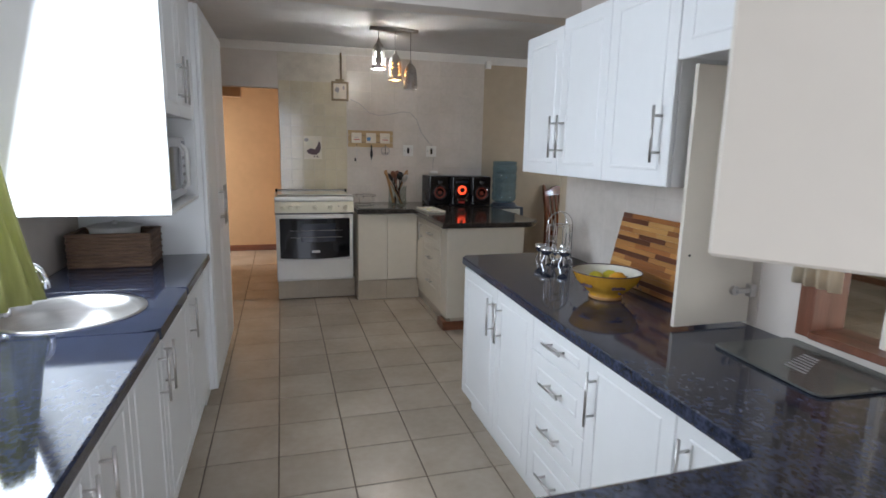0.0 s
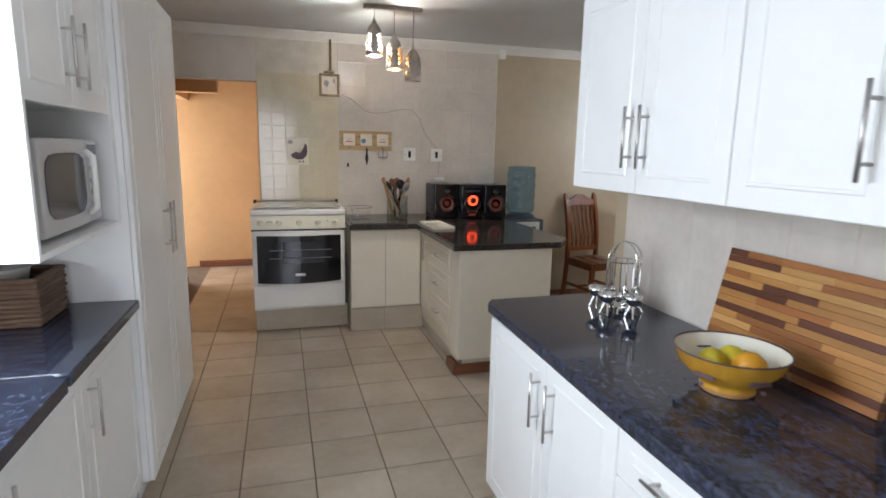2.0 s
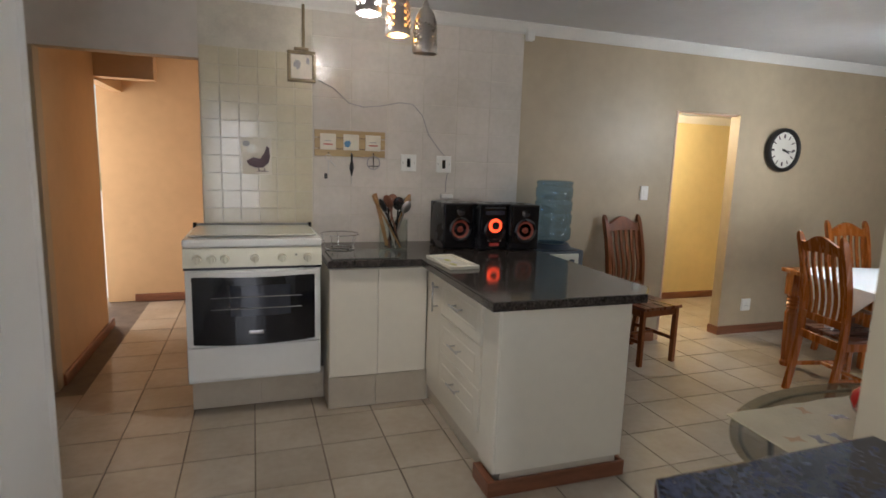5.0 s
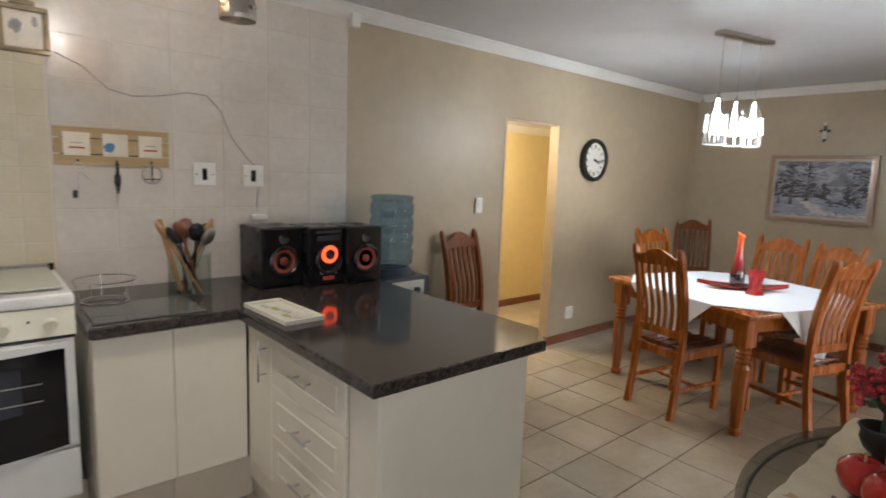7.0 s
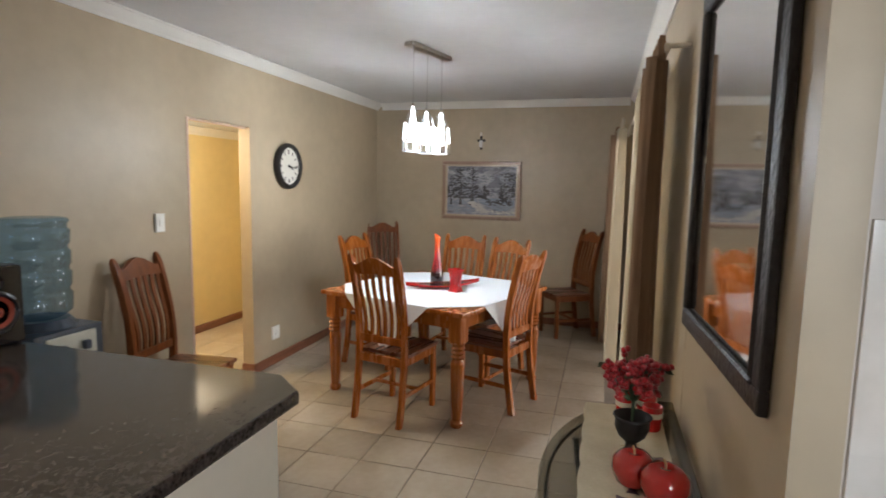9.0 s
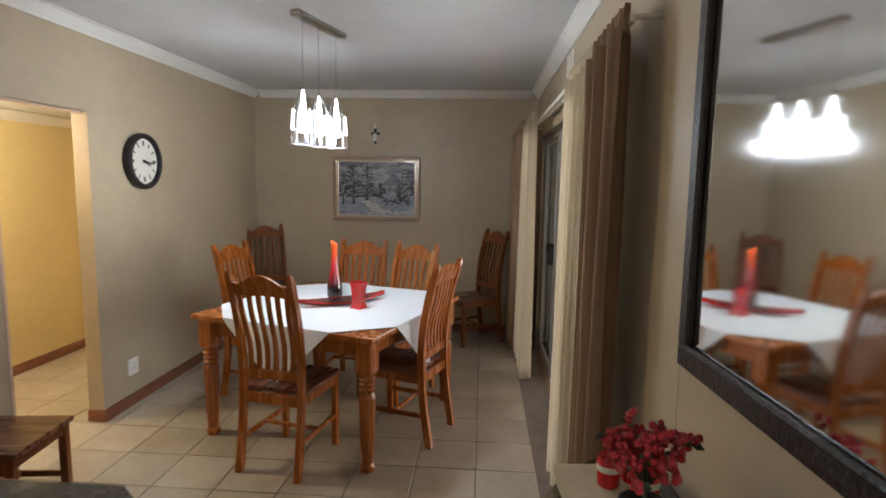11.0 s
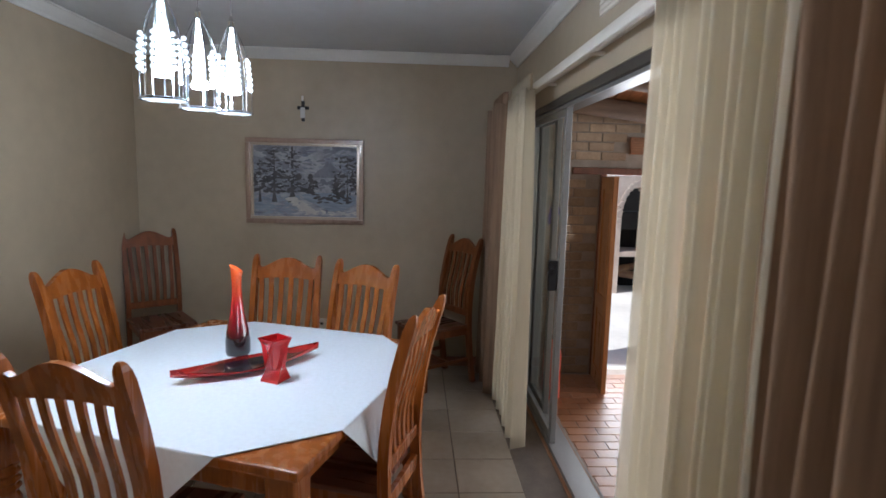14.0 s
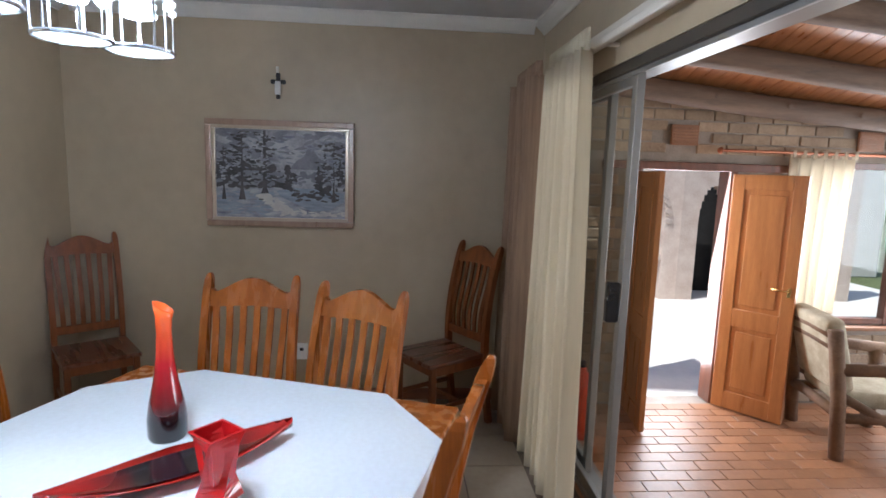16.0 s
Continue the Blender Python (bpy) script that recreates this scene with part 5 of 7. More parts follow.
# ---- dining room ----
M.update(
    pine=wood("orange varnished pine", (0.38, 0.108, 0.014), (0.20, 0.050, 0.008), 0.27, rnd=0.12, coat=0.25),
    pine_dark=wood("dark stained chair wood", (0.23, 0.072, 0.021), (0.12, 0.035, 0.011), 0.36, rnd=0.1, coat=0.08),
    seat=wood("dark red-brown seat wood", (0.16, 0.05, 0.022), (0.09, 0.028, 0.012), 0.28, stretch=(9, 0.8, 9)),
    linen=cloth("white tablecloth", (0.74, 0.78, 0.82), 0.0, (0.68, 0.71, 0.74), 0.8, (20, 20, 20)),
    runner=mat("cream lace runner", (0.60, 0.52, 0.36), 0.85, second=(0.50, 0.42, 0.28), scale=12, bump=0.2, bscale=80),
    frame_dark=mat("carved dark mirror frame", (0.012, 0.008, 0.008), 0.45, second=(0.028, 0.020, 0.018), scale=40, bump=0.5, bscale=70),
    mirror=mat("mirror", (0.86, 0.87, 0.86), 0.02, 1.0, var=0.01),
    gilt=mat("pale gilt lip", (0.50, 0.40, 0.30), 0.3, 0.3, var=0.15),
    pic_frame=wood("pinkish varnished picture frame", (0.36, 0.24, 0.17), (0.27, 0.17, 0.12), 0.3),
    sky_paint=mat("painted winter sky", (0.42, 0.41, 0.43), 0.6, second=(0.12, 0.12, 0.15), scale=7, bump=0.2, bscale=40, ramp=(0.35, 0.85)),
    snow_paint=mat("painted snow", (0.48, 0.47, 0.48), 0.6, second=(0.12, 0.13, 0.19), scale=11, bump=0.2, bscale=40, stretch=(1, 1, 4)),
    tree_paint=mat("painted dark trees", (0.03, 0.028, 0.03), 0.6, second=(0.11, 0.10, 0.10), scale=14, bump=0.2, bscale=40),
    cream_paint=mat("painted sunlit snow", (0.60, 0.56, 0.50), 0.6, second=(0.40, 0.37, 0.36), scale=14, bump=0.2, bscale=40),
    mount_paint=mat("painted mountain", (0.14, 0.14, 0.17), 0.6, second=(0.26, 0.26, 0.28), scale=10, bump=0.2),
    water_paint=mat("painted lake", (0.16, 0.19, 0.25), 0.5, second=(0.32, 0.36, 0.42), scale=8, stretch=(1, 1, 6)),
    red_lacquer=mat("red black lacquer", (0.38, 0.013, 0.010), 0.08, var=0.2, coat=0.5),
    red_glass=mat("red glass", (0.55, 0.012, 0.015), 0.08, var=0.15, coat=0.6),
    berry=mat("red berry", (0.36, 0.012, 0.018), 0.3, var=0.3, scale=20),
    leaf=mat("dark green leaf", (0.03, 0.055, 0.02), 0.5, var=0.4, scale=20),
    iron=mat("dark iron", (0.03, 0.028, 0.027), 0.45, 0.5, var=0.2),
    clock_face=mat("cream clock face", (0.72, 0.69, 0.62), 0.4, var=0.06, scale=6),
    # the beads' emission stands in for bulb light caught in the crystal
    bead=mat("crystal bead with own glow", (0.9, 0.95, 1.0), 0.2, emit=(0.80, 0.93, 1.0), power=1.8),
    bulb_cool=mat("lit cool bulb", (0.9, 0.95, 1.0), 0.3, emit=(0.88, 0.96, 1.0), power=24.0),
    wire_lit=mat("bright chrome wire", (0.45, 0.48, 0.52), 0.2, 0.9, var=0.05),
)


def vase_mix(name, low, high, z0, z1):
    """A glaze that runs from one colour at the foot to another at the lip."""
    m = mat(name, high, 0.1, coat=0.6)
    nt = m.node_tree
    b = nt.nodes["Principled BSDF"]
    tc = nt.nodes.new("ShaderNodeTexCoord")
    sep = nt.nodes.new("ShaderNodeSeparateXYZ")
    nt.links.new(tc.outputs["Object"], sep.inputs[0])
    ns = nt.nodes.new("ShaderNodeTexNoise")
    ns.inputs["Scale"].default_value = 14
    nt.links.new(tc.outputs["Object"], ns.inputs["Vector"])
    ad = nt.nodes.new("ShaderNodeMath")
    ad.operation = "MULTIPLY_ADD"
    ad.inputs[1].default_value = 0.05
    nt.links.new(ns.outputs[0], ad.inputs[0])
    nt.links.new(sep.outputs["Z"], ad.inputs[2])
    mr = nt.nodes.new("ShaderNodeMapRange")
    mr.inputs["From Min"].default_value, mr.inputs["From Max"].default_value = z0, z1
    nt.links.new(ad.outputs[0], mr.inputs[0])
    r = nt.nodes.new("ShaderNodeValToRGB")
    r.color_ramp.elements[0].color = (*low, 1)
    e = r.color_ramp.elements.new(0.5)
    e.color = (0.42, 0.012, 0.02, 1)
    r.color_ramp.elements[-1].color = (*high, 1)
    nt.links.new(mr.outputs[0], r.inputs[0])
    nt.links.new(r.outputs[0], b.inputs["Base Color"])
    return m


M["vase_red"] = vase_mix("black to orange vase glaze", (0.012, 0.006, 0.008), (0.80, 0.12, 0.02), 0.09, 0.40)

def tip_mix(name, middle, tips, reach):
    """A lacquer that runs from one colour in the middle to another at both ends along x."""
    m = mat(name, tips, 0.12, coat=0.5)
    nt = m.node_tree
    tc = nt.nodes.new("ShaderNodeTexCoord")
    sep = nt.nodes.new("ShaderNodeSeparateXYZ")
    nt.links.new(tc.outputs["Object"], sep.inputs[0])
    ab = nt.nodes.new("ShaderNodeMath")
    ab.operation = "ABSOLUTE"
    nt.links.new(sep.outputs["X"], ab.inputs[0])
    mr = nt.nodes.new("ShaderNodeMapRange")
    mr.inputs["From Min"].default_value, mr.inputs["From Max"].default_value = reach
    nt.links.new(ab.outputs[0], mr.inputs[0])
    r = nt.nodes.new("ShaderNodeValToRGB")
    r.color_ramp.elements[0].color = (*middle, 1)
    r.color_ramp.elements[1].color = (*tips, 1)
    nt.links.new(mr.outputs[0], r.inputs[0])
    nt.links.new(r.outputs[0], nt.nodes["Principled BSDF"].inputs["Base Color"])
    return m


M["boat_glaze"] = tip_mix("black lacquer with red tips", (0.012, 0.010, 0.014), (0.36, 0.015, 0.012), (0.10, 0.24))
for k, gloss in (("pine", 0.4), ("pine_dark", 0.22)):
    M[k].node_tree.nodes["Principled BSDF"].inputs["Specular IOR Level"].default_value = gloss

TA = 18.5  # the table is turned by this many degrees
TC = Vector((4.42, 4.70, 0))
TH = 0.62
TZ = 0.762
tm = pose(TC.x, TC.y, 0, 0, 0, -TA)
tbl = thing("dining_table", "orange varnished pine dining table with turned legs", "table", tm)
part("tabletop", box(-TH, TH, -TH, TH, TZ - 0.032, TZ, 0.008, seg=2), "pine", tbl)
for a in ((-TH + 0.11, TH - 0.11, -TH + 0.07, -TH + 0.095), (-TH + 0.11, TH - 0.11, TH - 0.095, TH - 0.07), (-TH + 0.07, -TH + 0.095, -TH + 0.11, TH - 0.11), (TH - 0.095, TH - 0.07, -TH + 0.11, TH - 0.11)):
    part("apron", box(*a, TZ - 0.13, TZ - 0.033, 0.002), "pine", tbl)
LEG = [(0.034, 0.0), (0.040, 0.01), (0.042, 0.03), (0.030, 0.05), (0.034, 0.06), (0.040, 0.20), (0.044, 0.36), (0.046, 0.42), (0.036, 0.445), (0.036, 0.452), (0.047, 0.465), (0.036, 0.478), (0.047, 0.492), (0.036, 0.506), (0.047, 0.52), (0.038, 0.534), (0.046, 0.55), (0.046, 0.555)]
for sx in (-1, 1):
    for sy in (-1, 1):
        bm = lathe(LEG, 18)
        box(-0.047, 0.047, -0.047, 0.047, 0.556, TZ - 0.033, 0.004, bm)
        part("leg", bm, "pine", tbl, m=pose(sx * (TH - 0.075), sy * (TH - 0.075), 0))

# cloth laid cornerwise: its four points hang over the sides
tcl = bmesh.new()
D = 0.99
E_ = TH + 0.006
CUT = D - E_  # half length of the cloth's edge along each side of the table
zt = TZ + 0.004
octo = [(-CUT, -E_), (CUT, -E_), (E_, -CUT), (E_, CUT), (CUT, E_), (-CUT, E_), (-E_, CUT), (-E_, -CUT)]
tcl.faces.new([tcl.verts.new((x, y, zt)) for x, y in octo])
for k in range(4):
    rows_ = []
    n_ = 12
    for j_ in range(n_ + 1):
        f = j_ / n_
        half = CUT * (1 - f)
        row = []
        for i_ in range(17):
            u_ = -1 + 2 * i_ / 16
            a_ = half * u_
            bulge = 0.004 + 0.020 * f * math.sin(5.0 * u_ + k) + 0.012 * f
            p = Vector((a_, -E_ - bulge * min(1, f * 5), zt - CUT * f * 0.97))
            row.append(p)
        rows_.append(row)
    rot_ = Matrix.Rotation(k * math.pi / 2, 3, "Z")
    vr = [[tcl.verts.new(rot_ @ p) for p in row] for row in rows_[:-1]]
    apex = tcl.verts.new(rot_ @ rows_[-1][8])
    for a_, b_ in zip(vr, vr[1:]):
        for i_ in range(16):
            tcl.faces.new((a_[i_], a_[i_ + 1], b_[i_ + 1], b_[i_]))
    for i_ in range(16):
        tcl.faces.new((vr[-1][i_], vr[-1][i_ + 1], apex))
bmesh.ops.remove_doubles(tcl, verts=tcl.verts, dist=0.0008)
tc_ob = part("tablecloth", tcl, "linen", m=tm)
sol = tc_ob.modifiers.new("thickness", "SOLIDIFY")
sol.thickness, sol.offset = 0.003, 1.0
tagged(tc_ob, "white tablecloth laid cornerwise on the table", "tablecloth")


def chair(m, dark=False, label="", rake=0.10):
    """A high-backed slat chair: front along +y, origin on the floor under the seat."""
    w = "pine_dark" if dark else "pine"
    c = thing("dining_chair", label, "chair", m, "dining chairs")
    c.scale = (0.86, 1, 1)
    W, SZ, H = 0.205, 0.455, 1.10

    def post_y(z):
        f = (z - SZ) / (H - SZ)
        if z < SZ:
            return -0.20 - 0.055 * ((SZ - z) / SZ) ** 1.5
        return -0.20 - rake * f ** 1.3 + 0.022 * math.sin(math.pi * f)

    for s in (-1, 1):
        bm = bmesh.new()
        last = None
        zs = [0, 0.12, 0.25, 0.36, SZ, 0.55, 0.66, 0.78, 0.90, 1.0, 1.045, 1.075, 1.092, H]
        for z in zs:
            hw = 0.018 if z < 1.05 else (0.0165 if z < 1.08 else (0.012 if z < H else 0.006))
            y = post_y(z)
            d = 0.020 if z < 1.06 else (0.016 if z < 1.085 else (0.011 if z < H else 0.005))
            ring_ = [bm.verts.new(p) for p in ((s * W - hw, y - d, z), (s * W + hw, y - d, z), (s * W + hw, y + d, z), (s * W - hw, y + d, z))]
            if last:
                for k in range(4):
                    bm.faces.new((last[k], last[(k + 1) % 4], ring_[(k + 1) % 4], ring_[k]))
            else:
                bm.faces.new(ring_)
            last = ring_
        bm.faces.new(last)
        part("back_post", bm, w, c)
        part("leg", box(s * 0.195 - 0.019, s * 0.195 + 0.019, 0.165, 0.203, 0.0, SZ - 0.022, 0.004), w, c)
        part("stretcher", box(s * 0.198 - 0.009, s * 0.198 + 0.009, -0.215, 0.166, 0.17, 0.198, 0.003), w, c)
        part("seat_rail", box(s * 0.197 - 0.011, s * 0.197 + 0.011, -0.195, 0.168, SZ - 0.075, SZ - 0.021, 0.002), w, c)
    part("stretcher", box(-0.189, 0.189, -0.03, -0.012, 0.175, 0.198, 0.003), w, c)
    part("seat_rail", box(-0.176, 0.176, 0.172, 0.194, SZ - 0.075, SZ - 0.021, 0.002), w, c)
    part("seat_rail", box(-0.187, 0.187, -0.212, -0.19, SZ - 0.075, SZ - 0.021, 0.002), w, c)
    part("seat", box(-0.222, 0.222, -0.178, 0.222, SZ - 0.020, SZ + 0.004, 0.006, seg=2), "seat", c, "dark polished seat")
    # crest rail with a wave along its top
    bm = bmesh.new()
    n = 20
    cols = []
    for i in range(n + 1):
        x = -0.188 + 0.376 * i / n
        u_ = x / 0.188
        top_ = 1.030 + 0.055 * max(0.0, math.cos(math.pi * min(1, abs(u_) * 1.15) * 0.5)) ** 1.4 + (0.012 if abs(u_) > 0.92 else 0.0)
        bot = 0.975 + 0.004 * math.cos(math.pi * u_)
        yt, yb = post_y(top_), post_y(bot)
        cols.append([bm.verts.new(p) for p in ((x, yb - 0.011, bot), (x, yb + 0.011, bot), (x, yt + 0.011, top_), (x, yt - 0.011, top_))])
    for a, b in zip(cols, cols[1:]):
        for k in range(4):
            bm.faces.new((a[k], a[(k + 1) % 4], b[(k + 1) % 4], b[k]))
    bm.faces.new(cols[0])
    bm.faces.new(cols[-1])
    part("crest_rail", bm, w, c)
    part("back_rail", box(-0.188, 0.188, post_y(0.54) - 0.011, post_y(0.54) + 0.011, 0.515, 0.565, 0.003), w, c)
    for i in range(6):
        x = -0.145 + 0.058 * i
        bm = bmesh.new()
        last = None
        for k in range(9):
            z = 0.563 + (0.985 - 0.563) * k / 8
            y = post_y(z) + 0.008 * math.sin(2 * math.pi * k / 8)
            xx = x * (1 + 0.12 * k / 8)
            ring_ = [bm.verts.new(p) for p in ((xx - 0.015, y - 0.005, z), (xx + 0.015, y - 0.005, z), (xx + 0.015, y + 0.005, z), (xx - 0.015, y + 0.005, z))]
            if last:
                for q in range(4):
                    bm.faces.new((last[q], last[(q + 1) % 4], ring_[(q + 1) % 4], ring_[q]))
            else:
                bm.faces.new(ring_)
            last = ring_
        bm.faces.new(last)
        part("slat", bm, w, c)
    return c


def face(x, y, fx, fy):
    """The pose of a chair whose seat middle is at (x, y) and that faces along (fx, fy)."""
    return pose(x, y, 0, 0, 0, math.degrees(math.atan2(-fx, fy)))


PINE = "orange pine chair with a high slatted back"
c1 = chair(face(3.87, 4.81, 0.977, -0.214), label=PINE + " at the table")
copy_thing(c1, face(4.27, 4.235, 0.31, 0.95))["label"] = PINE + " at the table"
copy_thing(c1, face(4.80, 5.33, -0.19, -0.98))["label"] = PINE + " under the clock wall"
copy_thing(c1, face(5.03, 4.74, -1.0, 0.10))["label"] = PINE + " across the table"
copy_thing(c1, face(4.87, 4.40, -0.80, 0.45))["label"] = PINE + " turned towards the table"
c2 = chair(face(3.05, 5.84, 0.12, -0.99), True, "dark stained slat-back chair against the wall by the doorway")
copy_thing(c2, face(6.30, 5.86, -0.80, -0.60))["label"] = "dark stained slat-back chair in the room's corner"
copy_thing(c2, face(6.30, 3.86, -0.55, 0.83))["label"] = "dark stained slat-back chair in the corner by the curtain"

# centrepiece on the cloth
TT = TZ + 0.0075
bt = thing("boat_dish", "long boat-shaped red and black lacquer dish", "dish", pose(4.41, 4.655, TT, 0, 0, -52))
bm = bmesh.new()
n = 26
cols = []
for i in range(n + 1):
    u_ = -1 + 2 * i / n
    w = 0.092 * (1 - abs(u_) ** 1.7) + 0.002
    lift = 0.03 * abs(u_) ** 2.2
    x = 0.30 * u_
    cols.append([bm.verts.new(p) for p in ((x, -w, 0.028 + lift), (x, -w * 0.5, 0.004 + lift * 0.9), (x, w * 0.5, 0.004 + lift * 0.9), (x, w, 0.028 + lift), (x, w * 0.45, 0.012 + lift), (x, -w * 0.45, 0.012 + lift))])
for a, b in zip(cols, cols[1:]):
    for k in range(6):
        bm.faces.new((a[k], a[(k + 1) % 6], b[(k + 1) % 6], b[k]))
bm.faces.new(cols[0])
bm.faces.new(cols[-1])
part("shell", bm, "red_lacquer", bt, smooth=True)
bm = bmesh.new()
cols = []
for i in range(n + 1):
    u_ = -0.93 + 1.86 * i / n
    w = (0.078 * (1 - abs(u_) ** 1.7) + 0.001) * 0.8
    z = 0.0185 + 0.03 * abs(u_) ** 2.2
    cols.append([bm.verts.new((0.30 * u_, -w, z + 0.006)), bm.verts.new((0.30 * u_, 0, z - 0.002)), bm.verts.new((0.30 * u_, w, z + 0.006))])
for a, b in zip(cols, cols[1:]):
    for k in range(2):
        bm.faces.new((a[k], a[k + 1], b[k + 1], b[k]))
part("hollow", bm, "boat_glaze", bt, "black lacquered hollow running to red tips", smooth=True)
v1 = thing("tall_vase", "tall slender vase, black at the foot and orange at the lip", "vase", pose(4.60, 4.765, TT))
bm = lathe([(0.048, 0.0), (0.052, 0.012), (0.052, 0.06), (0.045, 0.11), (0.032, 0.17), (0.023, 0.24), (0.020, 0.30), (0.022, 0.35), (0.027, 0.375), (0.023, 0.375), (0.016, 0.30), (0.02, 0.2)], 28, cap=False)
for v in bm.verts:
    if v.co.z > 0.3:
        v.co.z += 0.6 * v.co.y * (v.co.z - 0.3) / 0.075
part("body", bm, "vase_red", v1, smooth=True)
v2 = thing("twisted_vase", "small twisted square red glass vase", "vase", pose(4.295, 4.53, TT))
bm = bmesh.new()
last = None
first = None
for i in range(13):
    f = i / 12
    z = 0.165 * f
    h = 0.030 + 0.016 * abs(2 * f - 0.9) ** 1.6
    a = radians(20 + 75 * f)
    ring_ = [bm.verts.new((h * 1.3 * math.cos(a + k * math.pi / 2), h * 1.3 * math.sin(a + k * math.pi / 2), z)) for k in range(4)]
    if last:
        for k in range(4):
            bm.faces.new((last[k], last[(k + 1) % 4], ring_[(k + 1) % 4], ring_[k]))
    else:
        bm.faces.new(ring_)
    last = ring_
inner = [bm.verts.new((v.co.x * 0.85, v.co.y * 0.85, v.co.z)) for v in last]
low = [bm.verts.new((v.co.x * 0.6, v.co.y * 0.6, 0.05)) for v in last]
for a, b in ((last, inner), (inner, low)):
    for k in range(4):
        bm.faces.new((a[k], a[(k + 1) % 4], b[(k + 1) % 4], b[k]))
bm.faces.new(low)
part("body", bm, "red_glass", v2)

# pendant over the table
dl = thing("pendant_lamp", "three beaded wire pendant lamps on a ceiling bar, lit", "pendant lamp")
fbar = part("ceiling_bar", box(-0.26, 0.26, -0.035, 0.035, -0.028, 0.0, 0.004), "lamp_metal", dl, m=pose(4.24, 4.74, CEIL - 0.001, 0, 0, -14))
for k, (x, y, zb) in enumerate(((3.97, 4.76, 1.76), (4.20, 4.74, 1.76), (4.30, 4.665, 1.76))):
    s = part("cage", ring((0, 0, 0), 0.065, 0.004, "z", 32), "wire_lit", dl, m=pose(x, y, zb))
    dg = part("diffuser", lathe([(0.001, 0.0), (0.061, 0.0), (0.061, 0.003), (0.001, 0.003)], 32, cap=False), "bead", s, "lit frosted glass disc")
    dg.visible_shadow = False
    n = 7
    for i in range(n):
        a = 2 * math.pi * i / n + 0.2 * k
        line = [(0.065, 0.0), (0.066, 0.06), (0.064, 0.12), (0.056, 0.18), (0.040, 0.235), (0.020, 0.28), (0.007, 0.30)]
        bm = bmesh.new()
        last = None
        for r_, z_ in line:
            da = 0.0024 / max(r_, 0.02)
            q = [bm.verts.new((rr_ * math.cos(a + s_ * da), rr_ * math.sin(a + s_ * da), z_)) for rr_, s_ in ((r_, -1), (r_, 1), (r_ - 0.002, 1), (r_ - 0.002, -1))]
            if last:
                for e_ in range(4):
                    bm.faces.new((last[e_], last[(e_ + 1) % 4], q[(e_ + 1) % 4], q[e_]))
            else:
                bm.faces.new(q)
            last = q
        bm.faces.new(last)
        part("rib", bm, "wire_lit", s)
        c_, s_ = math.cos(a + math.pi / n), math.sin(a + math.pi / n)
        bm = bmesh.new()
        for j in range(6):
            rb = 0.066 - 0.10 * max(0, 0.02 * j - 0.03)
            bmesh.ops.create_icosphere(bm, subdivisions=1, radius=0.0078, matrix=Matrix.Translation((rb * c_, rb * s_, 0.085 + 0.019 * j)))
        # no lamps: the beads are given a glow of their own
        part("bead_string", bm, "bead", s, "string of crystal beads with bulb light put into them", smooth=True)["kind"] = "stuff"
    part("cap", lathe([(0.009, 0.292), (0.010, 0.312), (0.003, 0.33)], 12), "chrome", s)
    part("wire", rod((0, 0, 0.325), (0, 0, CEIL - 0.03 - zb), 0.0016, 6), "ink_grey", s)
    part("bulb", lathe([(0.001, 0.064), (0.026, 0.066), (0.030, 0.075), (0.020, 0.10), (0.018, 0.13), (0.018, 0.19), (0.012, 0.22), (0.006, 0.29)], 14), "bulb_cool", s, "lit cool white bulb", smooth=True)

# painting of a winter lake, in flat painted shapes
pg = thing("painting", "framed winter landscape painting with trees and a lake", "painting", pose(EW, 0, 0))
Y0, Y1, Z0, Z1 = 4.415, 5.325, 1.155, 1.815
for w, o, lip, mt in ((0.038, 0.0, 0.046, "pic_frame"), (0.020, 0.037, 0.036, "gilt")):
    ya, yb, za, zb = Y0 + o, Y1 - o, Z0 + o, Z1 - o
    for a in ((ya, yb, za, za + w), (ya, yb, zb - w, zb), (ya, ya + w, za + w, zb - w), (yb - w, yb, za + w, zb - w)):
        part("frame" if o == 0 else "inner_lip", box(-lip, -0.002, a[0], a[1], a[2], a[3], 0.008 if o == 0 else 0.004, seg=2), mt, pg)
part("canvas", box(-0.0142, -0.003, Y0 + 0.05, Y1 - 0.05, Z0 + 0.05, Z1 - 0.05), "sky_paint", pg)


def paint(pts, depth, material, name):
    """A flat shape on the canvas; u runs along it from its left to its right, v upwards."""
    bm = bmesh.new()
    a, b, c, d = Y0 + 0.057, Y1 - 0.057, Z0 + 0.057, Z1 - 0.057
    f = bm.faces.new([bm.verts.new((-0.0142 - depth, b + (a - b) * u_, c + (d - c) * v_)) for u_, v_ in pts])
    r_ = bmesh.ops.extrude_face_region(bm, geom=[f])
    bmesh.ops.translate(bm, vec=(-0.0006, 0, 0), verts=[q for q in r_["geom"] if isinstance(q, bmesh.types.BMVert)])
    bmesh.ops.triangulate(bm, faces=bm.faces)
    part(name, bm, material, pg)


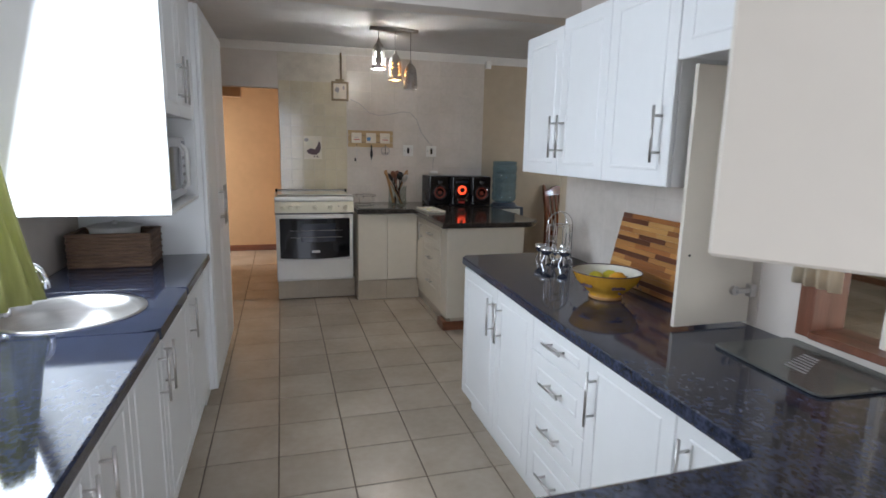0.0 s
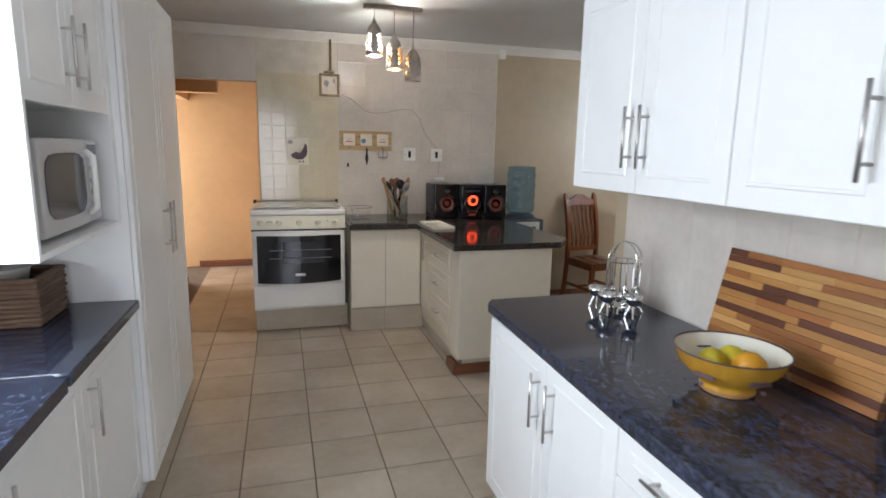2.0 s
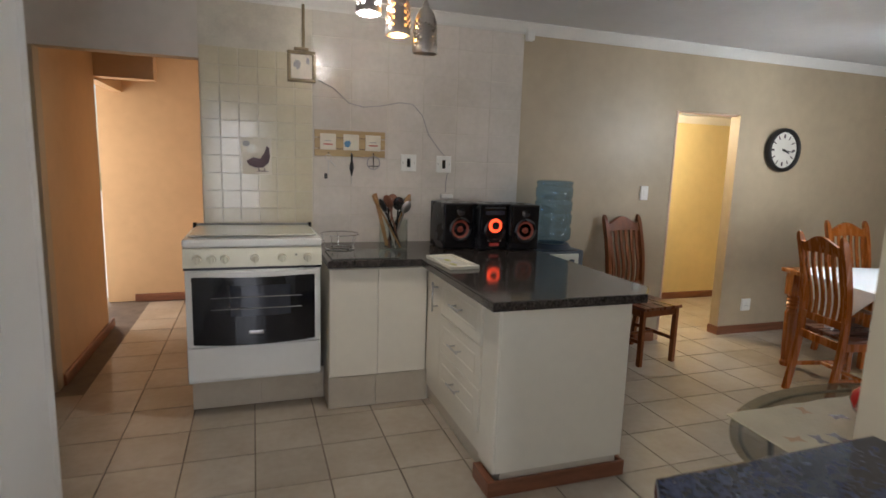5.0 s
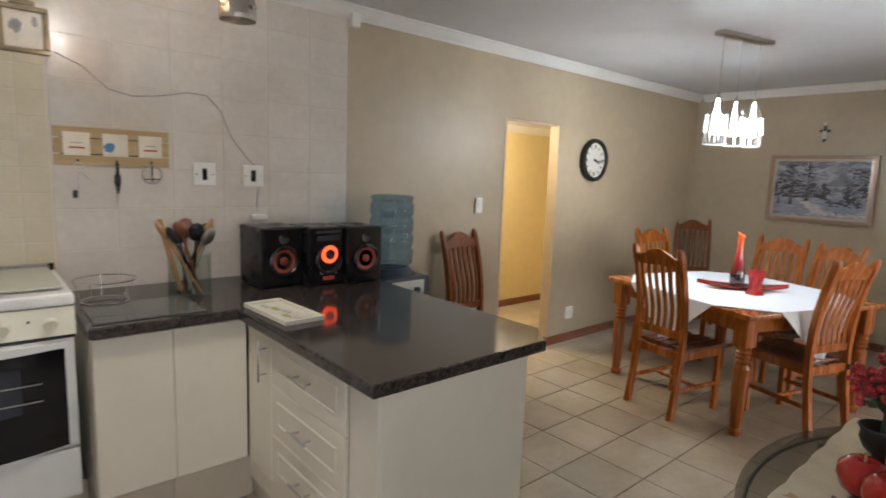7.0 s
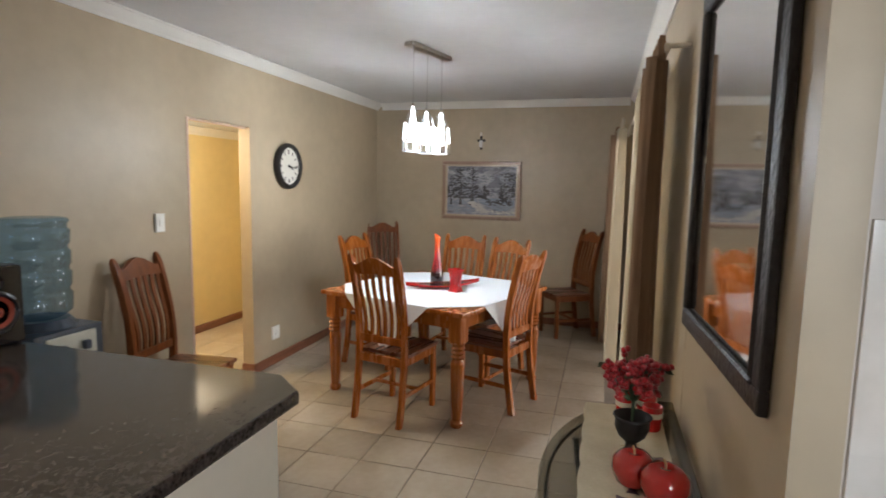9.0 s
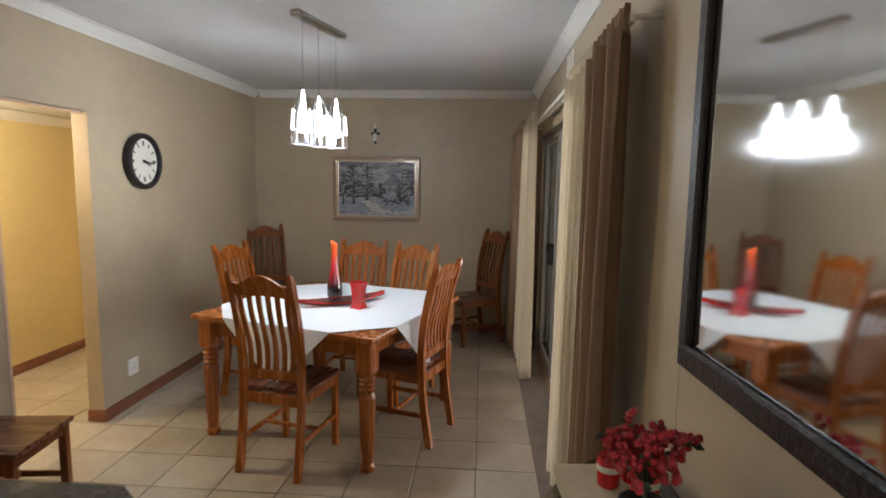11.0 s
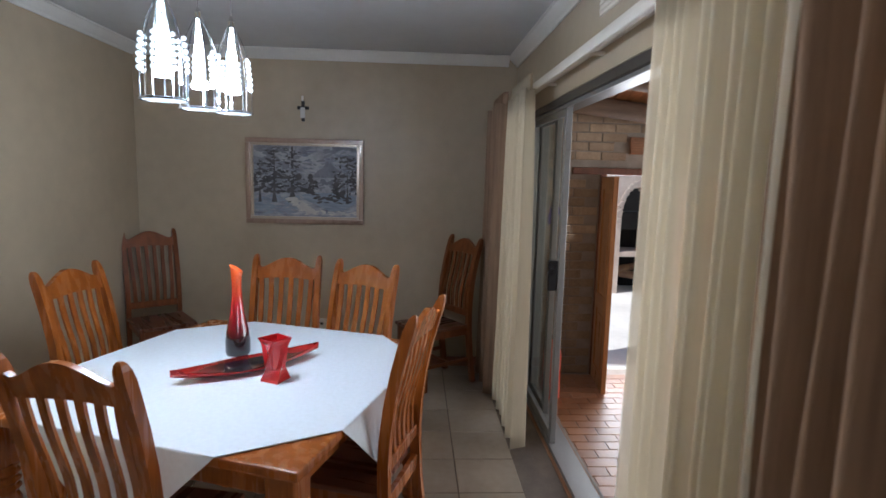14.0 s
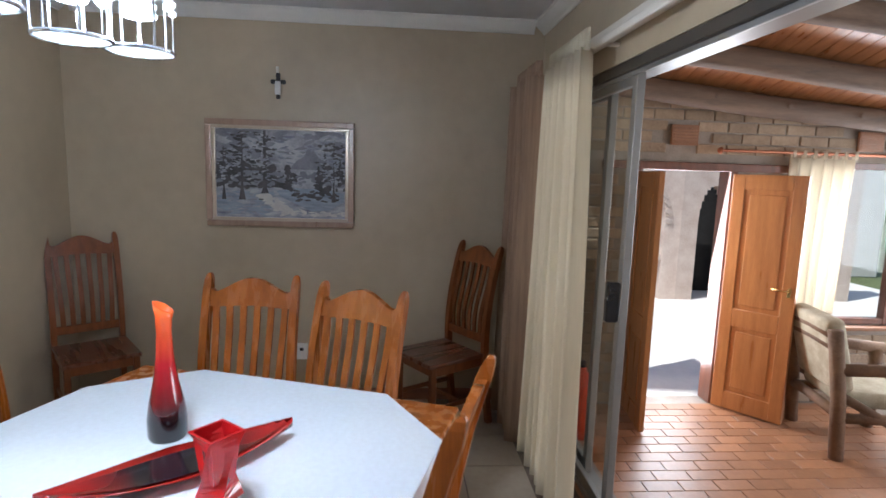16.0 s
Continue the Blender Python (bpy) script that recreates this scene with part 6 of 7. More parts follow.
def dabs(name, material, count, place, size, depth, seed):
    """Many small brush dabs in one mesh; place(random) gives the middle of each dab on the canvas."""
    rd = random.Random(seed)
    bm = bmesh.new()
    a, b, c, d = Y0 + 0.057, Y1 - 0.057, Z0 + 0.057, Z1 - 0.057
    for i in range(count):
        u_, v_, grow = place(rd)
        w, h, turn = size[0] * grow * (0.6 + 0.8 * rd.random()), size[1] * grow * (0.6 + 0.8 * rd.random()), rd.uniform(-0.5, 0.5)
        x = -0.0145 - depth - 0.0008 * rd.random()
        pts = []
        for k in range(7):
            q = 2 * math.pi * k / 7
            p, r_ = w * math.cos(q) * rd.uniform(0.7, 1.2), h * math.sin(q) * rd.uniform(0.7, 1.2)
            uu, vv = u_ + p * math.cos(turn) - r_ * math.sin(turn) * 0.8, v_ + p * math.sin(turn) * 1.2 + r_
            pts.append(bm.verts.new((x, b + (a - b) * min(1, max(0, uu)), c + (d - c) * min(1, max(0, vv)))))
        bm.faces.new(pts)
    part(name, bm, material, pg)["kind"] = "stuff"


dabs("painted_cloud", "mount_paint", 60, lambda r: (r.random(), 0.6 + 0.4 * r.random(), 1), (0.07, 0.035), 0.0, 1)
dabs("painted_cloud", "snow_paint", 46, lambda r: (0.45 + 0.55 * r.random(), 0.62 + 0.33 * r.random(), 1), (0.05, 0.018), 0.001, 2)
paint([(0.56, 0.56), (0.62, 0.66), (0.67, 0.70), (0.71, 0.80), (0.73, 0.76), (0.75, 0.78), (0.79, 0.70), (0.84, 0.66), (0.9, 0.56)], 0.002, "mount_paint", "painted_mountain")
dabs("painted_wood", "tree_paint", 110, lambda r: (r.random() * 0.62, 0.36 + 0.22 * r.random() ** 1.5, 1), (0.03, 0.035), 0.003, 3)
dabs("painted_wood", "mount_paint", 90, lambda r: (r.random(), 0.37 + 0.16 * r.random(), 1), (0.03, 0.02), 0.004, 4)
paint([(0, 0), (0, 0.33), (0.2, 0.31), (0.45, 0.35), (0.6, 0.33), (1.0, 0.36), (1, 0)], 0.005, "snow_paint", "painted_snow")
paint([(0.46, 0.31), (0.60, 0.345), (0.78, 0.34), (0.99, 0.30), (0.99, 0.20), (0.88, 0.10), (0.74, 0.08), (0.62, 0.16), (0.50, 0.24)], 0.006, "water_paint", "painted_lake")
dabs("painted_shadow", "water_paint", 60, lambda r: (r.random() * 0.42, 0.04 + 0.25 * r.random(), 1), (0.05, 0.012), 0.006, 5)
dabs("painted_reflection", "tree_paint", 26, lambda r: (0.58 + 0.36 * r.random(), 0.20 + 0.12 * r.random(), 1), (0.03, 0.016), 0.007, 6)
for x, w, h, seed in ((0.06, 0.008, 0.80, 5), (0.20, 0.013, 0.97, 1), (0.375, 0.022, 0.99, 2), (0.91, 0.008, 0.86, 3)):
    paint([(x - w * 2.2, 0.20), (x - w * 0.8, 0.34), (x - w * 0.5, h), (x + w * 0.4, h), (x + w * 0.7, 0.34), (x + w * 2.0, 0.20)], 0.009, "tree_paint", "painted_trunk")
    dabs("painted_bough", "tree_paint", 46, lambda r: (x + r.gauss(0, 0.055), 0.42 + (h - 0.42) * r.random(), 1), (0.024, 0.014), 0.010, 10 + seed)
    dabs("painted_frost", "snow_paint", 30, lambda r: (x + r.gauss(0, 0.06), 0.42 + (h - 0.42) * r.random(), 1), (0.016, 0.008), 0.0115, 20 + seed)
for x, h, w in ((0.79, 0.60, 0.035), (0.84, 0.74, 0.05), (0.96, 0.66, 0.045), (0.55, 0.50, 0.03)):
    dabs("painted_fir", "tree_paint", 46, lambda r: (lambda f: (x + w * (1 - f) * r.uniform(-1, 1), 0.33 + (h - 0.33) * f, 1.1 - 0.7 * f))(r.random()), (0.018, 0.018), 0.009, int(x * 100))
dabs("painted_path", "cream_paint", 50, lambda r: (lambda f: (0.37 + 0.20 * f + r.uniform(-0.05, 0.05), 0.26 - 0.22 * f, 1))(r.random()), (0.035, 0.018), 0.0125, 8)
dabs("painted_snow_light", "cream_paint", 34, lambda r: (0.6 + 0.4 * r.random(), 0.03 + 0.06 * r.random(), 1), (0.03, 0.010), 0.0125, 9)

# cross above the painting
cr = thing("crucifix", "small dark metal cross on the wall", "cross", pose(EW, 4.885, 0))
part("upright", box(-0.022, -0.002, -0.012, 0.012, 1.945, 2.10, 0.004), "iron", cr)
part("crossbar", box(-0.020, -0.002, -0.045, -0.0125, 2.035, 2.06, 0.004), "iron", cr)
part("crossbar", box(-0.020, -0.002, 0.0125, 0.045, 2.035, 2.06, 0.004), "iron", cr)
part("candle", cyl(-0.03, 0.0, 2.10, 2.135, 0.008, n=10), "clock_face", cr)
part("holder", box(-0.03, -0.0225, -0.018, 0.018, 1.97, 2.05, 0.003), "steel", cr)

# wall clock
ck = thing("wall_clock", "round wall clock with a dark rim and cream face", "clock", pose(4.665, NW - 0.002, 1.675, 90))
part("rim", lathe([(0.185, 0.0), (0.195, 0.02), (0.190, 0.05), (0.172, 0.062), (0.158, 0.05), (0.156, 0.028)], 44, cap=False), "iron", ck, smooth=True)
part("face", lathe([(0.001, 0.03), (0.157, 0.03)], 44, cap=False), "clock_face", ck)
for h in range(12):
    a = 2 * math.pi * h / 12
    bm = box(-0.005 if h % 3 else -0.009, 0.005 if h % 3 else 0.009, 0.105, 0.14, 0.0305, 0.032)
    part("numeral", bm, "ink_dark", ck, m=pose(0, 0, 0, 0, 0, math.degrees(a)))
part("hour_hand", box(-0.006, 0.006, -0.02, 0.075, 0.034, 0.036), "black", ck, m=pose(0, 0, 0, 0, 0, -112))
part("minute_hand", box(-0.004, 0.004, -0.02, 0.115, 0.037, 0.039), "black", ck, m=pose(0, 0, 0, 0, 0, -98))
part("hub", cyl(0, 0, 0.030, 0.042, 0.010, n=12), "black", ck)

# tall mirror
mi = thing("wall_mirror", "large wall mirror in a carved dark frame", "mirror", pose(2.40 - 2.40 * math.cos(math.radians(3.0)), SW - 2.40 * math.sin(math.radians(3.0)), 0, 0, 0, 3.0))
MX0, MX1, MZ0, MZ1 = 1.590, 2.365, 1.105, 2.13
for a in ((MX0, MX1, MZ0, MZ0 + 0.052), (MX0, MX1, MZ1 - 0.052, MZ1), (MX0, MX0 + 0.052, MZ0 + 0.052, MZ1 - 0.052), (MX1 - 0.052, MX1, MZ0 + 0.052, MZ1 - 0.052)):
    part("frame", box(a[0], a[1], 0.002, 0.024, a[2], a[3], 0.007, seg=2), "frame_dark", mi)
for a in ((MX0 + 0.046, MX1 - 0.046, MZ0 + 0.046, MZ0 + 0.062), (MX0 + 0.046, MX1 - 0.046, MZ1 - 0.062, MZ1 - 0.046), (MX0 + 0.046, MX0 + 0.062, MZ0 + 0.062, MZ1 - 0.062), (MX1 - 0.062, MX1 - 0.046, MZ0 + 0.062, MZ1 - 0.062)):
    part("inner_bead", box(a[0], a[1], 0.010, 0.030, a[2], a[3], 0.006), "frame_dark", mi)
part("mirror_glass", box(MX0 + 0.053, MX1 - 0.053, 0.005, 0.012, MZ0 + 0.053, MZ1 - 0.053), "mirror", mi)

# half-round glass console under the mirror
co = thing("console_table", "half-round glass console table on dark iron legs", "console table", pose(1.95, SW, 0))
hr = [(0.62 * math.cos(math.pi * i / 30), 0.004 + 0.42 * math.sin(math.pi * i / 30)) for i in range(31)]
part("top", prism(hr, 0.745, 0.757, 0.002), "console_glass", co, "greenish glass top")
bm = tube([(x * 0.93, 0.02 + y * 0.9, 0.737) for x, y in hr], 0.005, 8)
part("rim", bm, "iron", co)
part("rail", box(-0.58, 0.58, 0.004, 0.028, 0.72, 0.744, 0.003), "iron", co)
for x, y in ((-0.52, 0.03), (0.52, 0.03), (-0.25, 0.335), (0.25, 0.335)):
    part("leg", tube([(x, y, 0.737), (x * 0.96, y * 0.9 + 0.004, 0.5), (x * 0.8, y * 0.6 + 0.01, 0.25), (x * 1.0, y, 0.006)], 0.010, 8), "iron", co)
part("shelf_ring", ring((0, 0.16, 0.25), 0.12, 0.006, "z", 24), "iron", co)
cz = 0.7575
outl = []
for i in range(25):
    f = i / 24
    outl.append((-0.48 + 0.96 * f, 0.312 + 0.006 * abs(math.sin(f * math.pi * 6))))
outl += [(0.50, 0.06), (-0.50, 0.06)]
run_ob = tagged(part("table_runner", prism(outl, cz, cz + 0.003), "runner", m=pose(1.98, SW, 0)), "cream scalloped table runner with dark butterflies", "table runner")
rnd = random.Random(8)
for i in range(14):
    x, y = -0.42 + 0.065 * i, 0.10 + 0.17 * rnd.random()
    bm = bmesh.new()
    for s in (-1, 1):
        vs = [bm.verts.new(p) for p in ((0, -0.008, cz + 0.0036), (s * 0.024, -0.016, cz + 0.0036), (s * 0.020, 0.004, cz + 0.0036), (s * 0.026, 0.020, cz + 0.0036), (0, 0.008, cz + 0.0036))]
        bm.faces.new(vs)
    part("butterfly", bm, "ink_ochre" if i % 3 == 0 else "ink_dark", run_ob, m=pose(x, y, 0, 0, 0, rnd.random() * 360))
tz = cz + 0.0035
ur = thing("berry_arrangement", "red berry bouquet in a black urn", "flower arrangement", pose(2.06, SW + 0.175, tz) @ Matrix.Scale(0.84, 4))
part("urn", lathe([(0.045, 0.0), (0.048, 0.012), (0.022, 0.03), (0.018, 0.06), (0.045, 0.085), (0.058, 0.115), (0.056, 0.14), (0.066, 0.155), (0.06, 0.158), (0.04, 0.13), (0.001, 0.12)], 24, cap=False), "iron", ur, "black footed urn", smooth=True)
rnd = random.Random(3)
part("stem", tube([(0, 0, 0.12), (0.01, 0, 0.20), (0.0, 0.01, 0.26)], 0.006, 6), "leaf", ur)
for i in range(46):
    a, b = rnd.random() * 6.283, rnd.random()
    r = 0.03 + 0.075 * rnd.random()
    p = Vector((r * math.cos(a), r * math.sin(a), 0.275 + 0.12 * (b - 0.4) + 0.04 * math.cos(r * 16)))
    bm = tube([(0, 0, 0.20), p * 0.6 + Vector((0, 0, 0.09)), p], 0.0016, 4)
    tw = part("twig", bm, "leaf", ur)
    bm = bmesh.new()
    for j in range(6):
        bmesh.ops.create_icosphere(bm, subdivisions=1, radius=0.0085 + 0.004 * rnd.random(), matrix=Matrix.Translation(p + Vector((rnd.uniform(-1, 1), rnd.uniform(-1, 1), rnd.uniform(-1, 1))) * 0.018))
    part("berries", bm, "berry", tw, smooth=True)["kind"] = "stuff"
    if i % 2 == 0:
        bm = bmesh.new()
        L = 0.03 + 0.02 * rnd.random()
        vs = [bm.verts.new(q) for q in ((0, 0, 0), (L * 0.5, 0.012, 0.004), (L, 0, -0.004), (L * 0.5, -0.012, 0.004))]
        bm.faces.new((vs[0], vs[1], vs[2]))
        bm.faces.new((vs[0], vs[2], vs[3]))
        part("leaf", bm, "leaf", tw, m=Matrix.Translation(p) @ pose(0, 0, 0, rnd.random() * 90, rnd.random() * 60, rnd.random() * 360))
for x, y in ((2.36, 3.41), (2.39, 3.34), (2.29, 3.33)):
    cn = thing("candle_glass", "red glass candle holder with a white band", "candle holder", pose(x, y, tz), "candle holders")
    part("glass", lathe([(0.026, 0.0), (0.030, 0.005), (0.032, 0.08), (0.029, 0.08), (0.026, 0.01), (0.001, 0.01)], 20, cap=False), "red_glass", cn, smooth=True)
    part("band", lathe([(0.0325, 0.045), (0.0332, 0.047), (0.0335, 0.060), (0.0328, 0.062)], 20, cap=False), "bowl_in", cn)
for x, y, s in ((1.905, 3.405, 0.057), (1.835, 3.335, 0.061)):
    ap = thing("red_apple_candle", "round red apple-shaped ornament", "ornament", pose(x, y, tz), "red apples")
    part("body", lathe([(0.001, 0.006), (s * 0.45, 0.0), (s * 0.8, s * 0.3), (s, s * 0.85), (s * 0.93, s * 1.3), (s * 0.6, s * 1.62), (s * 0.25, s * 1.62), (0.001, s * 1.5)], 26, cap=False), "red_lacquer", ap, smooth=True)
    part("stalk", tube([(0, 0, s * 1.48), (0.004, 0, s * 1.7), (0.012, 0.004, s * 1.85)], 0.003, 6), "utensil", ap)

# sliding door of aluminium and glass
sd = thing("door_1", "aluminium sliding glass door standing open to the sunroom", "sliding door", kind="structure")
part("track", box(3.55, 6.15, SW - 0.145, SW - 0.02, -0.003, 0.022, 0.002), "alu", sd)
part("head", box(3.55, 6.15, SW - 0.157, SW - 0.003, 1.955, 1.999, 0.003), "head_alu", sd)
part("head_lip", box(3.55, 6.15, SW - 0.03, SW - 0.018, 1.935, 1.954, 0.002), "alu", sd)
for x in (3.55, 6.11):
    part("jamb", box(x, x + 0.04, SW - 0.145, SW - 0.02, 0.022, 1.955, 0.003), "alu", sd)
for x0, x1, y in ((5.66, 6.11, SW - 0.115), (5.25, 6.10, SW - 0.060)):
    lf = part("panel", box(x0, x0 + 0.045, y, y + 0.035, 0.024, 1.953, 0.003), "alu", sd)
    part("stile", box(x1 - 0.045, x1, y, y + 0.035, 0.024, 1.953, 0.003), "alu", lf)
    part("rail", box(x0 + 0.045, x1 - 0.045, y + 0.004, y + 0.031, 0.024, 0.08, 0.003), "alu", lf)
    part("rail", box(x0 + 0.045, x1 - 0.045, y + 0.004, y + 0.031, 1.90, 1.953, 0.003), "alu", lf)
    gl = part("pane", box(x0 + 0.045, x1 - 0.045, y + 0.015, y + 0.020, 0.08, 1.90), "glass", lf)
    gl.visible_shadow = False
part("lock", box(5.255, 5.29, SW - 0.0245, SW + 0.03, 0.93, 1.10, 0.006), "black", sd, "black door lock")

# curtain rail, curtains and the air vent
rl = thing("curtain_rail", "white curtain rail along the sliding door", "curtain rail")
part("rail", box(2.74, 6.45, SW + 0.075, SW + 0.10, 2.06, 2.09, 0.004), "frame_white", rl)
part("batten", box(3.5, 6.3, SW + 0.001, SW + 0.022, 2.10, 2.17, 0.003), "frame_white", rl)
for x in (2.74, 3.6, 4.6, 5.4, 6.28):
    part("bracket", box(x - 0.012, x + 0.012, SW + 0.001, SW + 0.076, 2.07, 2.084, 0.002), "frame_white", rl)
CURT = (
    (2.98, 0.53, SW + 0.11, "brown_curtain", 5, 0.05, "heavy brown striped curtain drawn to the side"),
    (3.49, 0.60, SW + 0.12, "sheer", 9, 0.028, "cream sheer curtain drawn to the side of the door"),
    (5.58, 0.80, SW + 0.17, "sheer", 10, 0.04, "cream sheer curtain at the door's far side"),
    (6.20, 0.50, SW + 0.20, "brown_curtain", 6, 0.06, "brown curtain in the corner behind the sheer"),
)
for k, (x, w, y, mt, folds, amp, lab) in enumerate(CURT):
    cu = thing("curtain", lab, "curtain", pose(x, y, 0))
    part("drop", cloth_sheet(w, 2.02, folds, amp, 160, 18, k + 2, 0.30 if k == 2 else 0.06), mt, cu, smooth=True, m=pose(0, 0, 0.02))
    part("heading", cloth_sheet(w * (0.72 if k == 2 else 0.95), 0.085, folds * 3, amp * 0.30, 150, 4, k + 9), mt, cu, smooth=True, m=pose(0, -0.006, 2.03))
vn = thing("air_vent", "cream louvred air vent above the sliding door", "vent", pose(4.55, SW, 2.31))
part("frame", box(-0.115, 0.115, 0.001, 0.012, -0.07, 0.07, 0.002), "frame_white", vn)
for i in range(5):
    part("slat", box(-0.10, 0.10, 0.0125, 0.020, -0.056 + 0.025 * i, -0.044 + 0.025 * i, 0.002), "frame_white", vn)
ob = thing("wall_socket", "white wall socket low behind the chairs", "socket", pose(EW, 4.75, 0.33))
part("plate", box(-0.012, -0.001, -0.04, 0.04, -0.055, 0.055, 0.003), "white_plastic", ob)
part("slot", box(-0.014, -0.0125, -0.012, 0.012, 0.005, 0.025), "black", ob)

# ---- the sunroom: brick wall, double door, roof, chair ----
M.update(
    log=mat("rough bark log", (0.22, 0.13, 0.07), 0.8, second=(0.11, 0.06, 0.035), scale=7, bump=0.6, bscale=25),
    cushion=cloth("pale patterned cushion", (0.50, 0.44, 0.32), 0.0, (0.30, 0.25, 0.16), 0.9, (4, 4, 4)),
    red_paint=mat("red painted metal", (0.62, 0.06, 0.02), 0.3, var=0.1),
    purple=cloth("purple felt", (0.10, 0.07, 0.26)),
    copper=mat("copper curtain rod", (0.45, 0.18, 0.10), 0.35, 0.8, var=0.1),
    brass=mat("brass", (0.66, 0.46, 0.20), 0.25, 1.0, var=0.1),
    pale_brick=mat("pale painted brick", (0.64, 0.54, 0.45), 0.85, second=(0.50, 0.38, 0.30), scale=5, bump=0.4, bscale=40, rnd=0.2, world=True),
    soot=mat("sooty fireplace", (0.03, 0.028, 0.026), 0.9, var=0.4, scale=6),
    table_green=cloth("green tablecloth", (0.02, 0.09, 0.06)),
)
dd = thing("door_2", "orange varnished double door standing open to the patio", "double door", kind="structure")
part("lintel", box(BX - 0.02, BX + 0.19, 1.12, 2.62, 1.60, 1.66, 0.004), "dark_wood", dd)
part("jamb", box(BX - 0.012, BX + 0.15, 1.56, 1.615, SF, 1.60, 0.003), "dark_wood", dd)
part("jamb", box(BX - 0.012, BX + 0.15, 2.305, 2.36, SF, 1.60, 0.003), "dark_wood", dd)


def leaf(m):
    """A framed door leaf with two sunk panels, hinged at its origin, along +x."""
    w, h, t = 0.50, 1.82, 0.04
    lf = part("leaf", box(0, 0.09, -t / 2, t / 2, 0, h, 0.003), "door_wood", dd, m=m)
    part("stile", box(w - 0.09, w, -t / 2, t / 2, 0, h, 0.003), "door_wood", lf)
    for z0_, z1_ in ((0, 0.14), (0.66, 0.80), (h - 0.11, h)):
        part("rail", box(0.09, w - 0.09, -t / 2, t / 2, z0_, z1_, 0.003), "door_wood", lf)
    for z0_, z1_ in ((0.14, 0.66), (0.80, h - 0.11)):
        part("panel", box(0.09, w - 0.09, -0.008, 0.008, z0_, z1_), "door_wood", lf)
        part("panel_field", box(0.125, w - 0.125, -0.015, 0.015, z0_ + 0.035, z1_ - 0.035, 0.006), "door_wood", lf)
    return lf


l1 = leaf(pose(BX - 0.03, 2.335, SF + 0.012, 0, 0, 172))
l2 = leaf(pose(BX - 0.03, 1.60, SF + 0.012, 0, 0, 218))
for s in (-1, 1):
    part("escutcheon", box(0.445, 0.47, s * 0.021 - 0.003, s * 0.021 + 0.003, 0.95, 1.02, 0.002), "brass", l2)
    part("handle", tube([(0.457, s * 0.024, 1.0), (0.457, s * 0.06, 1.0), (0.40, s * 0.062, 1.0), (0.35, s * 0.058, 1.005)], 0.007, 8), "brass", l2, "brass lever handle", smooth=True)

av = thing("air_brick", "terracotta air brick in the brick wall", "vent", pose(BX, 2.01, 1.86))
part("frame", box(-0.022, -0.001, -0.105, 0.105, -0.075, 0.075, 0.003), "terracotta", av)
for i in range(6):
    part("slat", box(-0.03, -0.0225, -0.09, 0.09, -0.062 + 0.022 * i, -0.051 + 0.022 * i, 0.002), "terracotta", av)
copy_thing(av, pose(BX, 0.52, 1.86))
cr_ = thing("curtain_rod", "copper curtain rod on the brick wall", "curtain rod")
part("rod", rod((BX - 0.06, 1.73, 1.755), (BX - 0.06, -0.7, 1.755), 0.012, 10), "copper", cr_)
part("finial", lathe([(0.012, 0), (0.026, 0.012), (0.022, 0.03), (0.001, 0.045)], 14), "copper", cr_, m=pose(BX - 0.06, 1.73, 1.755, -90))
for y in (1.6, 0.3, -0.6):
    part("bracket", box(BX - 0.06, BX - 0.002, y - 0.008, y + 0.008, 1.745, 1.765), "iron", cr_)
for y, w, k in ((0.93, 0.46, 1), (-0.45, 0.42, 2)):
    cu = thing("curtain", "pale cream tab-top curtain at the sunroom window", "curtain", pose(BX - 0.06, y, 0, 0, 0, -90))
    part("drop", cloth_sheet(w, 1.25, 6, 0.022, 80, 12, 30 + k, -0.18), "sheer_out", cu, smooth=True, m=pose(0, 0, 0.47))
    for i in range(7):
        part("tab", box(-w * 0.55 + w * 0.18 * i, -w * 0.55 + w * 0.18 * i + 0.028, -0.016, 0.016, 1.715, 1.775, 0.003), "sheer_out", cu)
wn = thing("window_3", "wide sunroom window with a dark timber frame", "window", kind="structure")
for a in ((1.10, 1.15, 0.40, 1.70), (-0.9, -0.85, 0.40, 1.70), (0.10, 0.15, 0.40, 1.70)):
    part("frame", box(BX + 0.05, BX + 0.12, a[0], a[1], a[2], a[3], 0.003), "dark_wood", wn)
for a in ((0.40, 0.45), (1.65, 1.70)):
    part("frame", box(BX + 0.055, BX + 0.115, -0.85, 1.10, a[0], a[1], 0.003), "dark_wood", wn)
part("sill", box(BX - 0.05, BX + 0.05, -0.9, 1.15, 0.37, 0.40, 0.004), "terracotta", wn)
pn = part("pane", box(BX + 0.083, BX + 0.087, -0.85, 1.10, 0.45, 1.65), "glass", wn)
pn.visible_shadow = False
rv = thing("red_vase", "small red vase on the window sill", "vase", pose(BX - 0.03, 0.72, 0.401))
part("body", lathe([(0.02, 0.0), (0.028, 0.02), (0.03, 0.07), (0.018, 0.10), (0.026, 0.13), (0.022, 0.13), (0.001, 0.03)], 18, cap=False), "red_glass", rv, smooth=True)

# sloping roof of boards on round poles
def roof_z(x, y):
    return 2.54 + (6.0 - x) * 0.32 - (2.4 - y) * 0.085


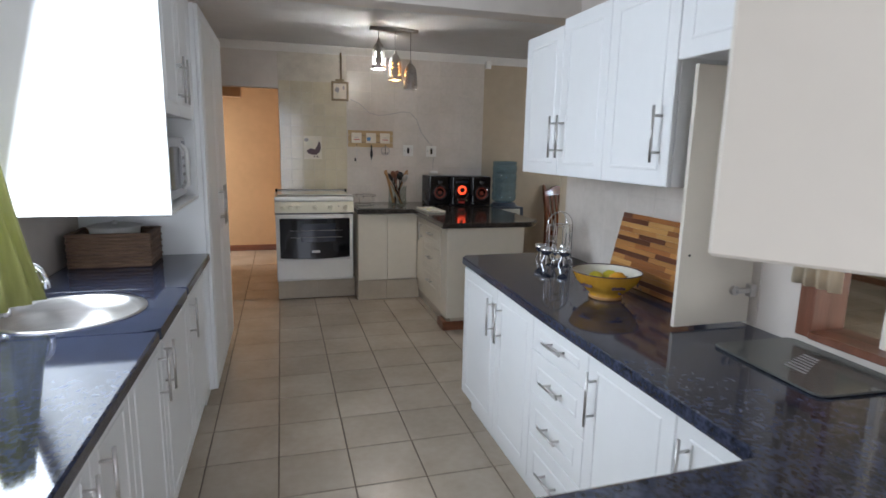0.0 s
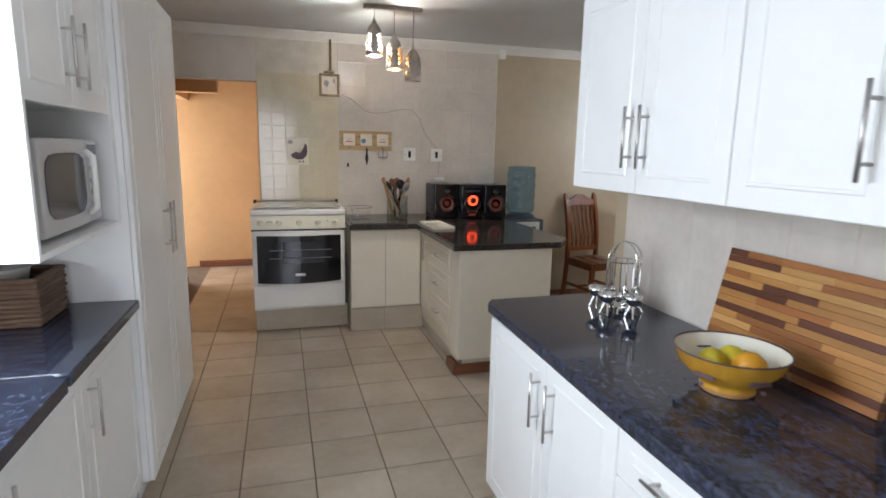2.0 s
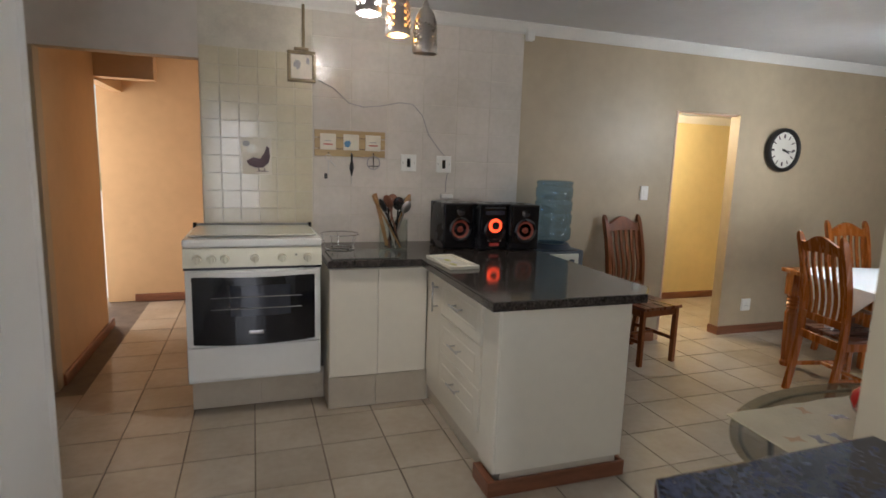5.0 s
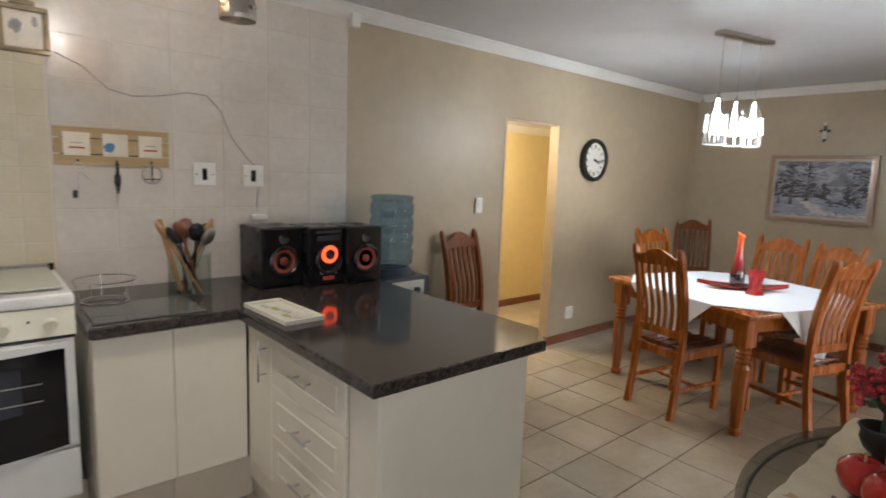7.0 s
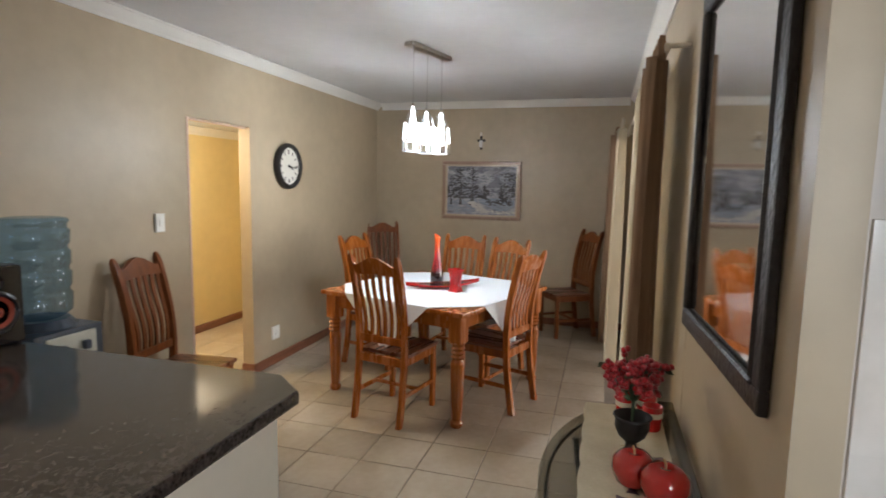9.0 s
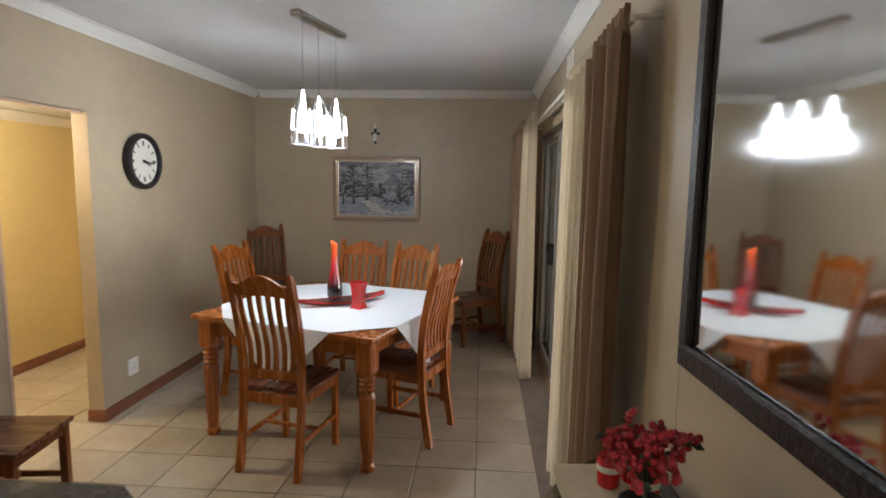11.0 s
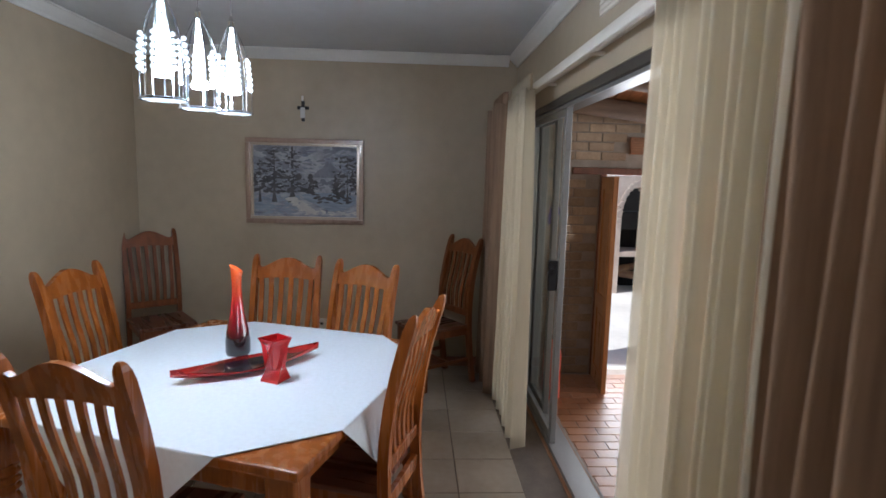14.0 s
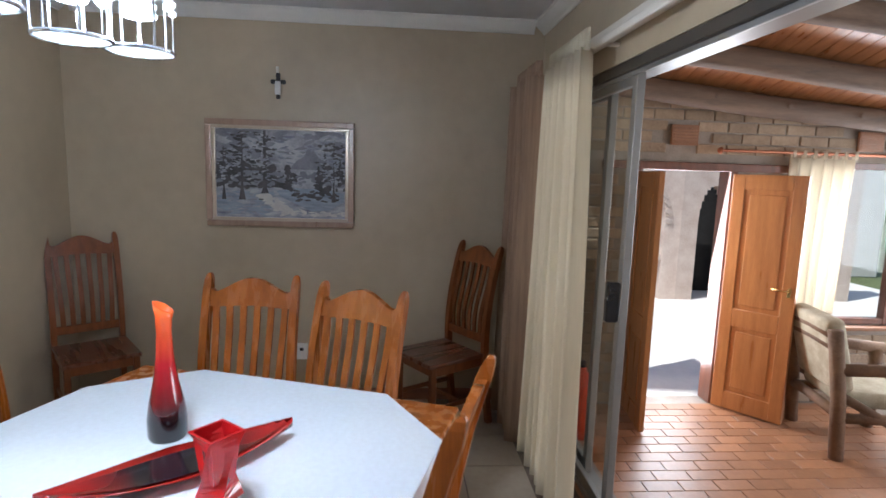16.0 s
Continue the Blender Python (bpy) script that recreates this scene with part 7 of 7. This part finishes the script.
for i, x in enumerate((6.95, 6.47, 5.95, 5.4, 4.85, 4.3, 3.7, 3.0, 2.3)):
    pl = thing("roof_pole", "weathered round timber roof pole", "roof beam", group="roof poles")
    pts = [(x + 0.012 * math.sin(y * 2 + i), y, roof_z(x, y) - 0.088 + 0.008 * math.sin(3 * y + i)) for y in [3.055 - 0.31 * k for k in range(21)]]
    part("pole", tube(pts, 0.08, 12), "pole", pl, smooth=True)
    for k in range(4):
        y = 2.5 - 0.55 * k + 0.1 * (i % 2)
        bm = lathe([(0.022, 0), (0.016, 0.008), (0.001, 0.01)], 10)
        part("knot", bm, "pole", pl, m=pose(x - 0.078, y, roof_z(x, y) - 0.085, 0, -90))
rf = thing("roof", "varnished pine board ceiling of the sunroom", "roof", kind="structure")
for nm, lift, thick, gap, mt in (("deck", 0.024, 0.03, 0.0, "dark_wood"), ("ceiling_boards", 0.0, 0.018, 0.007, "board")):
    vs, fs = [], []
    y = 3.05
    while y > -3.3:
        y0_, y1_ = y - 0.1 + gap, y
        o = len(vs)
        for zz in (lift, lift + thick):
            vs += [(1.65, y0_, roof_z(1.65, y0_) + zz), (7.32, y0_, roof_z(7.32, y0_) + zz), (7.32, y1_, roof_z(7.32, y1_) + zz), (1.65, y1_, roof_z(1.65, y1_) + zz)]
        fs += [[o + k for k in f] for f in ((0, 1, 2, 3), (4, 5, 6, 7), (0, 1, 5, 4), (1, 2, 6, 5), (2, 3, 7, 6), (3, 0, 4, 7))]
        y -= 0.1
    me = bpy.data.meshes.new(nm)
    me.from_pydata(vs, [], fs)
    me.materials.append(M[mt])
    new(nm, me).parent = rf

# log armchair with a cushion
lg = thing("log_armchair", "rustic log armchair with a pale patterned cushion", "armchair", pose(6.50, 0.93, SF, 0, 0, 168))
for sx in (-0.3, 0.3):
    part("post", tube([(sx, 0.26, 0), (sx + 0.01, 0.265, 0.3), (sx, 0.26, 0.60)], 0.045, 10), "log", lg, smooth=True)
    part("post", tube([(sx, -0.26, 0), (sx, -0.29, 0.4), (sx, -0.36, 0.86)], 0.045, 10), "log", lg, smooth=True)
    part("arm", tube([(sx, 0.36, 0.60), (sx, 0.05, 0.62), (sx, -0.34, 0.60)], 0.04, 10), "log", lg, smooth=True)
    part("brace", tube([(sx, 0.26, 0.12), (sx, 0.0, 0.28), (sx, -0.26, 0.42)], 0.03, 8), "log", lg, smooth=True)
    part("side_rail", tube([(sx, 0.26, 0.30), (sx, -0.28, 0.28)], 0.035, 8), "log", lg, smooth=True)
for y, z in ((0.26, 0.30), (-0.28, 0.30), (-0.33, 0.74), (-0.35, 0.82)):
    part("rail", tube([(-0.3, y, z), (0, y, z + 0.01), (0.3, y, z)], 0.035, 8), "log", lg, smooth=True)
part("seat_cushion", box(-0.26, 0.26, -0.24, 0.24, 0.335, 0.44, 0.04, seg=3), "cushion", lg, "pale patterned seat cushion", smooth=True)
part("back_cushion", box(-0.26, 0.26, -0.06, 0.06, 0.0, 0.50, 0.045, seg=3), "cushion", lg, "pale patterned back cushion", smooth=True, m=pose(0, -0.22, 0.43, 14))
# red cylinder and a hanging ornament seen through the glass
fx = thing("fire_extinguisher", "red cylinder standing by the brick wall", "fire extinguisher", pose(6.60, 2.86, SF))
part("cylinder", lathe([(0.07, 0.0), (0.075, 0.01), (0.075, 0.38), (0.06, 0.44), (0.025, 0.47), (0.022, 0.50)], 20), "red_paint", fx, smooth=True)
part("valve", cyl(0, 0, 0.50, 0.54, 0.02, n=10), "black", fx)
ho = thing("wall_ornament", "purple felt ornament hanging on the brick wall", "ornament", pose(BX - 0.012, 2.76, 1.24))
part("bow", box(-0.008, 0.0, -0.05, 0.05, 0.0, 0.06, 0.003), "purple", ho)
part("tail", box(-0.008, 0.0, -0.02, 0.06, -0.09, -0.001, 0.003), "purple", ho)

setting("doorstep", box(7.302, 8.5, 1.1, 2.9, -0.36, SF - 0.02, 0.004), "paving", "pale tiled doorstep on the patio", "step")
# patio: arched brick braai and a table
brq = thing("braai", "arched pale brick braai on the patio", "fireplace", pose(11.2, 0.35, -0.33))
bm = bmesh.new()
W2, H2 = 0.26, 1.55
n = 14
arch = [(W2 * math.cos(math.pi * i / n), 1.15 + 0.62 * math.sin(math.pi * i / n)) for i in range(n + 1)]


def arch_wall(yc, lo, hi, top_, z0_):
    """Brick front with one arched opening, as columns over the arch."""
    bm_ = bmesh.new()
    box(0, 0.3, lo, yc - W2, z0_, top_, 0, bm_)
    box(0, 0.3, yc + W2, hi, z0_, top_, 0, bm_)
    for (a0, z0a), (a1, z1a) in zip(arch, arch[1:]):
        box(0, 0.3, yc + min(a0, a1), yc + max(a0, a1), max(z0a, z1a), top_, 0, bm_)
    return bm_


part("front", arch_wall(0.0, -0.52, 2.2, 2.6, 0.0), "pale_brick", brq)
part("front", arch_wall(-1.05, -3.4, -0.521, 2.6, 0.0), "pale_brick", brq)
part("back", box(0.7, 0.75, -3.4, 2.2, 0.0, 2.6), "soot", brq)
part("hearth", box(0.02, 0.69, -0.26, 0.26, 0.62, 0.70), "pale_brick", brq)
part("hood", box(0.32, 0.68, -0.25, 0.25, 1.05, 1.35, 0.01), "soot", brq)
part("logs", tube([(0.3, -0.2, 0.25), (0.4, 0.2, 0.3)], 0.07, 8), "log", brq)
part("logs", tube([(0.45, -0.2, 0.4), (0.3, 0.2, 0.36)], 0.06, 8), "log", brq)
bm = bmesh.new()
for i in range(15):
    a = math.pi * (i + 0.5) / 15
    bb = box(-0.02, 0.05, -0.035, 0.035, -0.055, 0.055, 0.006)
    bmesh.ops.transform(bb, matrix=Matrix.Translation((0, (W2 + 0.06) * math.cos(a), 1.15 + (0.62 + 0.06) * math.sin(a))) @ pose(0, 0, 0, 90 - math.degrees(math.atan2(0.62 * math.sin(a), W2 * math.cos(a)))), verts=bb.verts)
    me_ = bpy.data.meshes.new("tmp")
    bb.to_mesh(me_)
    bb.free()
    bm.from_mesh(me_)
    bpy.data.meshes.remove(me_)
part("arch_bricks", bm, "pale_brick", brq)
pt_ = thing("patio_table", "patio table with a green cloth", "table", pose(9.6, 2.15, -0.33))
part("top", box(-0.4, 0.4, -0.4, 0.4, 0.70, 0.73, 0.004), "table_green", pt_)
for sx in (-1, 1):
    for sy in (-1, 1):
        part("leg", box(sx * 0.35 - 0.02, sx * 0.35 + 0.02, sy * 0.35 - 0.02, sy * 0.35 + 0.02, 0, 0.70), "iron", pt_)
part("cloth_side", box(-0.408, -0.402, -0.408, 0.408, 0.42, 0.735, 0.001), "table_green", pt_)
part("cloth_side", box(-0.40, 0.408, -0.408, -0.402, 0.42, 0.735, 0.001), "table_green", pt_)
setting("patio_wall", box(13.9, 14.0, -6, 7, -0.4, 2.4), "frame_white", "white wall closing the patio", "wall")


# ---- pieces: tiles and bricks, laid last ----
def piece_mesh(name, w, h, t, material, bev=0.0015):
    """One flat piece lying in x and y, its top at z = 0."""
    me = bpy.data.meshes.new(name)
    bm = bmesh.new()
    b = bev
    low_ = [bm.verts.new(p) for p in ((-w / 2, -h / 2, -t), (w / 2, -h / 2, -t), (w / 2, h / 2, -t), (-w / 2, h / 2, -t))]
    mid = [bm.verts.new(p) for p in ((-w / 2, -h / 2, -b), (w / 2, -h / 2, -b), (w / 2, h / 2, -b), (-w / 2, h / 2, -b))]
    top_ = [bm.verts.new(p) for p in ((-w / 2 + b, -h / 2 + b, 0), (w / 2 - b, -h / 2 + b, 0), (w / 2 - b, h / 2 - b, 0), (-w / 2 + b, h / 2 - b, 0))]
    for a, c in ((low_, mid), (mid, top_)):
        for k in range(4):
            bm.faces.new((a[k], a[(k + 1) % 4], c[(k + 1) % 4], c[k]))
    bm.faces.new(top_)
    bm.to_mesh(me)
    bm.free()
    me.materials.append(M[material])
    return me


def lay(me, m, parent, name):
    ob_ = new(name, me)
    ob_.parent = parent
    ob_.matrix_basis = m
    return ob_


floor_ob = bpy.data.objects["floor"]
P = 0.33
fm = piece_mesh("floor_tile", P - 0.006, P - 0.006, 0.0078, "floor_tile")
rnd = random.Random(2)
cells = []
for i in range(-4, 22):
    for j in range(-19, 14):
        x, y = 0.172 + P * (i + 0.5), 4.43 + P * (j + 0.5)
        inside = (WW < x < EW and SW + 0.05 < y < NW) or (WW < x < KW and -1.6 < y < SW + 0.1) or (-0.97 < x < 0.12 and NW < y < 8.4) or (2.5 < x < 5.9 and NW < y < 7.4)
        if inside:
            cells.append((x, y))
near = sorted(cells, key=lambda c: min(abs(c[0] - 0.3) + max(0, abs(c[1] - 4.0) - 1.6), abs(c[1] - 4.4) + max(0, abs(c[0] - 3.0) - 2.2)))
pick = set(near[:300])
far_bm = []
for x, y in cells:
    tilt = (rnd.uniform(-0.12, 0.12), rnd.uniform(-0.12, 0.12))
    m_ = pose(x, y, -0.0001 - 0.0004 * rnd.random(), tilt[0], tilt[1], rnd.choice((0, 90, 180, 270)))
    if (x, y) in pick:
        lay(fm, m_, floor_ob, "tile")
    else:
        far_bm.append(m_)
vs, fs = [], []
for m_ in far_bm:
    o = len(vs)
    vs += [m_ @ v.co for v in fm.vertices]
    fs += [[o + k for k in p.vertices] for p in fm.polygons]
me = bpy.data.meshes.new("far_tiles")
me.from_pydata(vs, [], fs)
me.materials.append(M["floor_tile"])
ft = new("far_tiles", me)
ft.parent = floor_ob
ft["kind"] = "stuff"

wn_ob = bpy.data.objects["wall_north"]


def wall_tiles(x0, x1, z0, z1, w, h, material, thick=0.009):
    me_ = piece_mesh("wall_tile", w - 0.003, h - 0.003, thick, material, 0.0018)
    nx, nz = int((x1 - x0) / w + 0.5), int((z1 - z0) / h + 0.5)
    for i in range(nx):
        for j in range(nz):
            lay(me_, pose(x0 + w * (i + 0.5), NW - thick, z0 + h * (j + 0.5), 90 + rnd.uniform(-0.25, 0.25), rnd.uniform(-0.25, 0.25), 0), wn_ob, "tile")


setting("tile_bed", box(-0.112, 2.07, NW - 0.0075, NW - 0.0005, 0.60, CEIL - 0.076), "wall_grout", "pale grout bed of the wall tiles", "wall")
wall_tiles(-0.112, -0.112 + 6 * 0.1125, 0.92, 0.92 + 11 * 0.11, 0.1125, 0.11, "wall_tile", 0.010)
wall_tiles(0.565, 0.565 + 6 * 0.2505, 0.90, 0.90 + 8 * 0.193, 0.2505, 0.193, "wall_tile_w", 0.009)
setting("tile_bed_kitchen", box(KW - 0.0052, KW - 0.0005, 1.69, 3.095, TOP + 0.004, TOP + 0.595), "wall_tile_w", "pale grout bed behind the counter tiles", "wall")
kw_ob = bpy.data.objects["wall_kitchen"]
km = piece_mesh("wall_tile", 0.2007, 0.1975, 0.006, "wall_tile_w", 0.0012)
for i in range(7):
    for j in range(3):
        lay(km, pose(KW - 0.006, 1.69 + 0.2015 * (i + 0.5) - 0.003, TOP + 0.003 + 0.1985 * (j + 0.5), 0, -90 + rnd.uniform(-0.2, 0.2), 0), kw_ob, "tile")

sfl = bpy.data.objects["floor_sunroom"]
tm_ = piece_mesh("terracotta_tile", 0.215, 0.104, 0.0058, "terracotta", 0.002)
cnt = 0
for i in range(0, 17):
    for j in range(0, 27):
        x = 7.08 - 0.11 * j
        y = 3.0 - 0.221 * i - (0.11 if j % 2 else 0)
        if y < -0.3 or x < 4.3 or cnt >= 300:
            continue
        lay(tm_, pose(x, y, SF, rnd.uniform(-0.2, 0.2), rnd.uniform(-0.2, 0.2), 90), sfl, "tile")
        cnt += 1


def bricks(parent, rects, skip):
    """Stretcher-bond bricks on the wall that faces -x, at most 300 as pieces."""
    me_ = piece_mesh("brick", 0.222, 0.070, 0.012, "brick", 0.004)
    z = SF + 0.045
    row = 0
    out_n = 0
    rest = []
    while z < 2.75:
        y = 3.06 - 0.11 - (0.115 if row % 2 else 0)
        while y > -0.95:
            ok = not any(a < y + 0.10 and y - 0.10 < b and c < z + 0.03 and z - 0.03 < d for a, b, c, d in skip)
            if ok and z < roof_z(BX, y) + 0.02:
                m_ = Matrix.Translation((BX - 0.001 + 0.005 * rnd.random(), y, z)) @ pose(0, 0, 0, 90 + rnd.uniform(-1, 1), 0, -90 + rnd.uniform(-1.2, 1.2))
                if z > 0.9 and out_n < 300:
                    lay(me_, m_, parent, "brick")
                    out_n += 1
                else:
                    rest.append(m_)
            y -= 0.233
        z += 0.082
        row += 1
    vs_, fs_ = [], []
    for m_ in rest:
        o = len(vs_)
        vs_ += [m_ @ v.co for v in me_.vertices]
        fs_ += [[o + k for k in p.vertices] for p in me_.polygons]
    mm = bpy.data.meshes.new("lower_bricks")
    mm.from_pydata(vs_, [], fs_)
    mm.materials.append(M["brick"])
    o = new("lower_bricks", mm)
    o.parent = parent
    o["kind"] = "stuff"


bricks(bpy.data.objects["wall_sunroom_core"], None, [(1.56, 2.36, -1, 1.66), (-0.9, 1.15, 0.37, 1.70), (1.12, 2.62, 1.58, 1.68), (1.90, 2.12, 1.78, 1.94), (0.41, 0.63, 1.78, 1.94)])
